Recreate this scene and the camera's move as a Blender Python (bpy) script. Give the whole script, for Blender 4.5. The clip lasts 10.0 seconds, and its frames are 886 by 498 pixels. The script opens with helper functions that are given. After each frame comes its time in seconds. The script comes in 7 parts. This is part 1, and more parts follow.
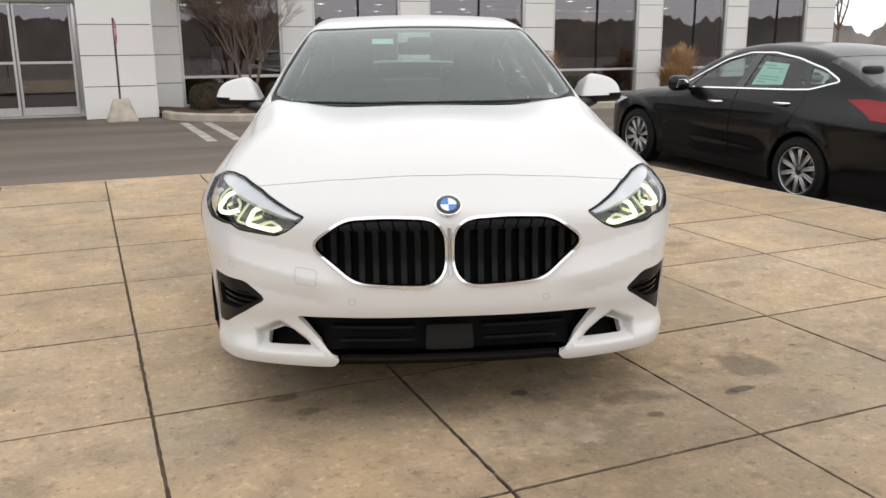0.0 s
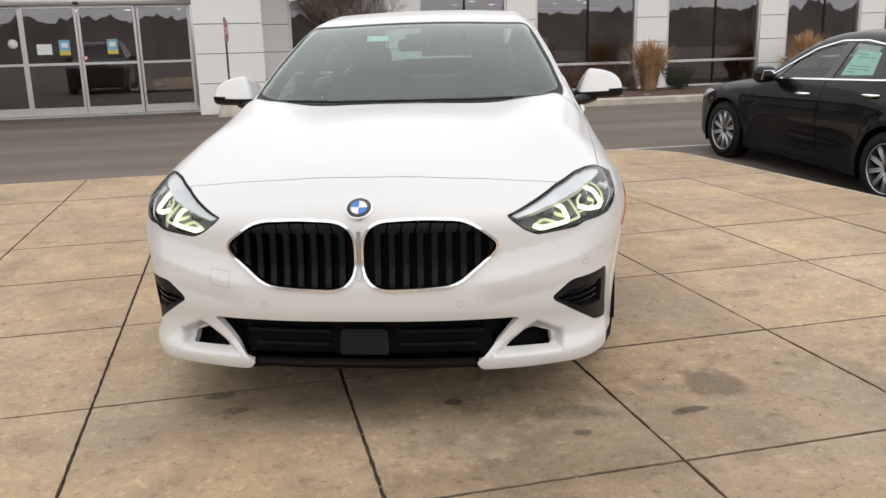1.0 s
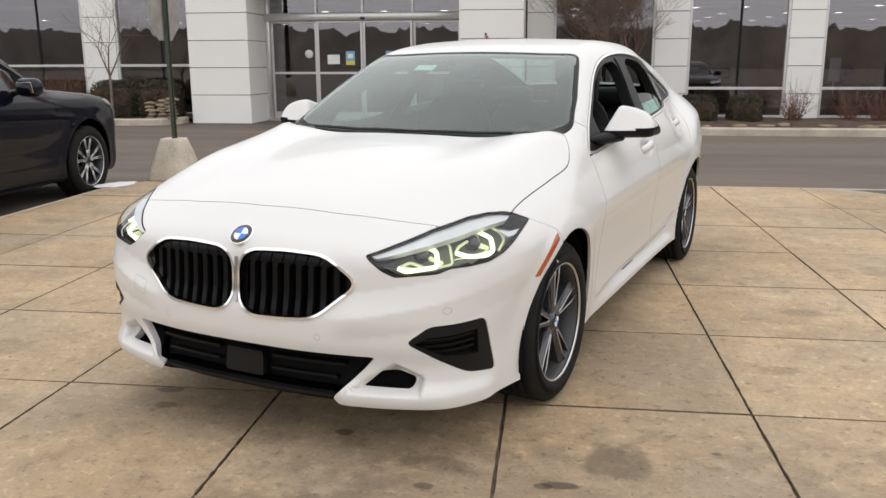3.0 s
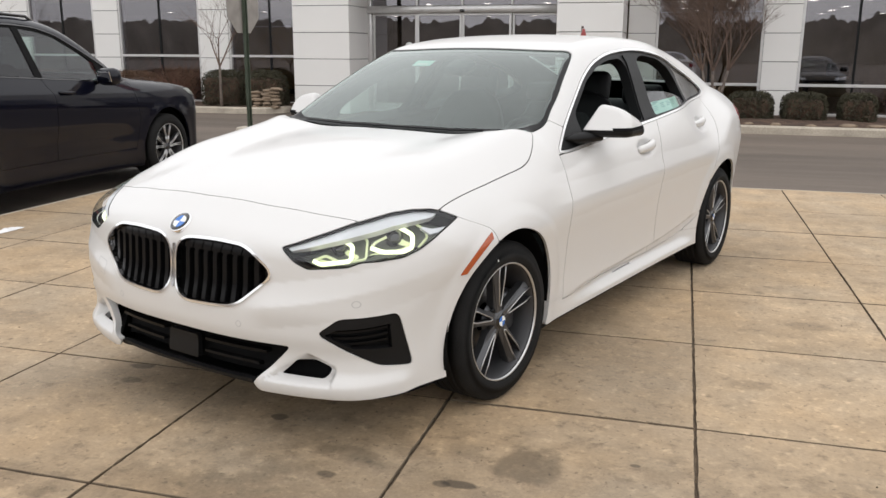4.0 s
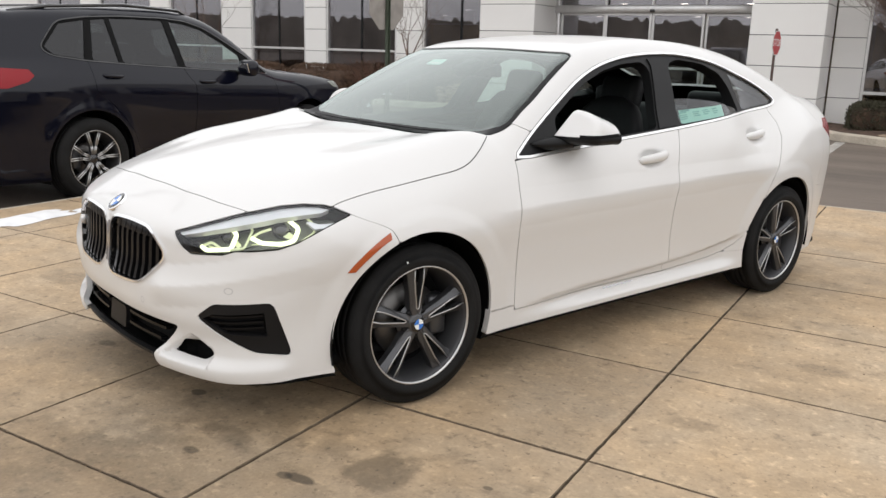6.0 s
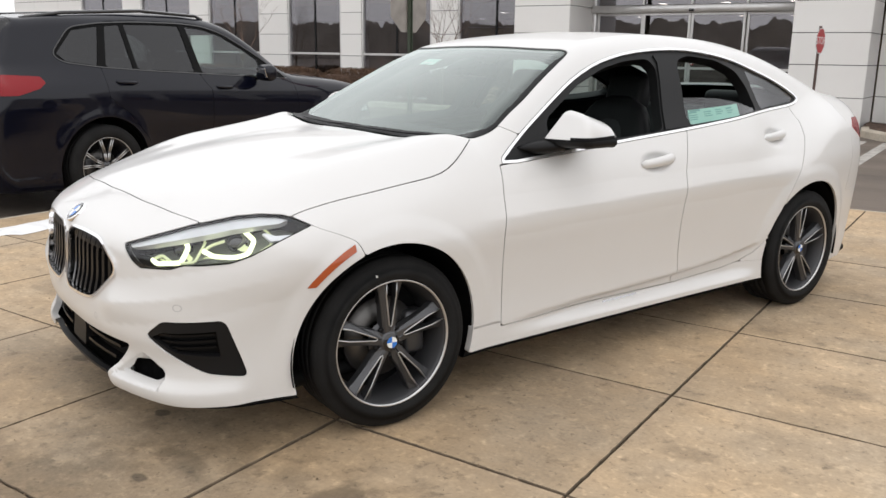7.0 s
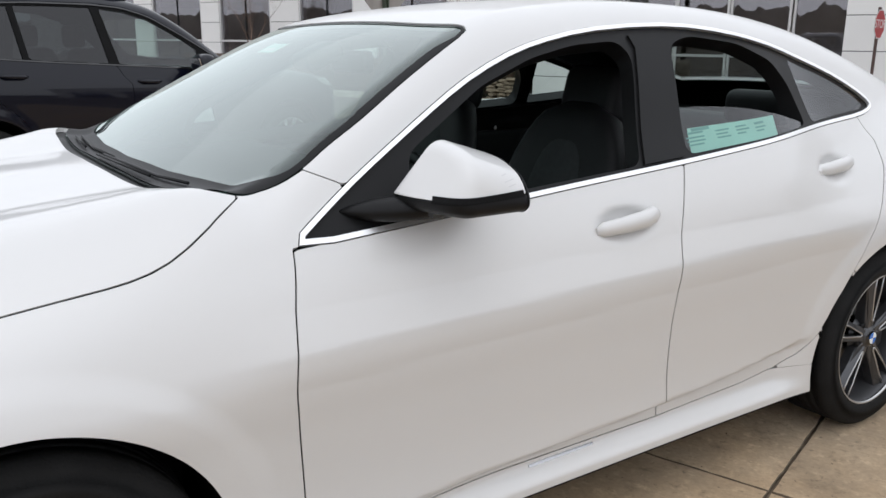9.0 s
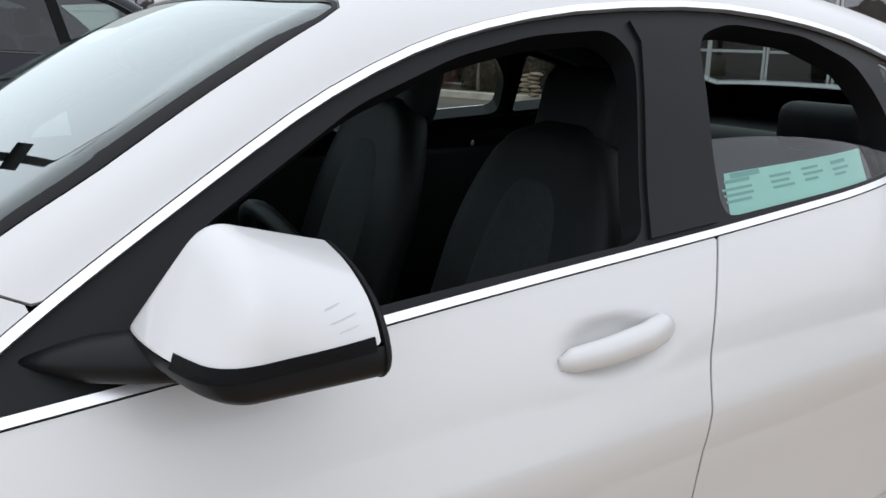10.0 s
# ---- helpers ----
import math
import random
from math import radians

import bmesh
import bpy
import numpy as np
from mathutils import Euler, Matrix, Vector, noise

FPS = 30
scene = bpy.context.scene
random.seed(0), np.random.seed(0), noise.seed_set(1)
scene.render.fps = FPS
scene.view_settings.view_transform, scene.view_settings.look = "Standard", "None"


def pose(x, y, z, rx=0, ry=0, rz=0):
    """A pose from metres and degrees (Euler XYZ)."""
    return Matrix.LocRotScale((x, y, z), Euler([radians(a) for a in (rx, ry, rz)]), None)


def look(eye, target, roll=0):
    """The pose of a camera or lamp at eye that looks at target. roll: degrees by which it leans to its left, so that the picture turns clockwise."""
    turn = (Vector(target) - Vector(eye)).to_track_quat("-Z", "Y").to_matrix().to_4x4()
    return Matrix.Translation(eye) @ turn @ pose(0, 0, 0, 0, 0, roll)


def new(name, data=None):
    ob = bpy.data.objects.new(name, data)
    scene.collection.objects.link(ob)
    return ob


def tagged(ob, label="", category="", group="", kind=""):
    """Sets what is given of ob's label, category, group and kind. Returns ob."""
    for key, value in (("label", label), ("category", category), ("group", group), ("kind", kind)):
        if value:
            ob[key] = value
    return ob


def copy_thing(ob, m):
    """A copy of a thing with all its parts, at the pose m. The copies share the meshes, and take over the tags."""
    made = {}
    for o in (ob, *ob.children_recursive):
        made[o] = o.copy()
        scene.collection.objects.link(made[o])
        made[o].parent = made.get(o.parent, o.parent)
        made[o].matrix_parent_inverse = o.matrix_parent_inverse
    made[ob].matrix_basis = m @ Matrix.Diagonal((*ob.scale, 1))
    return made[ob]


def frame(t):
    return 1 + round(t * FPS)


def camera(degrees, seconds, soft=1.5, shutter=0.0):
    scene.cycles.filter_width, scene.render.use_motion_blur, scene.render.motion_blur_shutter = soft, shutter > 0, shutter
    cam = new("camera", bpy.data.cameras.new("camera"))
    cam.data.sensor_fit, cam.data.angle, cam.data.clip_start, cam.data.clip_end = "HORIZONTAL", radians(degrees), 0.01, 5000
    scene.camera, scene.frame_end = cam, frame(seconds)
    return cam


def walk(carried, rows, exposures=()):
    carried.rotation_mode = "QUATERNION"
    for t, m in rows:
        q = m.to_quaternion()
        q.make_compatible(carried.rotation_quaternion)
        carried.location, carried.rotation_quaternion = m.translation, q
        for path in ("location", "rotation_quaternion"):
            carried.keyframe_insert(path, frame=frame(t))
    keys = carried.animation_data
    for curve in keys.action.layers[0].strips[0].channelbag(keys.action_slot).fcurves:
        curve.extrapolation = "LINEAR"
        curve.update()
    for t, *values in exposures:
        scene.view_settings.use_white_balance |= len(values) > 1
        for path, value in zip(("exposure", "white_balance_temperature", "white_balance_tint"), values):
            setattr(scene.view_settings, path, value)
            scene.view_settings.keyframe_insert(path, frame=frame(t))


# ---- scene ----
cam = camera(55.8, 10.0)
METRES, EYE, TILT, LEAN, TURN = 7.0, 1.24, 0.0, 0.0, -22.8
ROWS = [
    (0.0, 0.0, 0.0, 0.0, -0.11, -13.37, 0.47),
    (0.5, 0.0482, 0.0082, -0.001, 4.34, -13.58, 0.89),
    (1.0, 0.1003, 0.02, 0.0009, 8.85, -13.7, 1.46),
    (1.5, 0.1547, 0.0264, 0.0048, 14.55, -13.78, 0.88),
    (2.0, 0.1983, 0.043, 0.0049, 20.76, -13.2, -0.26),
    (2.5, 0.2448, 0.0664, 0.0085, 25.77, -12.73, 0.03),
    (4.0, 0.3686, 0.1415, 0.0139, 38.62, -13.17, -0.28),
    (4.5, 0.4079, 0.1719, 0.0163, 42.89, -13.57, -0.41),
    (5.0, 0.4376, 0.2023, 0.016, 47.37, -13.73, -0.83),
    (5.5, 0.4617, 0.2373, 0.0171, 51.12, -13.68, -1.44),
    (7.0, 0.4699, 0.3103, 0.0134, 56.94, -13.25, -0.78),
    (7.5, 0.4407, 0.3558, 0.0127, 57.52, -13.55, -0.73),
    (8.0, 0.4084, 0.4084, 0.0129, 59.89, -13.83, -1.88),
    (8.5, 0.3651, 0.4569, 0.0103, 61.31, -14.1, -1.24),
    (9.0, 0.3215, 0.5069, 0.0106, 59.64, -14.01, -0.5),
    (9.5, 0.2785, 0.5589, 0.0115, 60.56, -14.38, -1.18),
    (10.0, 0.2284, 0.6029, 0.0097, 61.85, -14.56, -1.09),
]
EXPOSE = 0.83
# the picture darkens a little and turns cooler as the white side fills it
WARMTH = [(0.0, EXPOSE, 6550, 10), (2.5, EXPOSE, 6550, 10), (5.0, EXPOSE + 0.05, 6520, 10), (7.4, EXPOSE + 0.05, 6500, 10), (8.2, EXPOSE - 0.05, 6300, 10), (9.0, EXPOSE - 0.09, 6150, 10), (10.0, EXPOSE - 0.06, 6000, 10)]
walk(cam, [(t, pose(0, 0, EYE, TILT, LEAN, TURN) @ pose(METRES * x, METRES * y, METRES * z, 90 + pitch, roll, yaw)) for t, x, y, z, yaw, pitch, roll in ROWS], WARMTH)

# ---- sky and sun: an overcast winter day ----
world = bpy.data.worlds.new("world")
scene.world = world
world.use_nodes = True
wn, wl = world.node_tree.nodes, world.node_tree.links
sky = wn.new("ShaderNodeTexSky")
sky.sky_type, sky.sun_disc = "NISHITA", False
sky.sun_elevation, sky.sun_rotation = radians(74), radians(135)
sky.air_density, sky.dust_density, sky.ozone_density = 1.0, 3.0, 1.0
grey = wn.new("ShaderNodeHueSaturation")
grey.inputs["Saturation"].default_value = 0.22
wl.new(sky.outputs[0], grey.inputs["Color"])
veil = wn.new("ShaderNodeMix")  # the even layer of cloud
veil.data_type = "RGBA"
veil.inputs[0].default_value = 0.82
veil.inputs[7].default_value = (5.0, 5.0, 5.08, 1)
wl.new(grey.outputs[0], veil.inputs[6])
wl.new(veil.outputs[2], wn["Background"].inputs["Color"])
wn["Background"].inputs["Strength"].default_value = 0.149
sun_data = bpy.data.lights.new("sun", "SUN")
sun_data.energy, sun_data.angle, sun_data.color = 0.20, radians(165), (1.0, 0.97, 0.93)
sun = new("sun", sun_data)
sun.matrix_world = look((0, 0, 0), (-0.20, 0.20, -0.95))
sun.location = (12, -6, 30)

# ---- materials ----
def mat(name, base, rough=0.5, metal=0.0, coat=0.0, spec=0.5, vary=0.0, scale=8.0, fine=0.0, bump=0.0, bump_scale=80.0, glow=None, per=0.0):
    """A surface with its grain: vary and fine shade the colour at two scales, bump gives relief, per shifts alike pieces apart."""
    m = bpy.data.materials.new(name)
    m.use_nodes = True
    nt, b = m.node_tree, m.node_tree.nodes["Principled BSDF"]
    b.inputs["Base Color"].default_value = (*base, 1)
    b.inputs["Roughness"].default_value = rough
    b.inputs["Metallic"].default_value = metal
    b.inputs["Coat Weight"].default_value = coat
    b.inputs["Coat Roughness"].default_value = 0.03
    b.inputs["Specular IOR Level"].default_value = spec
    if glow:
        b.inputs["Emission Color"].default_value = (*glow[:3], 1)
        b.inputs["Emission Strength"].default_value = glow[3]
    tc = nt.nodes.new("ShaderNodeTexCoord")
    if vary or fine or per:
        total = None
        for amount, sc in ((vary, scale), (fine, scale * 14)):
            if amount:
                n = nt.nodes.new("ShaderNodeTexNoise")
                n.inputs["Scale"].default_value, n.inputs["Detail"].default_value = sc, 6
                nt.links.new(tc.outputs["Object"], n.inputs["Vector"])
                r = nt.nodes.new("ShaderNodeMapRange")
                r.inputs["From Min"].default_value, r.inputs["From Max"].default_value = 0.3, 0.7
                r.inputs["To Min"].default_value, r.inputs["To Max"].default_value = 1 - amount, 1 + amount
                nt.links.new(n.outputs[0], r.inputs["Value"])
                total = (total or []) + [r.outputs[0]]
        if per:
            oi = nt.nodes.new("ShaderNodeObjectInfo")
            r = nt.nodes.new("ShaderNodeMapRange")
            r.inputs["To Min"].default_value, r.inputs["To Max"].default_value = 1 - per, 1 + per
            nt.links.new(oi.outputs["Random"], r.inputs["Value"])
            total = (total or []) + [r.outputs[0]]
        value = total[0]
        for t in total[1:]:
            mm = nt.nodes.new("ShaderNodeMath")
            mm.operation = "MULTIPLY"
            nt.links.new(value, mm.inputs[0])
            nt.links.new(t, mm.inputs[1])
            value = mm.outputs[0]
        hs = nt.nodes.new("ShaderNodeHueSaturation")
        hs.inputs["Color"].default_value = (*base, 1)
        nt.links.new(value, hs.inputs["Value"])
        nt.links.new(hs.outputs[0], b.inputs["Base Color"])
    if bump:
        n = nt.nodes.new("ShaderNodeTexNoise")
        n.inputs["Scale"].default_value, n.inputs["Detail"].default_value = bump_scale, 8
        nt.links.new(tc.outputs["Object"], n.inputs["Vector"])
        bp = nt.nodes.new("ShaderNodeBump")
        bp.inputs["Strength"].default_value, bp.inputs["Distance"].default_value = bump, 0.01
        nt.links.new(n.outputs[0], bp.inputs["Height"])
        nt.links.new(bp.outputs[0], b.inputs["Normal"])
    return m


def glass(name, tint, low=0.045, power=5.0, rough=0.0, shine=(0.98, 0.98, 1.0)):
    """A thin pane: it lets tinted light through and mirrors more the flatter it is seen."""
    m = bpy.data.materials.new(name)
    m.use_nodes = True
    nt = m.node_tree
    nt.nodes.remove(nt.nodes["Principled BSDF"])
    tr, gl, mx, lw, pw, mr = (nt.nodes.new(k) for k in ("ShaderNodeBsdfTransparent", "ShaderNodeBsdfGlossy", "ShaderNodeMixShader", "ShaderNodeLayerWeight", "ShaderNodeMath", "ShaderNodeMapRange"))
    tr.inputs["Color"].default_value = (*tint, 1)
    gl.inputs["Color"].default_value = (*shine, 1)
    gl.inputs["Roughness"].default_value = rough
    lw.inputs["Blend"].default_value = 0.5
    pw.operation = "POWER"
    pw.inputs[1].default_value = power
    mr.inputs["To Min"].default_value, mr.inputs["To Max"].default_value = low, 1.0
    nt.links.new(lw.outputs["Facing"], pw.inputs[0])
    nt.links.new(pw.outputs[0], mr.inputs["Value"])
    nt.links.new(mr.outputs[0], mx.inputs[0])
    nt.links.new(tr.outputs[0], mx.inputs[1])
    nt.links.new(gl.outputs[0], mx.inputs[2])
    nt.links.new(mx.outputs[0], nt.nodes["Material Output"].inputs["Surface"])
    return m


WHITE_PAINT = mat("white_paint", (0.625, 0.618, 0.606), 0.42, coat=0.6, vary=0.012, scale=1.5)
WHITE_PAINT.node_tree.nodes["Principled BSDF"].inputs["Coat Roughness"].default_value = 0.07
BLACK_GLOSS = mat("black_gloss", (0.008, 0.008, 0.009), 0.12, coat=0.5)
GRILLE_BLACK = mat("grille_black", (0.005, 0.005, 0.0055), 0.27, spec=0.14)
BLACK_SATIN = mat("black_satin", (0.007, 0.007, 0.0075), 0.45, spec=0.20, bump=0.05, bump_scale=400)
BLACK_TRIM = mat("black_trim", (0.004, 0.004, 0.0043), 0.7, spec=0.12, vary=0.2, bump=0.2, bump_scale=300)
SEAT_CLOTH = mat("seat_leather", (0.009, 0.009, 0.010), 0.55, spec=0.25, vary=0.2, scale=12, bump=0.15, bump_scale=250)
SEAT_INSERT = mat("seat_insert", (0.017, 0.019, 0.020), 0.8, vary=0.2, scale=60)
SCUFF = mat("scuff", (0.50, 0.50, 0.50), 0.7)
SENSOR = mat("sensor_ring", (0.45, 0.45, 0.45), 0.5)
BAR_CHROME = mat("bar_chrome", (0.45, 0.45, 0.46), 0.25, metal=1.0)
CHROME = mat("chrome", (0.92, 0.92, 0.93), 0.16, metal=1.0)
SATIN_CHROME = mat("satin_chrome", (0.88, 0.88, 0.88), 0.28, metal=0.85)
GREY_PLASTIC = mat("grey_plastic", (0.022, 0.022, 0.024), 0.6, vary=0.15, bump=0.1, bump_scale=300)
RUBBER = mat("rubber", (0.010, 0.010, 0.010), 0.8, spec=0.2, vary=0.25, scale=10, bump=0.25, bump_scale=150)
RIM_GREY = mat("rim_grey", (0.070, 0.071, 0.075), 0.38, metal=0.6, coat=0.3)
RIM_DARK = mat("rim_dark", (0.055, 0.055, 0.058), 0.45, metal=0.4)
RIM_SILVER = mat("machined_silver", (0.56, 0.56, 0.56), 0.36, metal=0.9)
DISC_STEEL = mat("disc_steel", (0.14, 0.135, 0.13), 0.4, metal=0.9, vary=0.2)
AMBER = mat("amber_lens", (0.36, 0.065, 0.010), 0.25, coat=0.4)
RED_LENS = mat("red_lens", (0.20, 0.002, 0.006), 0.25, coat=0.25, spec=0.2)
BLUE = mat("blue_enamel", (0.02, 0.16, 0.55), 0.25, coat=0.6)
LAMP_GLOW = mat("lamp_glow", (0.5, 0.53, 0.3), 0.4, glow=(0.93, 1.0, 0.62, 1.0))
LAMP_HALO = mat("lamp_halo", (0.45, 0.47, 0.30), 0.4, glow=(0.90, 1.0, 0.55, 0.22))
LAMP_BODY = mat("lamp_body", (0.20, 0.21, 0.18), 0.45, metal=0.2)
LAMP_SILVER = mat("lamp_silver", (0.62, 0.62, 0.64), 0.3, metal=0.3, vary=0.15, scale=6)
PAPER_MINT = mat("mint_paper", (0.50, 0.78, 0.70), 0.7, vary=0.05)
PAPER_PRINT = mat("mint_print", (0.22, 0.45, 0.42), 0.7)
PAPER_WHITE = mat("white_paper", (0.78, 0.8, 0.78), 0.7)
CAR_GLASS = glass("car_glass", (0.54, 0.66, 0.62), 0.060, 2.9, shine=(0.93, 1.0, 0.975))
SIDE_GLASS = glass("side_glass", (0.62, 0.72, 0.69), 0.07)
DARK_GLASS = glass("privacy_glass", (0.05, 0.054, 0.058), 0.05)
LENS_GLASS = glass("lens_glass", (0.93, 0.95, 0.95), 0.05)
NAVY_PAINT = mat("navy_paint", (0.0025, 0.003, 0.008), 0.3, coat=0.6, spec=0.05)
DARK_PAINT = mat("charcoal_paint", (0.005, 0.0053, 0.006), 0.3, coat=0.55, spec=0.05)
# ---- smooth curves and implicit bodies ----
def curve(keys, soft=0.02, lo=-1.5, hi=4.5, n=3001):
    """A smooth function through (place, value) pairs."""
    kx, ky = np.array(keys, float).T
    t = np.linspace(lo, hi, n)
    d = np.diff(ky) / np.diff(kx)
    m = np.concatenate([[d[0]], (d[1:] + d[:-1]) / 2, [d[-1]]])
    m[1:-1][d[1:] * d[:-1] <= 0] = 0
    i = np.clip(np.searchsorted(kx, t) - 1, 0, len(kx) - 2)
    h = kx[i + 1] - kx[i]
    s = np.clip((t - kx[i]) / h, 0, 1)
    v = (ky[i] * (1 + 2 * s) * (1 - s) ** 2 + m[i] * h * s * (1 - s) ** 2
         + ky[i + 1] * s * s * (3 - 2 * s) + m[i + 1] * h * s * s * (s - 1))
    w = max(1, int(soft / (t[1] - t[0])))
    for _ in range(3):
        v = np.convolve(np.pad(v, w, mode="edge"), np.ones(2 * w + 1) / (2 * w + 1), "valid")
    return lambda q: np.interp(q, t, v)


def smax(a, b, k):
    h = np.clip(0.5 + 0.5 * (a - b) / k, 0, 1)
    return b + (a - b) * h + k * h * (1 - h)


def step(q, a, b):
    s = np.clip((q - a) / (b - a), 0, 1)
    return s * s * (3 - 2 * s)


# the white coupe: y runs from the nose (-0.87) to the tail (3.65), front axle at 0, x to its left
coupe_plan = curve([(-0.95, 0.714), (-0.7, 0.814), (-0.5, 0.869), (-0.3, 0.902), (0.0, 0.914), (0.5, 0.907), (1.6, 0.907), (2.3, 0.914), (2.67, 0.919), (3.0, 0.894), (3.3, 0.832), (3.5, 0.749), (3.7, 0.594)], 0.06)
coupe_inset = curve([(0.10, 0.055), (0.19, 0.046), (0.26, 0.042), (0.40, 0.038), (0.55, 0.020), (0.69, 0.0), (0.78, 0.015), (0.86, 0.038), (0.93, 0.072), (1.05, 0.145), (1.20, 0.225), (1.33, 0.305), (1.45, 0.40)], 0.006)
coupe_slim = curve([(-0.5, 0.094), (0.3, 0.031), (0.8, 0.010), (1.3, 0.006), (2.0, -0.004), (2.5, 0.078), (2.9, 0.093), (3.4, 0.084), (3.7, 0.25)], 0.06)
coupe_bonnet = curve([(-0.95, 0.66), (-0.86, 0.736), (-0.78, 0.772), (-0.68, 0.832), (-0.4, 0.914), (0.0, 0.9777), (0.30, 0.9955), (0.42, 1.0035), (0.9, 1.03), (3.7, 1.03)], 0.035)
coupe_roof = curve([(-0.95, 0.20), (0.0, 0.748), (0.5, 1.0560), (0.75, 1.208), (1.10, 1.3744), (1.35, 1.4206), (1.7, 1.4458), (2.1, 1.4304), (2.5, 1.3744), (2.9, 1.2419), (3.1, 1.168), (3.25, 1.143), (3.4, 1.1275), (3.52, 1.1195), (3.7, 1.07)], 0.035)
coupe_crown = curve([(-0.8, 0.127), (-0.4, 0.162), (0.1, 0.146), (0.38, 0.045), (0.45, 0.006), (0.58, 0.004), (0.75, 0.030), (0.9, 0.038), (1.5, 0.063), (2.2, 0.077), (2.8, 0.074), (3.4, 0.068)], 0.06)
coupe_round = curve([(-0.6, 0.0835), (0.0, 0.0927), (0.5, 0.0686), (1.0, 0.0671), (2.0, 0.0743), (3.3, 0.0691)], 0.06)
coupe_nose_x = curve([(-1.2, 0.8), (-0.925, 0.55), (-0.855, 0.345), (-0.745, 0.165), (-0.62, 0.093), (-0.47, 0.045), (-0.32, 0.016), (-0.2, 0.004), (0.0, 0.0), (0.2, 0.004), (0.32, 0.016), (0.47, 0.045), (0.62, 0.093), (0.745, 0.165), (0.855, 0.345), (0.925, 0.55), (1.2, 0.8)], 0.03)
coupe_nose_z = curve([(0.0, 0.30), (0.14, 0.10), (0.20, 0.015), (0.26, 0.0), (0.34, 0.008), (0.42, -0.012), (0.48, -0.012), (0.56, 0.006), (0.66, 0.014), (0.74, 0.03), (0.82, 0.13), (0.95, 0.40)], 0.015)
coupe_tail = curve([(0.0, 0.35), (0.2, 0.10), (0.35, 0.03), (0.6, 0.0), (0.85, 0.03), (1.0, 0.06), (1.1, 0.04), (1.3, 0.2)], 0.02)


coupe_hollow = curve([(0.5, 0.300), (0.97, 0.322), (1.5, 0.338), (1.9, 0.362), (2.15, 0.395), (2.3, 0.43)], 0.03)


POCKET = [(0.410, 0.254), (0.480, 0.304), (0.568, 0.362), (0.662, 0.314), (0.655, 0.252)]


def tent(q, half):
    """One on a line, falling straight to nothing on both sides of it."""
    return np.clip(1 - np.sqrt(q * q + 1e-5) / half, 0, 1)


def coupe_field(x, y, z):
    x = np.abs(x)
    zz = z - 0.045 * (y - 0.9) * step(z, 0.45, 0.85)
    hip = step(y, 2.4, 3.0)
    w = coupe_plan(y) - coupe_inset(zz) - coupe_slim(y) * step(z, 0.72 + 0.22 * hip, 1.0 + 0.15 * hip)
    for wy in (0.0, 2.67):
        r = np.hypot(y - wy, z - 0.317)
        w = w + 0.007 * np.exp(-((r - 0.37) / 0.06) ** 2) + 0.007 * step(0.475 - r, 0, 0.055) * step(z, 0.26, 0.42)
    # a hollow along the foot of the doors that rises to the rear wheel
    w = w - 0.040 * step(coupe_hollow(y) - z, -0.002, 0.036) * step(y, 0.45, 1.1) * step(2.30 - y, 0.0, 0.2) * step(z, 0.225, 0.275)
    w = w + 0.016 * step(0.300 - z, 0, 0.055) * step(-0.50 - y, 0, 0.12)
    # the crease along the doors
    w = w + 0.010 * tent(z - 0.738 - 0.020 * (y - 0.9), 0.075) * step(y, 0.30, 0.55) * step(2.62 - y, 0, 0.4)
    # dished cups behind the door handles
    for hy, hz in ((1.402, 0.872), (2.377, 0.930)):
        w = w - 0.021 * np.exp(-(((y - hy) / 0.092) ** 2 + ((z - hz) / 0.036) ** 2) ** 2)
    hood = step(0.45 - y, 0, 0.3) * step(y, -0.75, -0.3)
    ridge = 0.008 * np.exp(-((x - 0.47 - 0.12 * y) / 0.10) ** 2) * hood
    # the raised crest of the fender
    ridge = ridge + 0.0605 * np.exp(-((x - 0.657) / 0.17) ** 2) * step(0.50 + 0.05 * step(x, 0.60, 0.70) - y, 0, 0.22) * step(y, -0.66, -0.1)
    line = y - 0.10 * x * x
    top = smax(coupe_bonnet(line), coupe_roof(line), 0.010) - coupe_crown(y) * x * x + ridge
    f = smax(x - w, (z - top) * 0.9, coupe_round(y))
    blade = 0.024 * step(0.300 - z, 0, 0.055) * step(x, 0.33, 0.42)
    f = smax(f, coupe_nose_x(x) - 0.872 + coupe_nose_z(z) - blade - y, 0.05)
    f = smax(f, y - 3.65 + coupe_tail(z) + 0.56 * x ** 3, 0.06)
    # the deep pocket in each bumper corner, with a thin fin between it and the intake
    f = f + 0.052 * step(-poly(x, z, POCKET), -0.004, 0.034) * (y < -0.3)
    # the crease across the bumper corners
    f = f - 0.016 * tent(z - 0.569 - 0.14 * (x + y), 0.075) * step(-0.36 - y, 0, 0.16) * step(x, 0.34, 0.46)
    return smax(f, 0.165 - z, 0.02)


# ---- meshes from bodies ----
def part(name, me, material, parent, label="", at=None):
    """One mesh object under a thing or a part."""
    if isinstance(me, bmesh.types.BMesh):
        bm, me = me, bpy.data.meshes.new(name)
        bm.to_mesh(me)
        bm.free()
    if material and not me.materials:
        me.materials.append(material)
    ob = new(name, me)
    ob.parent = parent
    if at is not None:
        ob.matrix_basis = at
    return tagged(ob, label)


def thing(name, m, label, category, group="", kind=""):
    ob = new(name)
    ob.matrix_world = m
    return tagged(ob, label, category, group, kind)


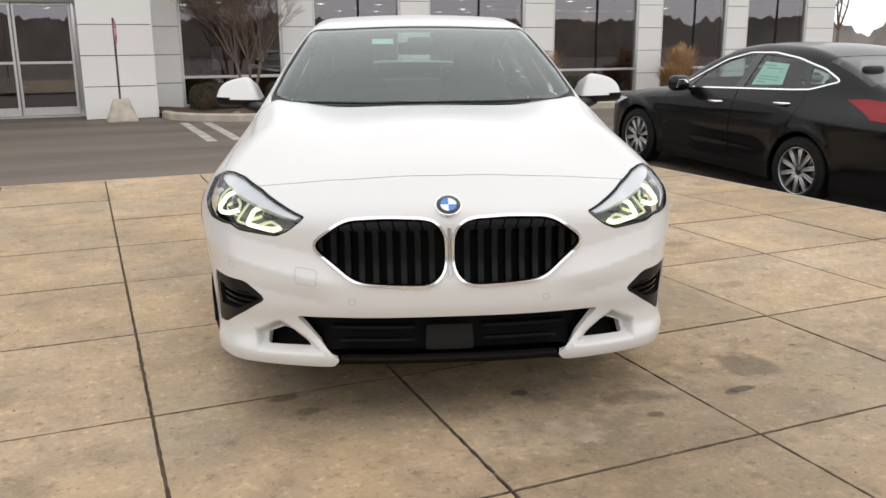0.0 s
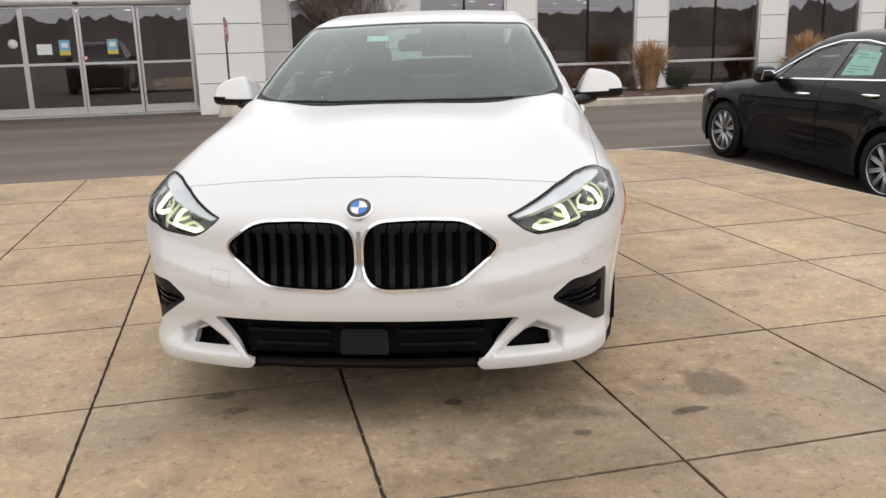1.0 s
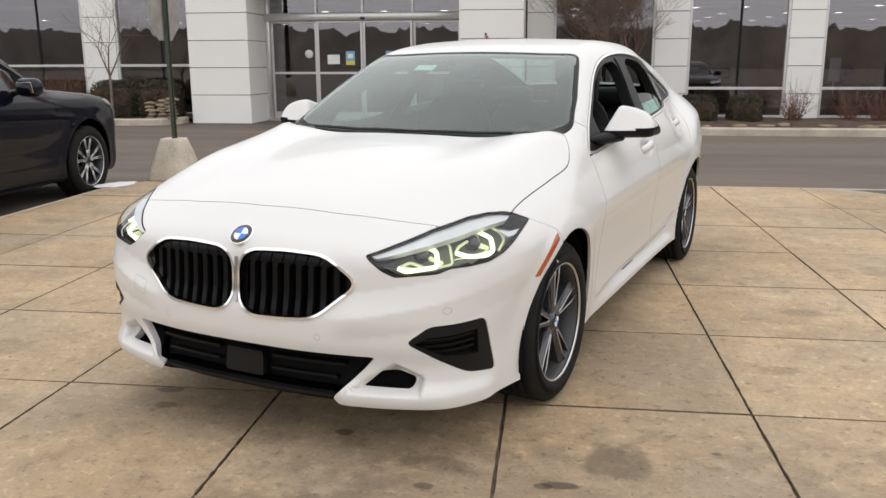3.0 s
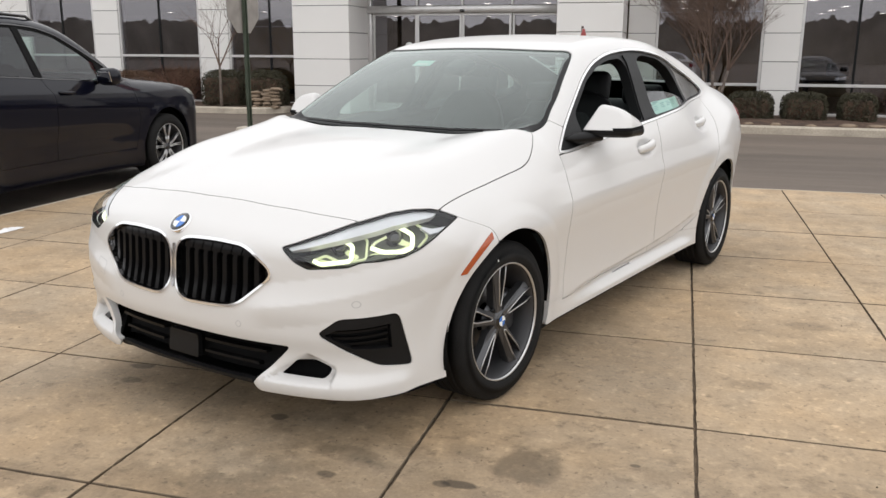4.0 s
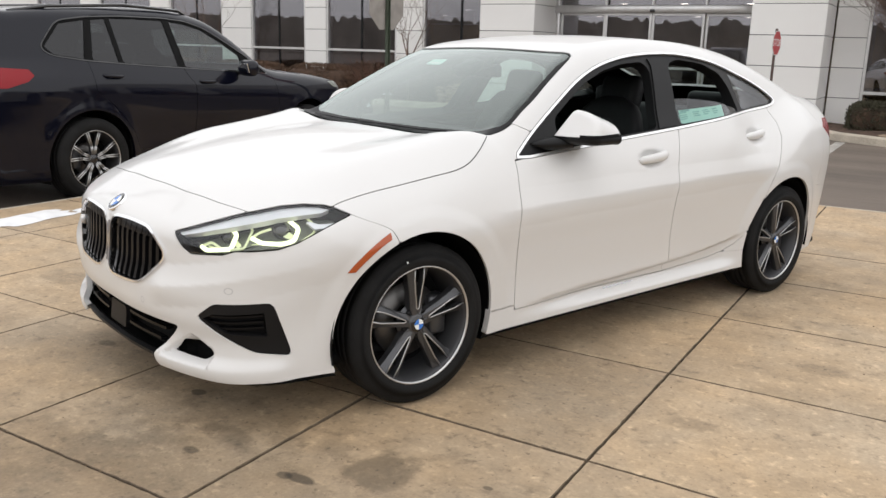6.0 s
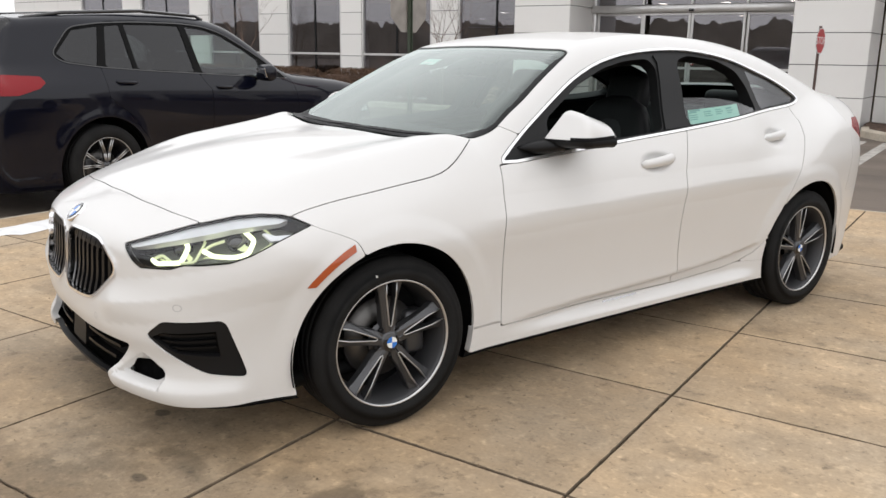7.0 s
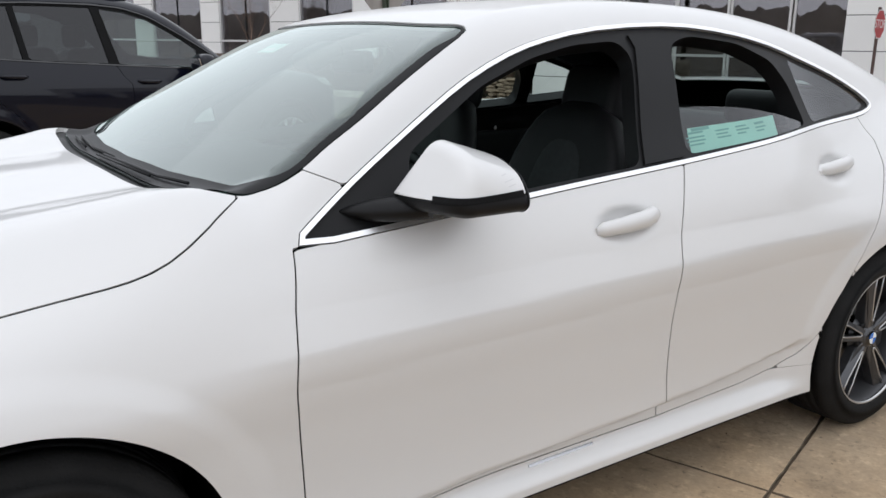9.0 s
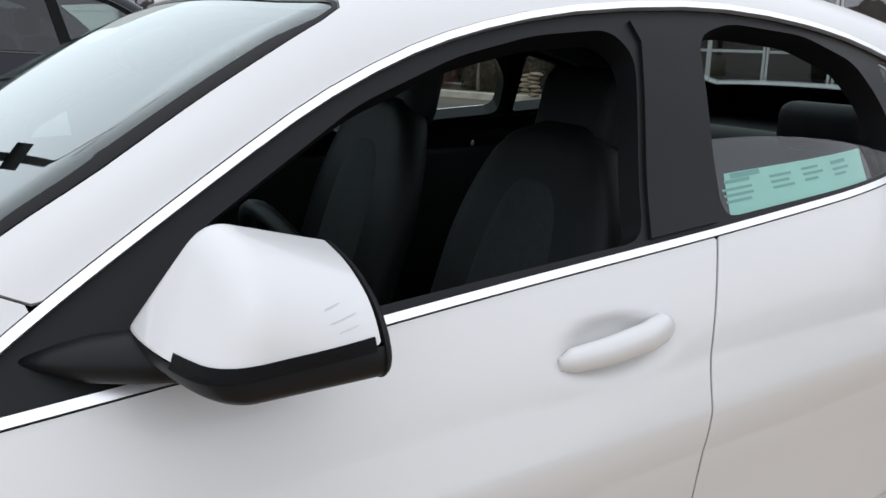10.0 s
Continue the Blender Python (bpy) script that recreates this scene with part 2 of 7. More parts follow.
def raw_mesh(name, v, faces, normals=None, smooth=True):
    me = bpy.data.meshes.new(name)
    me.from_pydata([tuple(p) for p in v], [], [tuple(int(i) for i in f) for f in faces])
    if smooth:
        me.polygons.foreach_set("use_smooth", np.ones(len(me.polygons), bool))
    me.update()
    if normals is not None and len(me.vertices):
        me.normals_split_custom_set_from_vertices([tuple(n) for n in normals])
    return me


def gradient(field, p, e=0.002):
    g = np.empty_like(p)
    for k in range(3):
        a, b = p.copy(), p.copy()
        a[:, k] += e
        b[:, k] -= e
        g[:, k] = (field(*a.T) - field(*b.T)) / (2 * e)
    return g


def skin(field, lo, hi, cell):
    """Points, normals and triangles of the surface where field is zero."""
    ax = [np.arange(a, b + cell, cell) for a, b in zip(lo, hi)]
    f = np.stack([field(*np.meshgrid(np.array([x]), ax[1], ax[2], indexing="ij"))[0] for x in ax[0]])
    n = f.shape
    s = f < 0
    c = [s[i:n[0] - 1 + i, j:n[1] - 1 + j, k:n[2] - 1 + k] for i in (0, 1) for j in (0, 1) for k in (0, 1)]
    some, every = np.logical_or.reduce(c), np.logical_and.reduce(c)
    cells = np.argwhere(some & ~every)
    ids = -np.ones(some.shape, int)
    ids[tuple(cells.T)] = np.arange(len(cells))
    p = np.array(lo) + (cells + 0.5) * cell
    for _ in range(7):
        g = gradient(field, p)
        v = field(*p.T)
        p = p - np.clip(v / np.maximum((g * g).sum(1), 1e-6), -cell, cell)[:, None] * g * 0.9
    g = gradient(field, p)
    g /= np.maximum(np.linalg.norm(g, axis=1), 1e-9)[:, None]
    quads = []
    for axis in range(3):
        o = [a for a in range(3) if a != axis]
        sl0 = [slice(None)] * 3
        sl1 = [slice(None)] * 3
        sl0[axis], sl1[axis] = slice(0, -1), slice(1, None)
        a, b = s[tuple(sl0)], s[tuple(sl1)]
        e = np.argwhere(a != b)
        inside = a[tuple(e.T)]
        ok = np.all([(e[:, k] > 0) & (e[:, k] < n[k] - 1) for k in o], axis=0)
        e, inside = e[ok], inside[ok]
        q = []
        for d0, d1 in ((0, 0), (1, 0), (1, 1), (0, 1)):
            t = e.copy()
            t[:, o[0]] -= d0
            t[:, o[1]] -= d1
            q.append(ids[tuple(t.T)])
        q = np.stack(q, 1)
        flip = inside if axis == 1 else ~inside
        q[flip] = q[flip][:, ::-1]
        quads.append(q[:, ::-1])
    q = np.concatenate(quads)
    q = q[(q >= 0).all(1)]
    t = np.concatenate([q[:, [0, 1, 2]], q[:, [0, 2, 3]]])
    face = np.cross(p[t[:, 1]] - p[t[:, 0]], p[t[:, 2]] - p[t[:, 0]])
    back = (face * g[t].sum(1)).sum(1) < 0
    t[back] = t[back][:, ::-1]
    return p, g, t


def clip(surface, f):
    """The part of a surface where f(x, y, z) is below zero, with a clean edge."""
    v, n, t = surface
    fv = f(*v.T)
    neg = fv < 0
    k = neg[t].sum(1)
    full = t[k == 3]
    mixed = t[(k == 1) | (k == 2)]
    verts, norms, tris, made, extra = [v], [n], [full], {}, []
    if len(mixed):
        pairs = np.concatenate([mixed[:, [0, 1]], mixed[:, [1, 2]], mixed[:, [2, 0]]])
        pairs = pairs[neg[pairs[:, 0]] != neg[pairs[:, 1]]]
        pairs = np.unique(np.where(neg[pairs[:, :1]], pairs, pairs[:, ::-1]), axis=0)
        a, b = v[pairs[:, 0]], v[pairs[:, 1]]
        lo, hi = np.zeros(len(pairs)), np.ones(len(pairs))
        for _ in range(9):
            mid = (lo + hi) / 2
            inside = f(*(a + (b - a) * mid[:, None]).T) < 0
            lo, hi = np.where(inside, mid, lo), np.where(inside, hi, mid)
        w = lo[:, None]
        verts.append(a + (b - a) * w)
        norms.append(n[pairs[:, 0]] * (1 - w) + n[pairs[:, 1]] * w)
        made = {(int(i), int(j)): len(v) + m for m, (i, j) in enumerate(pairs)}
        for tri in mixed:
            tri = [int(i) for i in tri]
            out = []
            for i in range(3):
                p, q = tri[i], tri[(i + 1) % 3]
                if neg[p]:
                    out.append(p)
                if neg[p] != neg[q]:
                    out.append(made[(p, q) if neg[p] else (q, p)])
            extra += [(out[0], out[i], out[i + 1]) for i in range(1, len(out) - 1)]
    tris = np.concatenate([full, np.array(extra, int).reshape(-1, 3)])
    used = np.unique(tris)
    back = np.zeros(len(v) + len(made), int)
    back[used] = np.arange(len(used))
    return np.concatenate(verts)[used], np.concatenate(norms)[used], back[tris]


def finer(surface):
    """The same surface with every triangle split in four."""
    v, n, t = surface
    e = np.sort(np.concatenate([t[:, [0, 1]], t[:, [1, 2]], t[:, [2, 0]]]), 1)
    pairs, which = np.unique(e, axis=0, return_inverse=True)
    which = which.reshape(3, -1) + len(v)
    a, b, c = t.T
    ab, bc, ca = which
    return (np.concatenate([v, v[pairs].mean(1)]), np.concatenate([n, n[pairs].mean(1)]),
            np.concatenate([np.stack(q, 1) for q in ((a, ab, ca), (ab, b, bc), (ca, bc, c), (ab, bc, ca))]))


def sheet(name, surface, f=None, out=0.0, rim=0.012, fine=0):
    """A panel cut from a surface, shifted out along its normals, with its edge turned in by rim."""
    if fine:
        near = (f(*surface[0].T) < 0.03)[surface[2]].any(1)
        surface = (surface[0], surface[1], surface[2][near])
        for _ in range(fine):
            surface = finer(surface)
    v, n, t = clip(surface, f) if f else surface
    if not len(t):
        return raw_mesh(name, [], [])
    n = n / np.maximum(np.linalg.norm(n, axis=1), 1e-9)[:, None]
    v = v + n * out
    if rim:
        e = np.concatenate([t[:, [0, 1]], t[:, [1, 2]], t[:, [2, 0]]])
        key = np.sort(e, 1)
        _, first, count = np.unique(key, axis=0, return_index=True, return_counts=True)
        e = e[first[count == 1]]
        ring = np.unique(e)
        m = len(v)
        where = np.zeros(m, int)
        where[ring] = np.arange(len(ring))
        # the turned edge has its own points, so that the face keeps its smooth normals
        v = np.concatenate([v, v[ring], v[ring] - n[ring] * rim])
        n2 = np.zeros((len(ring), 3))
        side = np.cross(v[e[:, 1]] - v[e[:, 0]], n[e[:, 0]])
        np.add.at(n2, where[e[:, 0]], side)
        np.add.at(n2, where[e[:, 1]], side)
        n2 /= np.maximum(np.linalg.norm(n2, axis=1), 1e-9)[:, None]
        a, b = m + where[e[:, 0]], m + where[e[:, 1]]
        c, d = a + len(ring), b + len(ring)
        t = np.concatenate([t, np.stack([b, a, c], 1), np.stack([b, c, d], 1)])
        n = np.concatenate([n, n2, n2])
    return raw_mesh(name, v, t, n)


def poly(u, v, pts):
    """The signed distance in a plane to a closed outline, below zero inside."""
    pts = np.array(pts, float)
    best = np.full(np.shape(u), 1e9)
    inside = np.zeros(np.shape(u), bool)
    for a, b in zip(pts, np.roll(pts, -1, axis=0)):
        d = b - a
        s = np.clip(((u - a[0]) * d[0] + (v - a[1]) * d[1]) / (d @ d), 0, 1)
        best = np.minimum(best, np.hypot(u - a[0] - s * d[0], v - a[1] - s * d[1]))
        if a[1] != b[1]:
            inside ^= ((a[1] > v) != (b[1] > v)) & (u < (b[0] - a[0]) * (v - a[1]) / (b[1] - a[1]) + a[0])
    return np.where(inside, -best, best)


def rounded(pts, r=0.02, n=4):
    """An outline with its corners rounded off."""
    out, m = [], len(pts)
    for i in range(m):
        p, a, b = (Vector(pts[k % m]) for k in (i, i - 1, i + 1))
        ra, rb = min(r, (a - p).length * 0.45), min(r, (b - p).length * 0.45)
        s, e = p + (a - p).normalized() * ra, p + (b - p).normalized() * rb
        for k in range(n + 1):
            w = k / n
            out.append(tuple(s * (1 - w) ** 2 + p * 2 * w * (1 - w) + e * w * w))
    return out


def box(sx, sy, sz, at=(0, 0, 0), bevel=0.0, segments=2, turn=None):
    bm = bmesh.new()
    bmesh.ops.create_cube(bm, size=1)
    bmesh.ops.scale(bm, vec=(sx, sy, sz), verts=bm.verts)
    if bevel:
        bmesh.ops.bevel(bm, geom=list(bm.edges), offset=bevel, segments=segments, profile=0.5, affect="EDGES")
    if turn is not None:
        bmesh.ops.transform(bm, matrix=turn, verts=bm.verts)
    bmesh.ops.translate(bm, vec=at, verts=bm.verts)
    for f in bm.faces:
        f.smooth = bevel > 0.004
    return bm


def join(*bms):
    """Several pieces of one part in one bmesh."""
    out = bms[0]
    for bm in bms[1:]:
        me = bpy.data.meshes.new("tmp")
        bm.to_mesh(me)
        bm.free()
        out.from_mesh(me)
        bpy.data.meshes.remove(me)
    return out


def tube(points, r, sides=8, closed=False, smooth=True):
    """A round rod along points; r is one radius or one for each point."""
    pts = [Vector(p) for p in points]
    rs = [r] * len(pts) if isinstance(r, (int, float)) else r
    bm = bmesh.new()
    rings, m = [], len(pts)
    for i, p in enumerate(pts):
        a = pts[(i - 1) % m] if closed or i else p
        b = pts[(i + 1) % m] if closed or i < m - 1 else p
        d = (b - a).normalized()
        u = d.orthogonal().normalized() if not rings else (last - d * last.dot(d)).normalized()
        last = u
        w = d.cross(u)
        rings.append([bm.verts.new(p + (u * math.cos(k * math.tau / sides) + w * math.sin(k * math.tau / sides)) * rs[i]) for k in range(sides)])
    for i in range(m if closed else m - 1):
        a, b = rings[i], rings[(i + 1) % m]
        for k in range(sides):
            f = bm.faces.new((a[k], a[(k + 1) % sides], b[(k + 1) % sides], b[k]))
            f.smooth = smooth
    if not closed:
        bm.faces.new(rings[0][::-1])
        bm.faces.new(rings[-1])
    return bm


def lathe(profile, n=48, axis="x", smooth=True):
    """A turned form; profile holds (along, radius) pairs."""
    bm = bmesh.new()
    rings = []
    for a, r in profile:
        ring = []
        for k in range(n):
            c, s = math.cos(k * math.tau / n) * r, math.sin(k * math.tau / n) * r
            ring.append(bm.verts.new({"x": (a, c, s), "y": (c, a, s), "z": (c, s, a)}[axis]))
        rings.append(ring)
    for a, b in zip(rings, rings[1:]):
        for k in range(n):
            f = bm.faces.new((a[k], a[(k + 1) % n], b[(k + 1) % n], b[k]))
            f.smooth = smooth
    bmesh.ops.recalc_face_normals(bm, faces=bm.faces)
    return bm


def prism(outline, thick, plane="xz", at=0.0):
    """A plate of the given outline, from at to at + thick across its plane."""
    bm = bmesh.new()
    put = {"xz": lambda u, v, w: (u, w, v), "yz": lambda u, v, w: (w, u, v), "xy": lambda u, v, w: (u, v, w)}[plane]
    a = [bm.verts.new(put(u, v, at)) for u, v in outline]
    b = [bm.verts.new(put(u, v, at + thick)) for u, v in outline]
    bm.faces.new(a)
    bm.faces.new(b[::-1])
    for i in range(len(a)):
        j = (i + 1) % len(a)
        bm.faces.new((a[j], a[i], b[i], b[j]))
    bmesh.ops.recalc_face_normals(bm, faces=bm.faces)
    return bm


# ---- the ground: asphalt, the raised concrete pad, kerbs and planting beds ----
ASPHALT = mat("asphalt", (0.120, 0.095, 0.075), 0.75, vary=0.34, scale=0.5, fine=0.10, bump=0.35, bump_scale=160)
# streaks along the way that cars take: tyre tracks, and wet sheen put into the colour
for wear in [n for n in ASPHALT.node_tree.nodes if n.type == "TEX_NOISE" and n.inputs["Scale"].default_value < 20]:
    stretch = ASPHALT.node_tree.nodes.new("ShaderNodeVectorMath")
    stretch.operation = "MULTIPLY"
    stretch.inputs[1].default_value = (0.22, 1.9, 1.0)
    ASPHALT.node_tree.links.new(wear.inputs["Vector"].links[0].from_socket, stretch.inputs[0])
    ASPHALT.node_tree.links.new(stretch.outputs[0], wear.inputs["Vector"])

def slab_material():
    """Tan broom-finished concrete: cloudy at two scales, greyed by wear, with old spill stains and broad darker and
    lighter patches where they lie on the pad.
    """
    m = mat("slab_concrete", (0.40, 0.32, 0.225), 0.78, bump=0.22, bump_scale=70)
    nt = m.node_tree
    b = nt.nodes["Principled BSDF"]
    geo, oi = nt.nodes.new("ShaderNodeNewGeometry"), nt.nodes.new("ShaderNodeObjectInfo")

    def fog(scale, lo, hi, a, z, detail=6, shift=0.0):
        n = nt.nodes.new("ShaderNodeTexNoise")
        n.inputs["Scale"].default_value, n.inputs["Detail"].default_value, n.inputs["Roughness"].default_value = scale, detail, 0.62
        add = nt.nodes.new("ShaderNodeVectorMath")
        add.inputs[1].default_value = (shift, shift * 0.7, 0)
        nt.links.new(geo.outputs["Position"], add.inputs[0])
        nt.links.new(add.outputs[0], n.inputs["Vector"])
        r = nt.nodes.new("ShaderNodeMapRange")
        for k, v in zip(("From Min", "From Max", "To Min", "To Max"), (lo, hi, a, z)):
            r.inputs[k].default_value = v
        nt.links.new(n.outputs[0], r.inputs["Value"])
        return r.outputs[0]

    def math_(op, a, c):
        n = nt.nodes.new("ShaderNodeMath")
        n.operation = op
        for k, v in ((0, a), (1, c)):
            if isinstance(v, (int, float)):
                n.inputs[k].default_value = v
            else:
                nt.links.new(v, n.inputs[k])
        return n.outputs[0]

    value = math_("MULTIPLY", fog(0.9, 0.30, 0.70, 0.80, 1.18), fog(5.0, 0.3, 0.7, 0.86, 1.12, shift=7.0))
    value = math_("MULTIPLY", value, fog(60.0, 0.25, 0.75, 0.86, 1.12, 3))
    value = math_("MULTIPLY", value, fog(2.2, 0.56, 0.74, 1.0, 0.66, 8, 31.0))
    value = math_("MULTIPLY", value, fog(22.0, 0.55, 0.72, 1.0, 1.38, 5, 3.0))
    value = math_("MULTIPLY", value, fog(14.0, 0.56, 0.70, 1.0, 0.64, 6, 19.0))
    value = math_("MULTIPLY", value, fog(34.0, 0.60, 0.70, 1.0, 0.55, 4, 43.0))
    per = nt.nodes.new("ShaderNodeMapRange")
    per.inputs["To Min"].default_value, per.inputs["To Max"].default_value = 0.93, 1.06
    nt.links.new(oi.outputs["Random"], per.inputs["Value"])
    value = math_("MULTIPLY", value, per.outputs[0])
    wob = nt.nodes.new("ShaderNodeTexNoise")
    wob.inputs["Scale"].default_value, wob.inputs["Detail"].default_value = 9.0, 5
    nt.links.new(geo.outputs["Position"], wob.inputs["Vector"])
    for x, y, rx, ry, keep in ((2.36, 2.455, 0.125, 0.125, 0.62), (2.165, 2.262, 0.06, 0.025, 0.40), (2.10, 2.25, 0.03, 0.02, 0.5), (1.378, 2.56, 0.032, 0.022, 0.42), (1.72, 2.205, 0.035, 0.022, 0.48), (2.69, 2.548, 0.018, 0.012, 0.45), (0.56, 2.87, 0.06, 0.03, 0.5), (0.62, 2.72, 0.045, 0.03, 0.6), 
                               (3.1, 3.4, 0.10, 0.06, 0.75), (0.7, 1.9, 0.22, 0.10, 0.74), (1.75, 2.35, 0.12, 0.06, 0.78), (3.35, 2.55, 0.16, 0.10, 0.8), (3.45, 4.3, 0.13, 0.07, 0.75), (-0.5, 3.3, 0.18, 0.12, 0.78), (0.75, 2.62, 0.75, 0.22, 0.86), (1.55, 2.55, 0.60, 0.28, 0.90), (1.9, 2.1, 0.55, 0.25, 0.86), (2.3, 1.85, 1.3, 0.8, 0.78), (1.4, 1.75, 0.8, 0.4, 0.88), (3.35, 4.0, 0.8, 1.0, 1.10), (2.45, 3.45, 0.45, 0.5, 0.90)):
        d = nt.nodes.new("ShaderNodeVectorMath")
        d.operation = "SUBTRACT"
        d.inputs[1].default_value = (x, y, 0)
        nt.links.new(geo.outputs["Position"], d.inputs[0])
        sc = nt.nodes.new("ShaderNodeVectorMath")
        sc.operation = "MULTIPLY"
        sc.inputs[1].default_value = (1 / rx, 1 / ry, 0)
        nt.links.new(d.outputs[0], sc.inputs[0])
        ln = nt.nodes.new("ShaderNodeVectorMath")
        ln.operation = "LENGTH"
        nt.links.new(sc.outputs[0], ln.inputs[0])
        edge = math_("ADD", ln.outputs["Value"], math_("MULTIPLY", math_("SUBTRACT", wob.outputs[0], 0.5), 1.6))
        r = nt.nodes.new("ShaderNodeMapRange")
        for k, v in zip(("From Min", "From Max", "To Min", "To Max"), (0.75, 1.1, keep, 1.0)):
            r.inputs[k].default_value = v
        nt.links.new(edge, r.inputs["Value"])
        value = math_("MULTIPLY", value, r.outputs[0])
    tint = nt.nodes.new("ShaderNodeMix")
    tint.data_type = "RGBA"
    tint.inputs[6].default_value, tint.inputs[7].default_value = (0.432, 0.307, 0.182, 1), (0.375, 0.290, 0.197, 1)
    nt.links.new(fog(1.3, 0.35, 0.65, 0.0, 1.0, shift=13.0), tint.inputs[0])
    hs = nt.nodes.new("ShaderNodeHueSaturation")
    nt.links.new(tint.outputs[2], hs.inputs["Color"])
    nt.links.new(value, hs.inputs["Value"])
    nt.links.new(hs.outputs[0], b.inputs["Base Color"])
    return m


CONCRETE = slab_material()
JOINT = mat("joint_dirt", (0.15, 0.112, 0.075), 0.95, vary=0.3, scale=20, bump=0.5)
GRIT = mat("grit", (0.17, 0.12, 0.075), 0.95, vary=0.5, scale=40)
KERB = mat("kerb_concrete", (0.42, 0.37, 0.30), 0.8, vary=0.18, scale=3, fine=0.15, bump=0.3, bump_scale=60)
MULCH = mat("mulch", (0.075, 0.045, 0.03), 0.95, vary=0.5, scale=6, fine=0.5, bump=1.0, bump_scale=60)
LINE_PAINT = mat("worn_line_paint", (0.36, 0.34, 0.31), 0.8, vary=0.35, scale=5, fine=0.3)


def asphalt_z(x, y):
    """The drive lies a step below the pad and falls away a little beside it."""
    a, b = min(max((x - 5.6) / 0.6, 0), 1), min(max((9.5 - y) / 3.8, 0), 1)
    return -0.09 - 0.15 * a * a * (3 - 2 * a) * b * b * (3 - 2 * b)


def build_ground():
    xs = [-700, -200, -60, -30, -15, -8, -4, 0, 3] + [4 + 0.25 * k for k in range(14)] + [9, 12, 18, 30, 60, 200, 700]
    ys = [-700, -200, -60, -20, -8, 0, 3, 5] + [5.4 + 0.4 * k for k in range(13)] + [12, 15, 18, 22, 30, 60, 200, 700]
    bm = bmesh.new()
    grid = [[bm.verts.new((x, y, asphalt_z(x, y))) for y in ys] for x in xs]
    for i in range(len(xs) - 1):
        for j in range(len(ys) - 1):
            bm.faces.new((grid[i][j], grid[i + 1][j], grid[i + 1][j + 1], grid[i][j + 1])).smooth = True
    me = bpy.data.meshes.new("ground")
    bm.to_mesh(me)
    bm.free()
    me.materials.append(ASPHALT)
    tagged(new("ground", me), "grey-brown worn asphalt drive and parking lot", "ground", kind="structure")


PAD_X = [-2.66, -1.74, -0.815, 0.11, 1.025, 1.945, 2.885, 3.785, 4.70, 5.56]
PAD_Y = [-4.78, -3.82, -2.86, -1.90, -0.94, 0.02, 0.98, 1.94, 2.90, 3.86, 4.82, 5.78, 6.74, 7.70, 8.98]


def pad_outline(grow=0.0, r=0.85):
    x0, x1, y0, y1 = PAD_X[0] - grow, PAD_X[-1] + grow, PAD_Y[0] - grow, PAD_Y[-1] + grow
    out = [(x0, y0), (x1, y0)]
    for cx, cy, a0 in ((x1 - r, y1 - r, 0), (x0 + r, y1 - r, 90)):
        out += [(cx + r * math.cos(radians(a0 + a)), cy + r * math.sin(radians(a0 + a))) for a in range(0, 91, 10)]
    return out


def inside_pad(x, y, r=0.85):
    for cx, s in ((PAD_X[-1] - r, 1), (PAD_X[0] + r, -1)):
        cy = PAD_Y[-1] - r
        if y > cy and (x - cx) * s > 0 and math.hypot(x - cx, y - cy) > r:
            k = r / math.hypot(x - cx, y - cy)
            return cx + (x - cx) * k, cy + (y - cy) * k
    return x, y


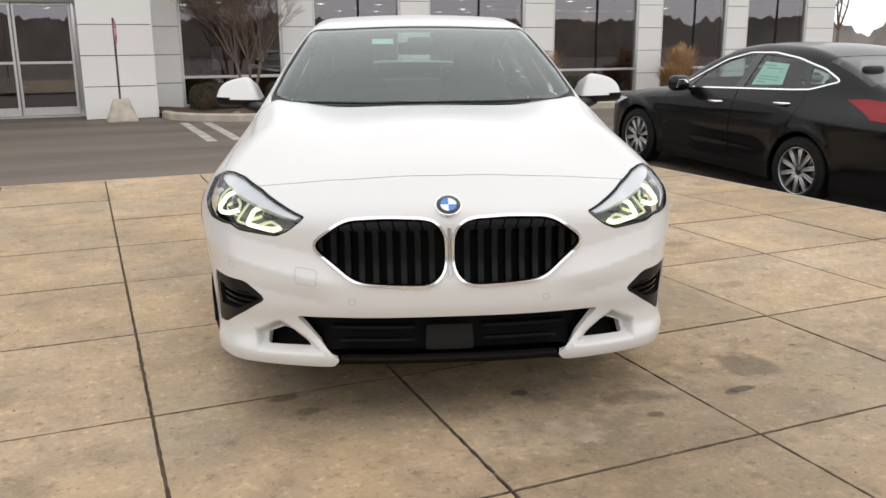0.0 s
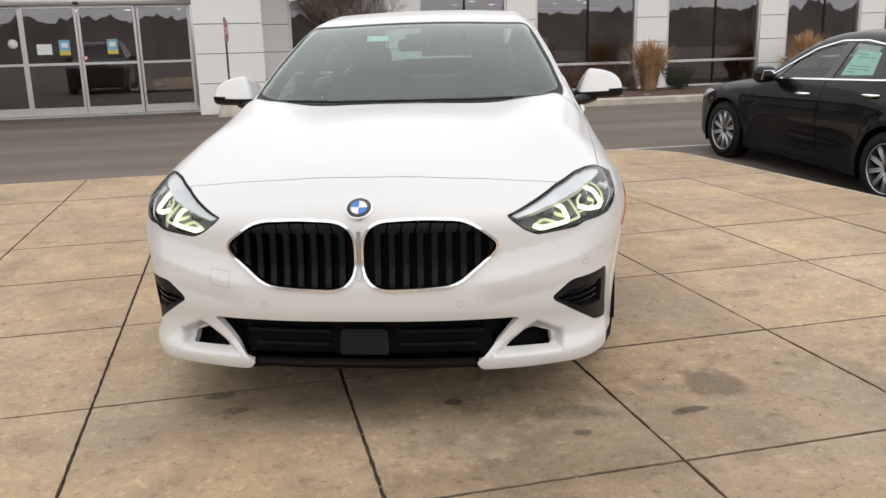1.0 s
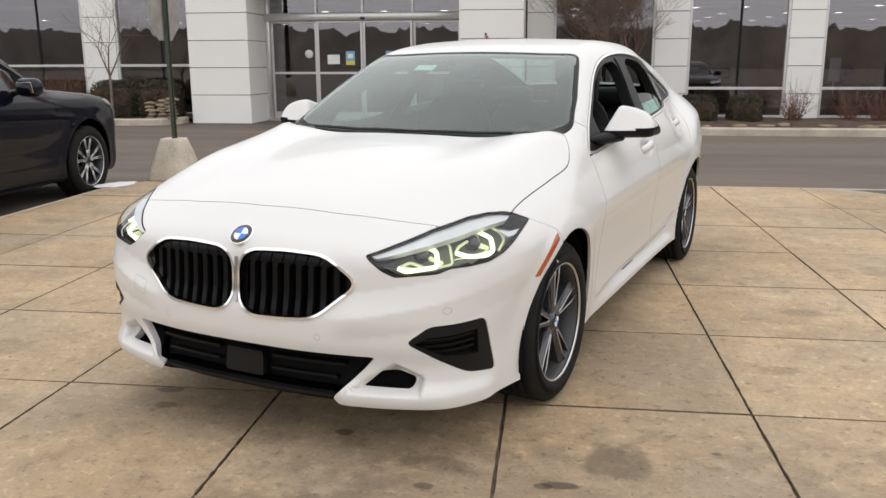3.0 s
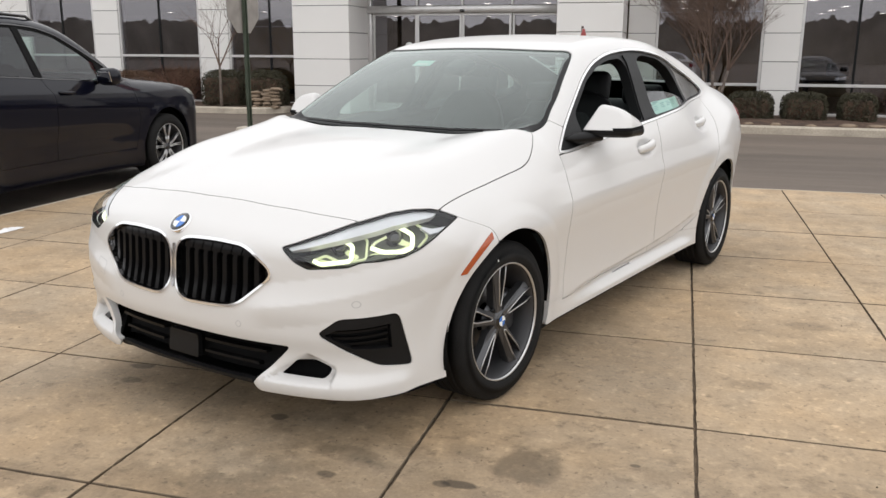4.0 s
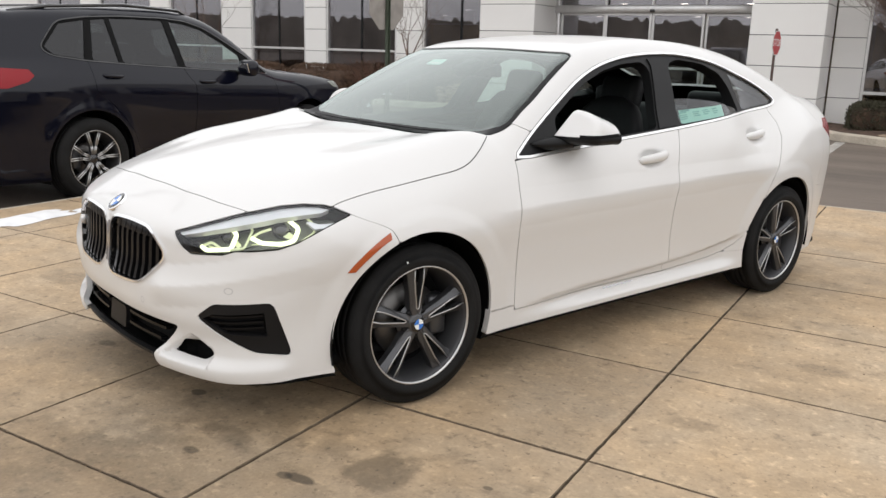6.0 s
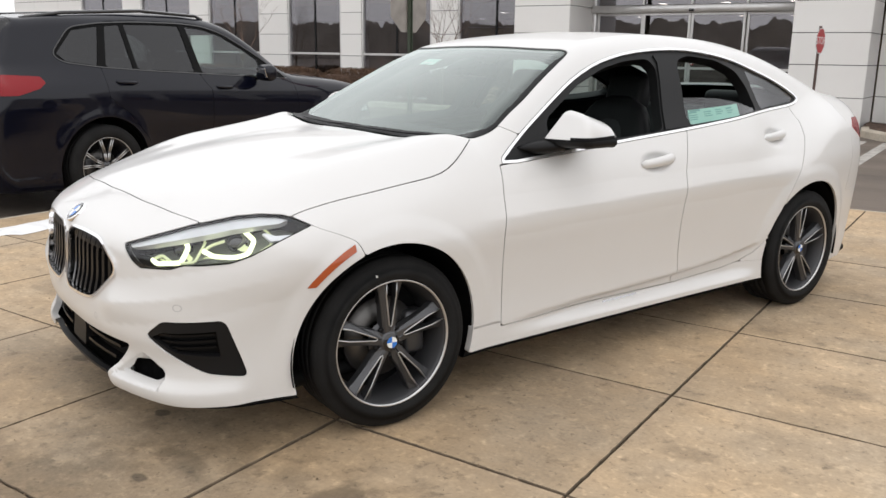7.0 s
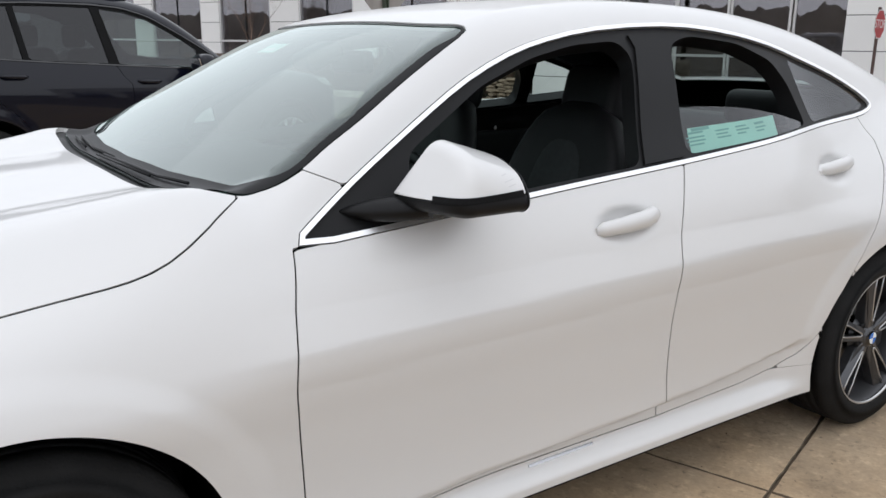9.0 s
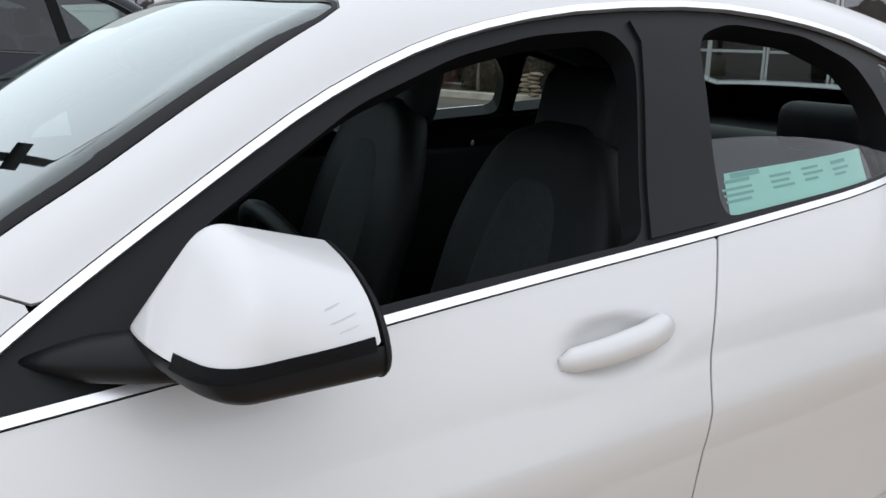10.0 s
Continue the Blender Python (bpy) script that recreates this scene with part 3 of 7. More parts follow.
def build_pad():
    bm = prism(pad_outline(0.05, 0.9), 0.24, "xy", -0.255)
    me = bpy.data.meshes.new("pavement")
    bm.to_mesh(me)
    bm.free()
    me.materials.append(JOINT)
    pad = tagged(new("pavement", me), "raised pad of square tan concrete slabs with dark joints", "pavement", kind="structure")
    rng = random.Random(4)
    for i in range(len(PAD_X) - 1):
        for j in range(len(PAD_Y) - 1):
            x0, x1, y0, y1 = PAD_X[i] + 0.0048, PAD_X[i + 1] - 0.0048, PAD_Y[j] + 0.0048, PAD_Y[j + 1] - 0.0048
            cx, cy = (x0 + x1) / 2, (y0 + y1) / 2
            n = 10 if j == len(PAD_Y) - 2 and i in (0, len(PAD_X) - 2) else 1
            ring = ([(x0 + (x1 - x0) * k / n, y0) for k in range(n)] + [(x1, y0 + (y1 - y0) * k / n) for k in range(n)]
                    + [(x1 - (x1 - x0) * k / n, y1) for k in range(n)] + [(x0, y1 - (y1 - y0) * k / n) for k in range(n)])
            if n == 1:
                ring = [(x0, y0), (x1, y0), (x1, y1), (x0, y1)]
                ring = [p for q in range(4) for p in [(ring[q][0] + (ring[(q + 1) % 4][0] - ring[q][0]) * w + rng.uniform(-0.0019, 0.0019) * (0 < w < 1),
                                                       ring[q][1] + (ring[(q + 1) % 4][1] - ring[q][1]) * w + rng.uniform(-0.0019, 0.0019) * (0 < w < 1)) for w in [k / 26 for k in range(26)]]]
            ring = [inside_pad(*p) for p in ring]
            bm = bmesh.new()
            low = [bm.verts.new((x - cx, y - cy, -0.05)) for x, y in ring]
            mid = [bm.verts.new((x - cx, y - cy, -0.003)) for x, y in ring]
            top = [bm.verts.new(((x - cx) * 0.996, (y - cy) * 0.996, 0)) for x, y in ring]
            bm.faces.new(top)
            for a, b in ((low, mid), (mid, top)):
                for k in range(len(a)):
                    q = (k + 1) % len(a)
                    bm.faces.new((a[k], a[q], b[q], b[k])).material_index = 1
            me = bpy.data.meshes.new("slab")
            bm.to_mesh(me)
            bm.free()
            me.materials.append(CONCRETE)
            me.materials.append(JOINT)
            part("slab", me, None, pad, at=Matrix.Translation((cx, cy, rng.uniform(-0.002, 0.001))))
    grit, rgrit = bmesh.new(), random.Random(17)
    for k in range(900):
        if k % 3:
            line = rgrit.choice(PAD_X[2:-1]) if k % 2 else rgrit.choice(PAD_Y[6:12])
            x, y = (line + rgrit.gauss(0, 0.006), rgrit.uniform(1.2, 6.5)) if k % 2 else (rgrit.uniform(-0.8, 4.8), line + rgrit.gauss(0, 0.006))
        else:
            x, y = rgrit.uniform(-0.8, 4.8), rgrit.uniform(1.2, 6.5)
        q = rgrit.choice((0.0022, 0.003, 0.004, 0.006))
        ring = [grit.verts.new((x + q * math.cos(a) * rgrit.uniform(0.6, 1.3), y + q * math.sin(a) * rgrit.uniform(0.6, 1.3), -0.004)) for a in (0.3, 1.6, 2.9, 4.2, 5.4)]
        peak = grit.verts.new((x, y, q * rgrit.uniform(0.5, 0.9)))
        for a in range(5):
            grit.faces.new((ring[a], ring[(a + 1) % 5], peak))
    tagged(part("grit", grit, GRIT, pad, "dark crumbs of soil and grit along the joints"), kind="stuff")
    # the rounded lip round the pad
    pts = pad_outline(0.03, 0.88)
    part("pad_edge", tube([(x, y, -0.035) for x, y in pts], 0.034, 10, closed=True), KERB, pad)


def kerb_line(points, height=0.15, width=0.15):
    """A kerb of rounded section along a line on the ground."""
    bm = bmesh.new()
    prof = [(0, -0.2), (0.012, height - 0.03), (0.04, height), (width, height), (width, -0.2)]
    rings = []
    for i, p in enumerate(points):
        a, b = Vector(points[max(i - 1, 0)]), Vector(points[min(i + 1, len(points) - 1)])
        d = (b - a).normalized()
        n = Vector((-d.y, d.x))
        rings.append([bm.verts.new((p[0] + n.x * u, p[1] + n.y * u, -0.09 + w)) for u, w in prof])
    for a, b in zip(rings, rings[1:]):
        for k in range(len(prof) - 1):
            bm.faces.new((a[k + 1], a[k], b[k], b[k + 1]))
    bmesh.ops.recalc_face_normals(bm, faces=bm.faces)
    return bm


def build_beds():
    right = [(1.45, 18.55), (1.55, 17.9), (1.95, 17.25), (2.7, 16.75), (3.6, 16.5), (6, 16.42), (12, 16.42), (18, 16.42), (30, 16.42)]
    left = [(-40, 17.95), (-20, 17.95), (-12, 17.95), (-7.4, 17.95), (-6.75, 18.1), (-6.5, 18.5), (-6.45, 18.9)]
    for line, tail in ((right, [(30, 20.1), (1.45, 20.1)]), (left, [(-6.45, 20.1), (-40, 20.1)])):
        me = bpy.data.meshes.new("kerb")
        bm = kerb_line(line)
        bm.to_mesh(me)
        bm.free()
        me.materials.append(KERB)
        tagged(new("kerb", me), "low pale concrete kerb along a planting bed", "kerb", kind="structure")
        inner = [(x, y + 0.12) for x, y in line]
        n, rows = 60, 10
        bm = bmesh.new()
        grid = []
        lens = np.concatenate([[0], np.cumsum([math.dist(a, b) for a, b in zip(inner, inner[1:])])])
        for k in range(n + 1):
            s = lens[-1] * k / n
            x, y = np.interp(s, lens, [p[0] for p in inner]), np.interp(s, lens, [p[1] for p in inner])
            grid.append([bm.verts.new((x, y + (20.06 - y) * r / rows, 0.02 + 0.06 * math.sin(math.pi * r / rows) + 0.05 * noise.noise((x * 1.7, r * 0.8, 0)))) for r in range(rows + 1)])
        for a, b in zip(grid, grid[1:]):
            for r in range(rows):
                bm.faces.new((a[r], b[r], b[r + 1], a[r + 1])).smooth = True
        bmesh.ops.recalc_face_normals(bm, faces=bm.faces)
        me = bpy.data.meshes.new("planting_bed")
        bm.to_mesh(me)
        bm.free()
        me.materials.append(MULCH)
        tagged(new("planting_bed", me), "brown mulch of a winter planting bed", "planting bed", kind="structure")


def build_lines():
    """Worn white bars painted across the drive."""
    for pts in ([(1.66, 13.2), (1.82, 13.2), (1.80, 17.0), (1.64, 17.0)], [(2.06, 13.2), (2.22, 13.2), (2.22, 16.9), (2.06, 16.9)],
                [(4.5, 9.5), (4.5, 9.6), (9.5, 9.5), (9.5, 9.4)]):
        bm = bmesh.new()
        q = [Vector(p) for p in pts]
        n = 14
        rows = []
        for k in range(n + 1):
            w = k / n
            a, b = q[0].lerp(q[3], w), q[1].lerp(q[2], w)
            rows.append([bm.verts.new((*p, asphalt_z(*p) + 0.004)) for p in (a, b)])
        for a, b in zip(rows, rows[1:]):
            bm.faces.new((a[0], a[1], b[1], b[0]))
        bmesh.ops.recalc_face_normals(bm, faces=bm.faces)
        me = bpy.data.meshes.new("painted_line")
        bm.to_mesh(me)
        bm.free()
        me.materials.append(LINE_PAINT)
        tagged(new("painted_line", me), "worn white line painted on asphalt", "road marking", kind="structure")


# ---- the showroom building ----
PANEL = mat("white_panel", (0.78, 0.765, 0.74), 0.45, vary=0.03, scale=0.8, per=0.015)
PANEL_BACK = mat("panel_joint", (0.16, 0.15, 0.15), 0.9)
ALU = mat("aluminium_frame", (0.62, 0.61, 0.60), 0.35, metal=0.7, vary=0.05)
SHOP_GLASS = glass("shop_glass", (0.62, 0.61, 0.62), 0.14, 4.0, shine=(0.97, 0.95, 1.0))
DARK_WALL = mat("dim_interior", (0.34, 0.29, 0.22), 0.8, vary=0.3, scale=0.7)
SHOP_FLOOR = mat("showroom_floor", (0.16, 0.13, 0.10), 0.35, vary=0.2, scale=2)
CEIL_LIGHT = mat("ceiling_lamp", (0.9, 0.9, 0.88), 0.5, glow=(1.0, 0.95, 0.85, 9.0))
BASE_Z, ROOF_Z = -0.09, 6.2
COURSES = [BASE_Z, 0.57, 1.19, 1.80, 2.41, 3.02, 3.63, 4.24, 4.85, 5.46, ROOF_Z]


def clad(parent, x0, x1, y, side=None, zs=COURSES):
    """White cladding panels with open joints on a wall face; side: -1 or 1 for a face that looks along x."""
    if side is None:
        n = max(1, round((x1 - x0) / 1.6))
        for k in range(n):
            a, b = x0 + (x1 - x0) * k / n, x0 + (x1 - x0) * (k + 1) / n
            for z0, z1 in zip(zs, zs[1:]):
                part("panel", box(b - a - 0.012, 0.03, z1 - z0 - 0.016, (0, 0, 0), 0.003, 1), PANEL, parent, at=Matrix.Translation(((a + b) / 2, y - 0.015, (z0 + z1) / 2)))
    else:
        for z0, z1 in zip(zs, zs[1:]):
            part("panel", box(0.03, x1 - x0 - 0.012, z1 - z0 - 0.016, (0, 0, 0), 0.003, 1), PANEL, parent, at=Matrix.Translation((y + side * 0.015, (x0 + x1) / 2, (z0 + z1) / 2)))


def wall_block(name, x0, x1, y0, y1, z0=BASE_Z, z1=ROOF_Z, material=None, label="wall of white cladding panels"):
    me = bpy.data.meshes.new(name)
    bm = box(x1 - x0, y1 - y0, z1 - z0, ((x0 + x1) / 2, (y0 + y1) / 2, (z0 + z1) / 2))
    bm.to_mesh(me)
    bm.free()
    me.materials.append(material or PANEL_BACK)
    return tagged(new(name, me), label, "wall", kind="structure")


def window_unit(name, x0, x1, y, z0, z1, bar, posts=()):
    """A shop window: frame, cross bar, posts and panes, set into its opening."""
    win = thing(name, Matrix.Translation((0, y, 0)), "tall dark shop window in an aluminium frame", "window", kind="structure")
    w = 0.055
    rails = [box(x1 - x0, 0.1, w, ((x0 + x1) / 2, 0, z), 0.004, 1) for z in (z0 + w / 2, z1 - w / 2)]
    stiles = [box(w, 0.1, z1 - z0 - 2 * w, (x, 0, (z0 + z1) / 2), 0.004, 1) for x in (x0 + w / 2, x1 - w / 2)]
    part("window_frame", join(*rails, *stiles), ALU, win)
    part("cross_bar", box(x1 - x0 - 2 * w, 0.11, 0.06, ((x0 + x1) / 2, -0.01, bar), 0.004, 1), ALU, win)
    for p in posts:
        part("mullion", box(0.05, 0.07, z1 - z0 - 2 * w, (p, 0.03, (z0 + z1) / 2), 0.004, 1), BLACK_SATIN, win)
    for a, b in ((z0 + w, bar - 0.03), (bar + 0.03, z1 - w)):
        part("pane", box(x1 - x0 - 2 * w, 0.012, b - a, ((x0 + x1) / 2, 0.02, (a + b) / 2)), SHOP_GLASS, win)
    return win


def build_showroom():
    windows_r = [(2.07, 4.37), (5.12, 7.31), (8.06, 10.77), (11.62, 14.32), (15.1, 17.4), (18.15, 20.45)]
    windows_l = [(-8.72, -6.40), (-12.02, -9.57), (-14.93, -12.80), (-18.5, -16.15), (-22.0, -19.4), (-25.5, -23.0)]
    n = 1
    for k, (a, b) in enumerate(windows_r):
        window_unit("window_%d" % n, a, b, 20.04, 0.03, 3.6, 0.69, [a + (b - a) * 0.52])
        n += 1
    for a, b in windows_l:
        window_unit("window_%d" % n, a, b, 20.04, 0.03, 3.6, 1.24, [a + (b - a) * 0.5])
        n += 1
    # piers between the windows and the wall above them
    edges_r = [1.45] + [v for w in windows_r for v in w] + [21.58]
    edges_l = [-30.0] + [v for w in windows_l[::-1] for v in w] + [-6.25]
    for edges in (edges_r, edges_l):
        for a, b in zip(edges[0::2], edges[1::2]):
            if b - a > 0.02:
                w = wall_block("wall_pier", a, b, 20.0, 20.3, z1=3.6)
                clad(w, a, b, 20.0, zs=[z for z in COURSES if z < 3.7])
        w = wall_block("wall_upper", edges[0], edges[-1], 20.0, 20.3, 3.6, ROOF_Z)
        clad(w, edges[0], edges[-1], 20.0, zs=[z for z in COURSES if z > 3.6])
        for a, b in zip(edges[1::2], edges[2::2]):
            wall_block("wall_sill", a, b, 20.0, 20.25, BASE_Z, 0.03)
    # the portal round the entrance
    for a, b in ((-6.28, -4.84), (0.0, 1.42)):
        w = wall_block("wall_portal", a + 0.03, b - 0.03, 18.73, 20.25)
        clad(w, a, b, 18.73)
        clad(w, 18.71, 20.2, a + 0.03, -1)
        clad(w, 18.71, 20.0, b - 0.03, 1)
    w = wall_block("wall_portal_head", -4.84, 0.0, 18.73, 20.25, 3.3, ROOF_Z)
    clad(w, -4.84, 0.0, 18.73, zs=[3.3, 3.63, 4.24, 4.85, 5.46, ROOF_Z])
    # the entrance: four glazed leaves under a header and a fanlight
    xs = [-4.74, -3.585, -2.45, -1.24, -0.10]
    ent = thing("door_1", Matrix.Translation((0, 20.0, 0)), "glazed sliding entrance doors with aluminium frames", "door", kind="structure")
    part("header", box(4.84, 0.22, 0.17, (-2.42, -0.03, 2.36), 0.006, 1), ALU, ent)
    part("sensor", box(0.11, 0.07, 0.06, (-2.42, -0.16, 2.32), 0.015, 2), BLACK_GLOSS, ent)
    part("door_frame", join(box(0.10, 0.16, 3.4, (-4.79, 0, 1.6), 0.005, 1), box(0.10, 0.16, 3.4, (-0.05, 0, 1.6), 0.005, 1), box(4.64, 0.16, 0.08, (-2.42, 0, 3.26), 0.005, 1)), ALU, ent)
    part("threshold", box(4.84, 0.3, 0.03, (-2.42, -0.02, BASE_Z + 0.015), 0.004, 1), ALU, ent)
    for k in range(4):
        a, b = xs[k] + 0.005, xs[k + 1] - 0.005
        y = -0.02 if k in (1, 2) else 0.045
        leaf = part("door_leaf", join(box(0.055, 0.05, 2.32, (a + 0.028, y, 1.11), 0.004, 1), box(0.055, 0.05, 2.32, (b - 0.028, y, 1.11), 0.004, 1),
                                      box(b - a - 0.11, 0.05, 0.05, ((a + b) / 2, y, 2.245), 0.004, 1), box(b - a - 0.11, 0.05, 0.055, ((a + b) / 2, y, 1.05), 0.004, 1),
                                      box(b - a - 0.11, 0.05, 0.17, ((a + b) / 2, y, 0.035), 0.004, 1)), ALU, ent)
        for z0, z1 in ((0.12, 1.022), (1.078, 2.22)):
            part("pane", box(b - a - 0.11, 0.01, z1 - z0, ((a + b) / 2, y, (z0 + z1) / 2)), SHOP_GLASS, leaf)
        part("fanlight", box(b - a, 0.01, 0.74, ((a + b) / 2, 0.02, 2.83)), SHOP_GLASS, ent)
    for p in xs[1:4]:
        part("fanlight_bar", box(0.05, 0.08, 0.76, (p, 0, 2.83), 0.004, 1), ALU, ent)
    # the dim room behind the glass
    wall_block("wall_back", -30, 21.58, 31.0, 31.2, material=DARK_WALL, label="dim back wall of the showroom")
    wall_block("wall_east", 21.4, 21.58, 20.3, 31.0, material=PANEL, label="white end wall of the showroom")
    wall_block("wall_west", -30, -29.8, 20.3, 31.0, material=DARK_WALL, label="end wall of the showroom")
    for nm, z0, z1, m, lab in (("floor", BASE_Z, BASE_Z + 0.06, SHOP_FLOOR, "brown showroom floor"), ("ceiling", 2.64, 2.74, DARK_WALL, "dark showroom ceiling"), ("roof", ROOF_Z, ROOF_Z + 0.15, PANEL_BACK, "flat roof")):
        o = wall_block(nm, -29.8, 21.4, 20.32, 31.0, z0, z1, m, lab)
        o["category"] = nm
    # furniture in the dim room
    tan = mat("tan_partition", (0.34, 0.23, 0.09), 0.7, vary=0.25, scale=0.6)
    for x0, x1, y, h in ((1.8, 5.4, 25.2, 2.5), (8.2, 12.6, 26.4, 2.3), (13.4, 17.5, 25.6, 2.5), (-12.5, -9.0, 26.5, 2.2)):
        o = thing("partition", Matrix.Translation(((x0 + x1) / 2, y, BASE_Z + 0.06)), "tan office partition on the showroom floor", "partition", "showroom partitions")
        part("panel", box(x1 - x0, 0.12, h - 0.15, (0, 0, h / 2 + 0.075), 0.01, 1), tan, o)
        part("plinth", box(x1 - x0, 0.10, 0.15, (0, 0, 0.075)), BLACK_SATIN, o)
        part("cap", box(x1 - x0 + 0.02, 0.15, 0.04, (0, 0, h + 0.02), 0.005, 1), ALU, o)
    for x, y, w in ((2.7, 22.6, 1.5), (6.3, 23.0, 1.3), (9.3, 22.8, 1.6), (12.6, 22.7, 1.4), (16.2, 23.0, 1.6)):
        o = thing("desk", Matrix.Translation((x, y, BASE_Z + 0.06)), "dark office desk inside the showroom", "desk", "showroom desks")
        part("top", box(w, 0.75, 0.04, (0, 0, 0.73), 0.005, 1), BLACK_SATIN, o)
        for sx in (-1, 1):
            part("side_panel", box(0.04, 0.70, 0.71, (sx * (w / 2 - 0.05), 0, 0.355), 0.004, 1), BLACK_SATIN, o)
        scr = thing("monitor", Matrix.Translation((x + 0.1, y, BASE_Z + 0.81)), "black flat monitor on an office desk", "monitor", "showroom monitors")
        part("panel", box(0.52, 0.03, 0.32, (0, 0, 0.27), 0.006, 1), BLACK_GLOSS, scr)
        part("stand", tube([(0, 0.01, 0), (0, 0.02, 0.2)], [0.06, 0.02], 8), BLACK_SATIN, scr)
    for x, y in ((3.05, 21.2), (8.75, 21.3)):
        o = thing("notice_stand", Matrix.Translation((x, y, BASE_Z + 0.06)), "white upright notice stand inside the showroom", "notice stand", "notice stands")
        part("board", box(0.26, 0.02, 0.55, (0, 0, 1.12), 0.004, 1), PAPER_WHITE, o)
        part("pole", tube([(0, 0.02, 0.0), (0, 0.02, 0.9)], 0.015, 8), ALU, o)
        part("foot", box(0.3, 0.25, 0.02, (0, 0.02, 0.01), 0.005, 1), ALU, o)
    proto = thing("ceiling_light", Matrix.Translation((3, 27, 2.62)), "round bright recessed ceiling light", "ceiling light", "showroom ceiling lights")
    part("diffuser", lathe([(0, 0.001), (0, 0.11), (0.02, 0.12)], 16, "z"), CEIL_LIGHT, proto)
    part("trim_ring", lathe([(-0.005, 0.115), (-0.005, 0.15), (0.02, 0.15)], 16, "z"), ALU, proto)
    for x in (-14, -10.5, -7.5, -4.0, -2.4, -0.8, 2.6, 3.8, 5.6, 6.8, 8.6, 10.0, 12.4, 13.6, 16.2, 19.4):
        for y in (22.4, 25.5, 27.6, 29.8):
            copy_thing(proto, Matrix.Translation((x, y, 2.62)))


build_ground()
build_pad()
build_beds()
build_lines()
build_showroom()


# ---- the white coupe ----
CAR_AT = pose(1.3265, 3.2635, 0, 0, 0, -18.6)
LAMP = rounded([(-0.328, 0.712), (-0.193, 0.742), (0.0, 0.781), (0.196, 0.810), (0.30, 0.817), (0.40, 0.814), (0.46, 0.803), (0.542, 0.780), (0.43, 0.742), (0.319, 0.700), (0.233, 0.680), (0.114, 0.674), (0.03, 0.673), (-0.03, 0.658), (-0.215, 0.645), (-0.27, 0.664), (-0.315, 0.695)], 0.012, 2)
FOG = rounded([(-0.185, 0.434), (-0.08, 0.492), (0.206, 0.499), (0.284, 0.298), (0.113, 0.318), (-0.059, 0.380)], 0.03)
DUCT = rounded([(0.462, 0.272), (0.530, 0.334), (0.616, 0.300), (0.616, 0.270)], 0.010)
INTAKE = rounded([(-0.515, 0.380), (0.515, 0.380), (0.368, 0.228), (-0.368, 0.228)], 0.02)
LIP = [(-0.350, 0.252), (0.350, 0.252), (0.392, 0.205), (0.392, 0.10), (-0.392, 0.10), (-0.392, 0.205)]
KIDNEY = rounded([(0.014, 0.660), (0.055, 0.703), (0.20, 0.709), (0.345, 0.702), (0.456, 0.622), (0.31, 0.500), (0.195, 0.492), (0.060, 0.488), (0.014, 0.535)], 0.045)
HOOD = [(0, -0.692), (0.3, -0.677), (0.5, -0.643), (0.645, -0.602), (0.67, -0.60), (0.75, -0.51), (0.803, -0.375), (0.799, -0.335), (0.801, -0.25), (0.805, -0.10), (0.806, 0.06), (0.810, 0.21), (0.801, 0.285), (0.768, 0.374), (0.714, 0.463), (0.704, 0.425), (0.675, 0.378), (0.60, 0.358), (0.45, 0.350), (0.25, 0.338), (0, 0.332)]
HOOD = rounded(HOOD + [(-x, y) for x, y in HOOD[-2:0:-1]], 0.04, 2)
SCREEN = [(0, 0.362), (0.3, 0.370), (0.52, 0.380), (0.64, 0.392), (0.690, 0.425), (0.714, 0.475), (0.722, 0.515), (0.7235, 0.555), (0.718, 0.598), (0.708, 0.633), (0.699, 0.668), (0.683, 0.752), (0.648, 0.867), (0.614, 0.99), (0.572, 1.122), (0.53, 1.108), (0.4, 1.086), (0.2, 1.079), (0, 1.077)]
SCREEN = rounded(SCREEN + [(-x, y) for x, y in SCREEN[-2:0:-1]], 0.05, 2)
DLO = [(0.488, 0.908), (1.16, 0.960), (1.665, 0.996), (2.20, 1.042), (2.652, 1.071), (2.745, 1.086), (2.792, 1.112), (2.735, 1.160), (2.59, 1.226), (2.42, 1.276), (2.24, 1.320), (1.965, 1.361), (1.77, 1.371), (1.5, 1.355), (1.32, 1.324), (1.191, 1.290), (1.043, 1.232), (0.924, 1.170), (0.789, 1.093), (0.682, 1.031), (0.606, 0.984)]
DLO = rounded(DLO, 0.12, 2)
FRONT_WIN = rounded([(0.821, 0.960), (0.836, 1.073), (1.088, 1.214), (1.27, 1.278), (1.422, 1.310), (1.58, 1.322), (1.616, 1.28), (1.514, 1.006)], 0.035)
REAR_WIN = rounded([(1.779, 1.314), (1.868, 1.338), (2.072, 1.318), (2.241, 1.265), (2.305, 1.186), (2.325, 1.068), (1.698, 1.022)], 0.035)
QUARTER = rounded([(2.356, 1.268), (2.521, 1.221), (2.703, 1.156), (2.748, 1.118), (2.711, 1.101), (2.379, 1.074)], 0.015)
DOOR_A = curve([(0.0, 0.51), (0.295, 0.508), (0.41, 0.503), (0.573, 0.487), (0.67, 0.478), (0.80, 0.493), (0.91, 0.518), (1.5, 0.53)], 0.01)
DOOR_B = curve([(0.0, 1.63), (0.31, 1.609), (0.5, 1.580), (0.66, 1.568), (0.78, 1.574), (0.88, 1.604), (1.0, 1.662), (1.5, 1.9)], 0.02)
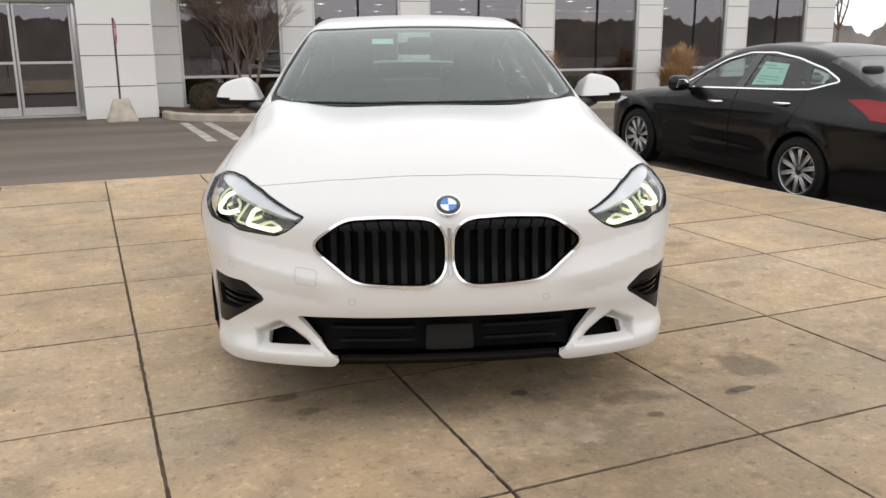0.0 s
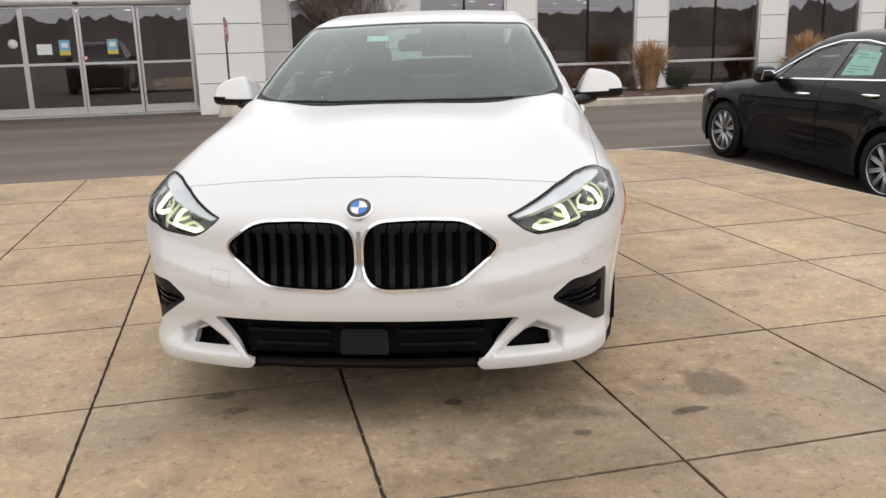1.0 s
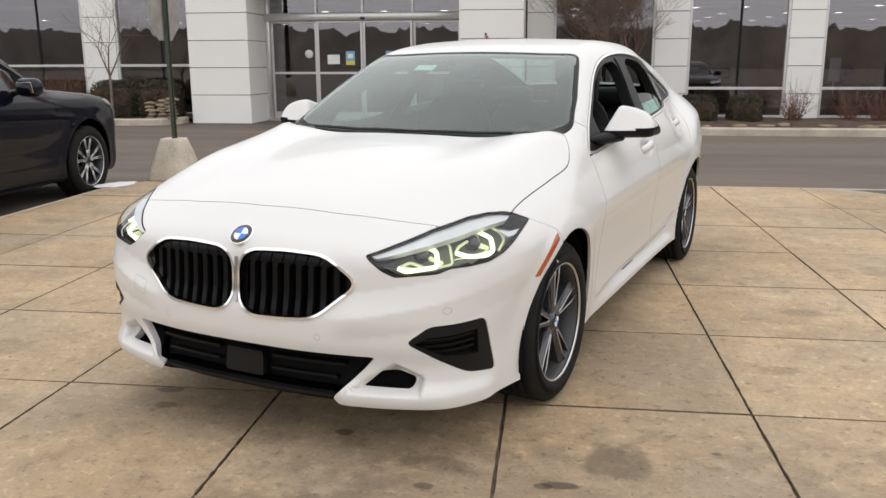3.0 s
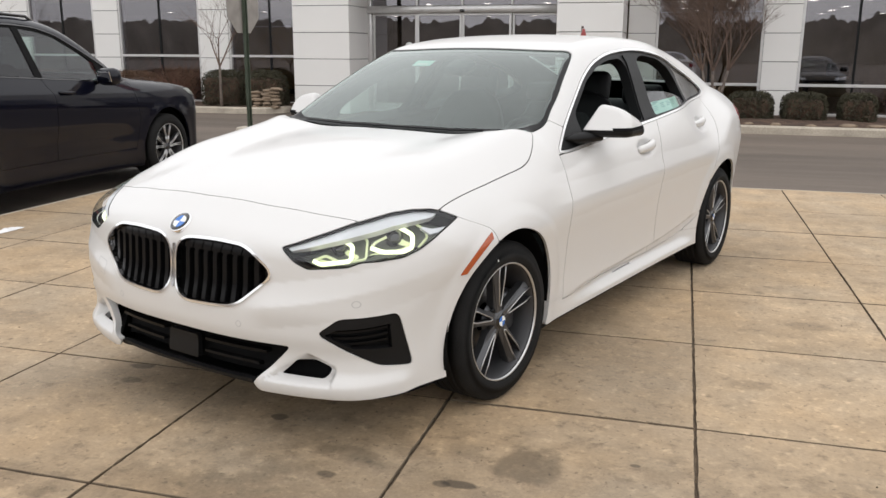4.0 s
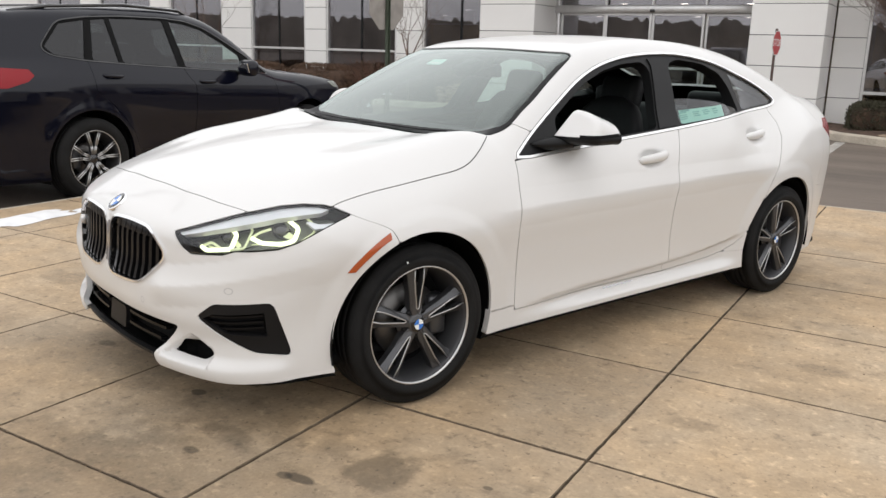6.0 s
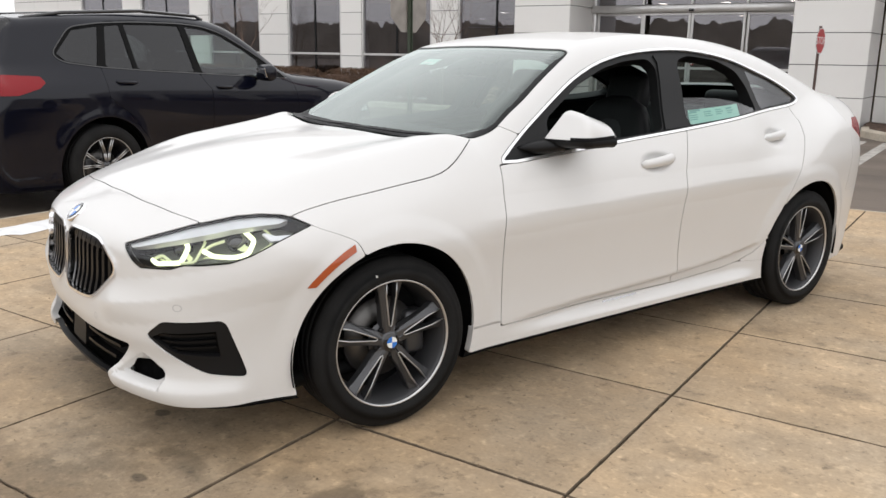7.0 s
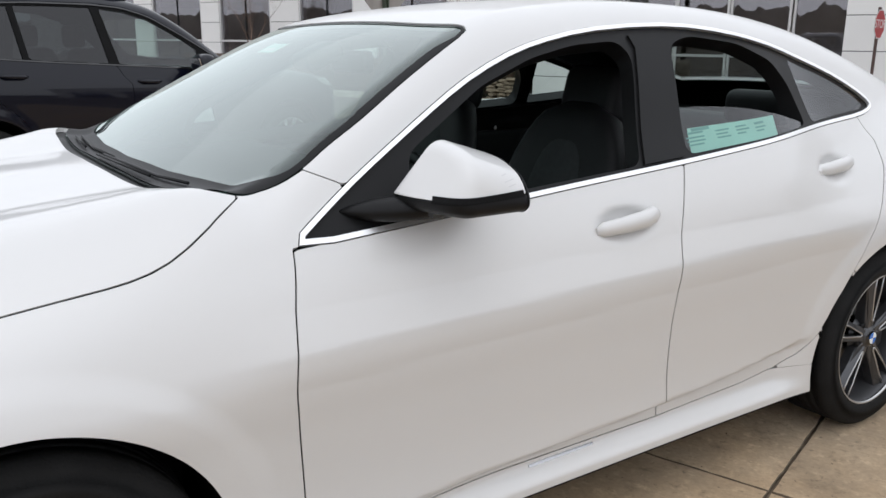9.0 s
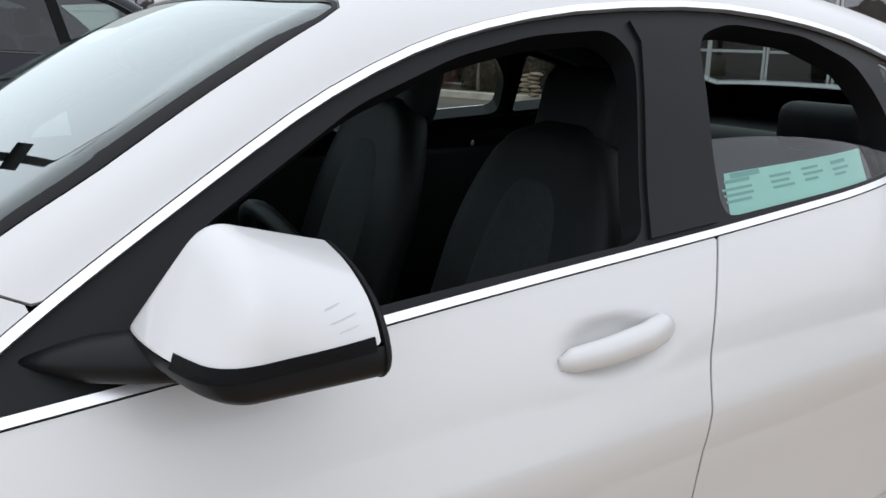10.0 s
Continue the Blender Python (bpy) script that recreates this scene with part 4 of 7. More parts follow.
FRONT_DOOR = [(float(DOOR_A(z)), z) for z in np.linspace(0.284, 0.914, 24)] + [(1.156, 0.966)] + [(float(DOOR_B(z)) - 0.0004, z) for z in np.linspace(0.998, 0.280, 28)]
REAR_DOOR = [(float(DOOR_B(z)) + 0.0004, z) for z in np.linspace(0.280, 0.998, 28)] + [(2.20, 1.046), (2.655, 1.078), (2.676, 1.0), (2.638, 0.925), (2.535, 0.80), (2.46, 0.70), (2.37, 0.55), (2.287, 0.412), (2.22, 0.350), (2.14, 0.312), (2.0, 0.295)]
BUMPER = curve([(0.0, -0.1), (0.60, -0.14), (0.70, -0.165), (0.725, -0.185), (0.775, -0.30), (0.85, -0.42), (1.2, -0.6)], 0.004)


COWL = [(0, 0.325), (0.25, 0.331), (0.45, 0.344), (0.60, 0.352), (0.68, 0.374), (0.707, 0.425), (0.7165, 0.466), (0.7235, 0.512), (0.705, 0.47), (0.64, 0.40), (0.52, 0.388), (0.3, 0.378), (0, 0.37)]
# inner edge of the black print along the foot of the windshield
BAND = [(0, 0.425), (0.3, 0.437), (0.5, 0.460), (0.63, 0.478), (0.690, 0.518), (0.705, 0.555), (0.704, 0.588), (0.690, 0.630), (0.680, 0.669), (0.673, 0.711), (0.661, 0.755), (0.60, 0.95), (0, 0.95)]
BAND = rounded(BAND + [(-x, y) for x, y in BAND[-2:0:-1]], 0.03, 2)


def pillar_line(y, z):
    """Above zero on the windshield pillar, below on the fender."""
    return (z - 1.049 + 0.43 * (y - 0.597)) * 0.92


def lamp_zone(x, y, z):
    return poly(x + y, z, LAMP) + np.where((y < -0.2) & (x > 0.3), 0.0, 9.0)


def arch(y, z, r=0.378):
    return np.minimum(np.hypot(y + 0.02, z - 0.317), np.hypot(y - 2.665, z - 0.317)) - r


class Zones:
    """Signed distances by name, each worked out when it is first asked for."""
    def __init__(self, **makers):
        self.makers, self.made = makers, {}

    def __getitem__(self, key):
        if key not in self.made:
            self.made[key] = self.makers[key]()
        return self.made[key]


def zones(ax, y, z):
    """Signed distances of the coupe's openings and panels."""
    front = np.where(y < -0.2, 0.0, 9.0)
    side = np.where(ax > 0.45, 0.0, 9.0)
    upper = np.where(z > 0.62, 0.0, 9.0)
    return Zones(
        lamp=lambda: lamp_zone(ax, y, z), cowl=lambda: poly(ax, y, COWL) + upper, fog=lambda: poly(ax + y, z, FOG) + front, duct=lambda: poly(ax, z, DUCT) + front,
        intake=lambda: poly(ax, z, INTAKE) + front, kidney=lambda: poly(ax, z, KIDNEY) + front, arch=lambda: arch(y, z) + np.where(ax > 0.55, 0.0, 9.0), dlo=lambda: poly(y, z, DLO) + side,
        screen=lambda: poly(ax, y, SCREEN) + np.where(z > 0.9, 0.0, 9.0), hood=lambda: poly(ax, y, HOOD) + upper,
        back=lambda: np.maximum(np.abs(y - 0.1 * ax * ax - 2.70) - 0.42, ax - 0.53 + 0.10 * (y - 2.3)) + np.where(z > 0.9, 0.0, 9.0),
        fdoor=lambda: poly(y, z, FRONT_DOOR) + side, rdoor=lambda: poly(y, z, REAR_DOOR) + side)


def least(*fs):
    return np.minimum.reduce(fs)


def most(*fs):
    return np.maximum.reduce(fs)


def build_wheel(name, parent, at, r=0.317, width=0.225, rim_r=0.233, style="pairs", flip=1):
    """A wheel whose outer face looks along +x (flip 1) or -x."""
    w = new(name)
    w.parent = parent
    w.matrix_basis = at @ Matrix.Diagonal((flip, 1, 1, 1))
    h = width / 2
    prof = [(-h * 0.85, rim_r), (-h * 0.98, rim_r + 0.02), (-h, (r + rim_r) / 2), (-h * 0.93, r - 0.025), (-h * 0.78, r - 0.004)]
    for k in range(5):
        c = -h * 0.62 + h * 0.31 * k
        prof += [(c - 0.02, r), (c + 0.016, r), (c + 0.017, r - 0.007), (c + 0.023, r - 0.007)] if k < 4 else [(c - 0.02, r), (c + 0.01, r)]
    prof += [(h * 0.80, r - 0.005), (h * 0.93, r - 0.022), (h * 0.985, r - 0.05), (h, (r + rim_r) / 2 + 0.004), (h * 0.985, rim_r + 0.022), (h * 0.95, rim_r + 0.012), (h * 0.90, rim_r), (h * 0.6, rim_r - 0.01)]
    part("tyre", lathe(prof, 72), RUBBER, w)
    # tread blocks on both shoulders
    for side in (h * 0.84, -h * 0.84):
        bm = bmesh.new()
        for k in range(64):
            a = math.tau * k / 64
            c = [bm.verts.new((side + dx * (1 if side > 0 else -1), (r + dr) * math.cos(a + da), (r + dr) * math.sin(a + da)))
                 for dx, dr in ((-0.02, -0.0008), (0.002, -0.0125), (0.006, -0.0185)) for da in (-0.030, 0.030)]
            for i in (0, 2):
                bm.faces.new((c[i], c[i + 1], c[i + 3], c[i + 2]))
            for i in (0, 1):
                bm.faces.new((c[i], c[i + 2], c[i + 4]))
        bmesh.ops.recalc_face_normals(bm, faces=bm.faces)
        tagged(part("tread", bm, RUBBER, w), kind="stuff")
    barrel = part("rim", lathe([(h * 0.86, rim_r + 0.004), (h * 0.80, rim_r - 0.004), (h * 0.70, rim_r - 0.010), (h * 0.2, rim_r - 0.022), (-h * 0.8, rim_r - 0.025)], 64), RIM_DARK, w)
    part("rim_lip", lathe([(h * 0.86, rim_r - 0.005), (h * 0.90, rim_r - 0.003), (h * 0.915, rim_r + 0.0015), (h * 0.87, rim_r + 0.005)], 64), RIM_SILVER, barrel)
    part("brake_disc", lathe([(0.0, 0.06), (0.0, 0.150), (-0.02, 0.150), (-0.02, 0.06)], 48), DISC_STEEL, w)
    part("caliper", box(0.075, 0.09, 0.17, (-0.005, 0.135, 0.0), 0.02, 2), RIM_GREY, w)
    part("drum_cover", lathe([(-0.045, 0.01), (-0.045, rim_r - 0.03)], 32), BLACK_TRIM, w)
    face = h * 0.74
    count = {"pairs": 5, "wye": 5, "many": 10}[style]
    spoke_mesh, edge_mesh = None, None
    for k in range(count):
        turn = pose(0, 0, 0, 360 * k / count)
        if style == "pairs":
            arms = [[(0.0, 0.026), (0.020, 0.030), (0.029, 0.060), (0.032, 0.12), (0.044, 0.185), (0.058, rim_r - 0.007), (0.021, rim_r - 0.004), (0.021, 0.175), (0.014, 0.125), (0.0055, 0.064), (0.0, 0.057)]]
            arms += [[(-u, v) for u, v in arms[0]][::-1]]
        elif style == "wye":
            arms = [[(0.003, 0.04), (0.020, 0.05), (0.030, 0.12), (0.082, rim_r - 0.010), (0.058, rim_r - 0.004), (0.012, 0.12)]]
            arms += [[(-u, v) for u, v in arms[0]][::-1]]
        else:
            arms = [[(-0.014, 0.045), (0.014, 0.045), (0.030, rim_r - 0.006), (-0.010, rim_r - 0.004)]]
        if spoke_mesh is None:
            bms, eds = [], []
            for arm in arms:
                bm = prism(arm, 0.03, "yz", face - 0.03)
                for v in bm.verts:
                    rad = math.hypot(v.co.y, v.co.z)
                    v.co.x -= 0.012 * (1 - rad / rim_r) + (0.006 if v.co.x < face - 0.02 else 0)
                    if style == "pairs" and abs(v.co.y) > 0.028 and rad > 0.05:
                        v.co.x -= 0.013
                bmesh.ops.bevel(bm, geom=list(bm.edges), offset=0.003, segments=1, affect="EDGES")
                bms.append(bm)
                if style == "pairs":
                    slot = arms[0][6:]
                    loop = slot + [(-u, v) for u, v in slot[-2::-1]]
                    if arm is arms[0]:
                        eds.append(tube([(face + 0.0005 - 0.012 * (1 - math.hypot(u, v) / rim_r), u, v) for u, v in loop], 0.0028, 6))
                    continue
                lines = ((0, 5), (5, 4), (1, 2), (2, 3)) if style == "wye" else ((0, 3), (1, 2))
                mid = (sum(p[0] for p in arm) / len(arm), sum(p[1] for p in arm) / len(arm))
                for i, j in lines:
                    pts = []
                    for q in (arm[i if arm is arms[0] else len(arm) - 1 - i], arm[j if arm is arms[0] else len(arm) - 1 - j]):
                        y, z = q[0] + (mid[0] - q[0]) * 0.10, q[1]
                        pts.append((face + 0.003 - 0.012 * (1 - math.hypot(y, z) / rim_r), y, z))
                    eds.append(tube(pts, 0.0055, 6))
            spoke_mesh, edge_mesh = bpy.data.meshes.new("spoke"), bpy.data.meshes.new("spoke_edge")
            for bms_, me, m in ((bms, spoke_mesh, RIM_SILVER if style == "many" else RIM_GREY), (eds, edge_mesh, RIM_SILVER)):
                bm = join(*bms_)
                bm.to_mesh(me)
                bm.free()
                me.materials.append(m)
        sp = part("spoke", spoke_mesh, None, barrel, at=turn)
        ed = part("spoke_edge", edge_mesh, None, barrel, at=turn)
    hub = part("hub", lathe([(face - 0.04, 0.001), (face - 0.004, 0.001), (face - 0.006, 0.034), (face - 0.016, 0.042 if style == "pairs" else 0.046), (face - 0.03, 0.044 if style == "pairs" else 0.066), (face - 0.05, 0.07)][1:], 32), RIM_GREY, barrel)
    cap = part("hub_cap", lathe([(face + 0.001, 0.001), (face, 0.024), (face - 0.006, 0.033)], 32), BLACK_GLOSS, barrel)
    if style == "pairs":
        for a in (0, 90, 180, 270):
            pts = [(0, 0)] + [(0.021 * math.cos(radians(a + q)), 0.021 * math.sin(radians(a + q))) for q in range(0, 91, 15)]
            part("badge_quarter", prism(pts, 0.001, "yz", face + 0.0015), BLUE if a % 180 else PAPER_WHITE, barrel)
    bolt_mesh = bpy.data.meshes.new("bolt")
    bm = lathe([(face - 0.018, 0.001), (face - 0.018, 0.009), (face - 0.03, 0.010)], 10)
    bm.to_mesh(bolt_mesh)
    bm.free()
    bolt_mesh.materials.append(BLACK_SATIN)
    for k in range(5):
        a = radians(72 * k + 54)
        part("bolt", bolt_mesh, None, barrel, at=Matrix.Translation((0, 0.054 * math.cos(a), 0.054 * math.sin(a))))
    return w


def build_coupe():
    car = thing("car", CAR_AT, "white four-door coupe with open front window and lit headlights", "car")
    body = skin(coupe_field, (-0.98, -0.95, 0.10), (0.98, 3.72, 1.48), 0.0118)

    def z_(fn):
        def f(x, y, z):
            return fn(zones(np.abs(x), y, z), np.abs(x), x, y, z)
        return f

    gap = 0.0018

    def holes(d):
        return -least(d["lamp"], d["fog"], d["duct"], d["intake"], d["kidney"], d["arch"])

    part("hood", sheet("hood", body, z_(lambda d, a, x, y, z: most(d["hood"] + 0.0017, -d["lamp"], -d["kidney"])), 0.0, 0.02), WHITE_PAINT, car)
    part("front_bumper", sheet("front_bumper", body, z_(lambda d, a, x, y, z: most(y - BUMPER(z) + gap, -d["hood"] + 0.0015, holes(d), 0.208 - z, -poly(a, z, LIP))), 0.0, 0.025), WHITE_PAINT, car)
    # recessed black underside; it also stands in for the shade under the bumper
    part("underbody", sheet("underbody", body, z_(lambda d, a, x, y, z: most(z - 0.236, -d["arch"] + 0.035)), -0.028, 0.0), BLACK_TRIM, car)
    for s in (1, -1):
        sd = lambda x: -s * x
        part("front_fender", sheet("front_fender", body, z_(lambda d, a, x, y, z: most(sd(x), BUMPER(z) - y + gap, -d["hood"] + 0.0015, -d["arch"], np.where(z > 0.915 + 0.0774 * (y - 0.488), y - 0.80, y - DOOR_A(z) + gap), 0.30 - z - 9 * (y < 0.2), 0.208 - z, -d["screen"] + 0.003, -d["dlo"] + 0.001, pillar_line(y, z), -d["lamp"], -d["cowl"]))), WHITE_PAINT, car)
        part("front_door", sheet("front_door", body, z_(lambda d, a, x, y, z: most(sd(x), d["fdoor"] + gap, -d["dlo"] + 0.001)), 0.0, 0.02), WHITE_PAINT, car)
        part("rear_door", sheet("rear_door", body, z_(lambda d, a, x, y, z: most(sd(x), d["rdoor"] + gap, -d["arch"], -d["dlo"] + 0.001)), 0.0, 0.02), WHITE_PAINT, car)
        part("sill", sheet("sill", body, z_(lambda d, a, x, y, z: most(sd(x), 0.25 - y, y - 2.4, -d["arch"], z - 0.3085, -d["fdoor"] + gap, -d["rdoor"] + gap, 0.208 - z)), 0.0, 0.03), WHITE_PAINT, car)
        part("side_panel", sheet("side_panel", body, z_(lambda d, a, x, y, z: most(sd(x), np.where((pillar_line(y, z) > 0.003) & (y > 0.3), -1, np.where((z > 0.9) & (y < 0.9), 9.0, DOOR_A(z) - y + gap)), -d["hood"] + 0.0015, -d["screen"] + 0.001, -d["cowl"], -d["back"], -d["dlo"] + 0.001, -d["fdoor"] + gap, -d["rdoor"] + gap, -d["arch"], np.where(y < 2.4, 0.310 - z, -1), 0.20 - z, np.where((y > 1.0) & (y < 2.4), 0.50 - a, -1), y - 3.10 - 9 * (z < 0.60)))), WHITE_PAINT, car)
        frame_f = z_(lambda d, a, x, y, z: most(sd(x), d["dlo"] + 0.003, -poly(y, z, FRONT_WIN), -poly(y, z, REAR_WIN), -poly(y, z, QUARTER)))
        part("window_surround", sheet("window_surround", body, frame_f, -0.009, 0.052), BLACK_SATIN, car)
        part("window_trim", sheet("window_trim", body, z_(lambda d, a, x, y, z: most(sd(x), d["dlo"] + 0.001, -d["dlo"] - 0.011)), 0.003, 0.01, 2), SATIN_CHROME, car, "bright chrome strip round the side windows")
        part("quarter_window", sheet("quarter_window", body, z_(lambda d, a, x, y, z: most(sd(x), poly(y, z, QUARTER) - 0.003 + 9 * (a < 0.45))), -0.010, 0), SIDE_GLASS, car)
        low = (lambda y: 1.145 - 0.25 * (y - 1.80) ** 2) if s > 0 else (lambda y: 9.0 + 0 * y)
        part("rear_side_window", sheet("rear_side_window", body, z_(lambda d, a, x, y, z: most(sd(x), poly(y, z, REAR_WIN) - 0.003 + 9 * (a < 0.45), z - low(y))), -0.014, 0), SIDE_GLASS, car)
        if s < 0:
            part("front_side_window", sheet("front_side_window", body, z_(lambda d, a, x, y, z: most(sd(x), poly(y, z, FRONT_WIN) - 0.003 + 9 * (a < 0.45))), -0.014, 0), SIDE_GLASS, car)
    part("roof", sheet("roof", body, z_(lambda d, a, x, y, z: most(a - 0.50, 0.8 - y, y - 2.55, -d["screen"] + 0.001, -d["back"], 1.1 - z)), 0.0, 0.02), WHITE_PAINT, car)
    part("trunk_lid", sheet("trunk_lid", body, z_(lambda d, a, x, y, z: most(3.10 - y + gap, 0.60 - z + gap, -d["back"]))), WHITE_PAINT, car)
    part("windshield", sheet("windshield", body, z_(lambda d, a, x, y, z: d["screen"] + 0.001), -0.004, 0.006), CAR_GLASS, car)
    part("windshield_band", sheet("windshield_band", body, z_(lambda d, a, x, y, z: most(d["screen"] + 0.002, np.where(y < 0.75, -poly(x, y, BAND), -d["screen"] - 0.022 + 0.012 * step(y, 0.98, 1.08)))), -0.0015, 0.0, 1), BLACK_SATIN, car)
    part("cowl", sheet("cowl", body, z_(lambda d, a, x, y, z: most(d["cowl"] - 0.004, -d["hood"] - 0.01)), -0.014, 0.0), BLACK_SATIN, car)
    part("rear_window", sheet("rear_window", body, z_(lambda d, a, x, y, z: d["back"] - 0.002), -0.003, 0.006), SIDE_GLASS, car)
    # black strips in the shut lines, painting the shade of the open gaps
    part("hood_seal", sheet("hood_seal", body, z_(lambda d, a, x, y, z: most(np.abs(d["hood"]) - 0.006, -d["lamp"] + 0.004, -d["kidney"], -d["cowl"])), -0.0035, 0.0, 2), BLACK_TRIM, car)
    for s in (1, -1):
        part("door_seal", sheet("door_seal", body, z_(lambda d, a, x, y, z: most(-s * x, 0.45 - a, np.abs(y - DOOR_A(z)) - 0.005, 0.285 - z, z - 0.905)), -0.003, 0.0, 2), BLACK_TRIM, car)
        part("door_seal", sheet("door_seal", body, z_(lambda d, a, x, y, z: most(-s * x, 0.45 - a, np.abs(y - DOOR_B(z)) - 0.005, 0.285 - z, z - 1.0)), -0.004, 0.0, 2), BLACK_TRIM, car)
    # dark lining behind the gaps, wheel wells and floor
    lining = z_(lambda d, a, x, y, z: most(-d["dlo"] - 0.006, -d["screen"] - 0.035, -d["back"] - 0.02, -d["arch"], np.where(y < -0.2, -least(d["lamp"], d["kidney"], d["intake"], d["duct"], d["fog"]), -9)))
    part("inner_lining", sheet("inner_lining", body, lining, -0.022, 0.0), BLACK_TRIM, car)
    return car, body



def surf_y(x, z, field=coupe_field):
    """Where the nose of a body lies at a given x and z, and the pose of a badge there, facing outwards."""
    lo, hi = -1.1, 0.2
    for _ in range(40):
        mid = (lo + hi) / 2
        if float(field(np.array(x), np.array(mid), np.array(z))) < 0:
            hi = mid
        else:
            lo = mid
    p = np.array([[x, lo, z]])
    n = Vector(gradient(field, p)[0]).normalized()
    return Matrix.Translation((x, lo, z)) @ n.to_track_quat("Z", "Y").to_matrix().to_4x4()


def surf_x(y, z, field=coupe_field):
    lo, hi = 0.2, 1.3
    for _ in range(40):
        mid = (lo + hi) / 2
        if float(field(np.array(mid), np.array(y), np.array(z))) < 0:
            lo = mid
        else:
            hi = mid
    return lo


def stroke(u, v, pts, w):
    """The distance to an open line, less its half width."""
    best = np.full(np.shape(u), 9.0)
    for a, b in zip(np.array(pts, float), np.array(pts[1:], float)):
        d = b - a
        s = np.clip(((u - a[0]) * d[0] + (v - a[1]) * d[1]) / (d @ d), 0, 1)
        best = np.minimum(best, np.hypot(u - a[0] - s * d[0], v - a[1] - s * d[1]))
    return best - w


def mirror_field(x, y, z):
    """The mirror shell: flat foot, sloping top, a rounded nose and a cut-off rear."""
    up, under = np.maximum(z - 0.99, 0), np.maximum(1.008 - z, 0)
    f = smax(0.974 + 0.03 * (x - 0.9) - z, z - 1.130 + 0.12 * (x - 0.85) + 0.31 * (y - 0.798) + 2.0 * np.maximum(x - 0.90, 0) ** 2, 0.020)
    f = smax(f, 0.803 + 0.46 * up - x, 0.022)
    f = smax(f, (x - 1.034 + 0.22 * up) * 0.9, 0.035)
    f = smax(f, (0.732 + 0.58 * up + 0.7 * under + 1.0 * (x - 0.86) ** 2 - y) * 0.85, 0.030)
    return smax(f, y - 0.955 + 0.10 * (x - 0.92), 0.012)


LAMP_SILVER_BAND = [(-0.312, 0.720), (-0.139, 0.765), (0.05, 0.800), (0.21, 0.820), (0.30, 0.820), (0.43, 0.803), (0.40, 0.794), (0.305, 0.789), (0.198, 0.781), (0.04, 0.758), (-0.12, 0.734), (-0.285, 0.705)]
LAMP_WEDGE = [(0.339, 0.775), (0.389, 0.751), (0.465, 0.754), (0.513, 0.767), (0.401, 0.766), (0.356, 0.776)]
# the daylight strips: two bent hooks with a short bar each, and a fainter outline beside them
LAMP_STRIPS = (
    ([(-0.180, 0.665), (-0.150, 0.654), (-0.012, 0.670), (0.003, 0.711), (-0.040, 0.727)], 0.0052),
    ([(-0.180, 0.665), (-0.125, 0.683), (-0.070, 0.668)], 0.0042),
    ([(-0.012, 0.668), (0.058, 0.676), (0.075, 0.727), (0.050, 0.736)], 0.0036),
    ([(0.085, 0.708), (0.140, 0.695), (0.235, 0.691), (0.285, 0.700), (0.295, 0.735), (0.228, 0.760)], 0.0052),
    ([(0.085, 0.708), (0.110, 0.722), (0.165, 0.734)], 0.0042),
    ([(0.318, 0.697), (0.370, 0.722), (0.362, 0.745), (0.304, 0.769)], 0.0036))


def lamp_point(q, z, depth=0.045):
    """The place at which x + y is q, that far beneath the skin of the body."""
    lo, hi = 0.3, 1.0
    for _ in range(30):
        mid = (lo + hi) / 2
        if float(coupe_field(np.array(mid), np.array(q - mid), np.array(z))) < -depth:
            lo = mid
        else:
            hi = mid
    return (lo, q - lo, z)


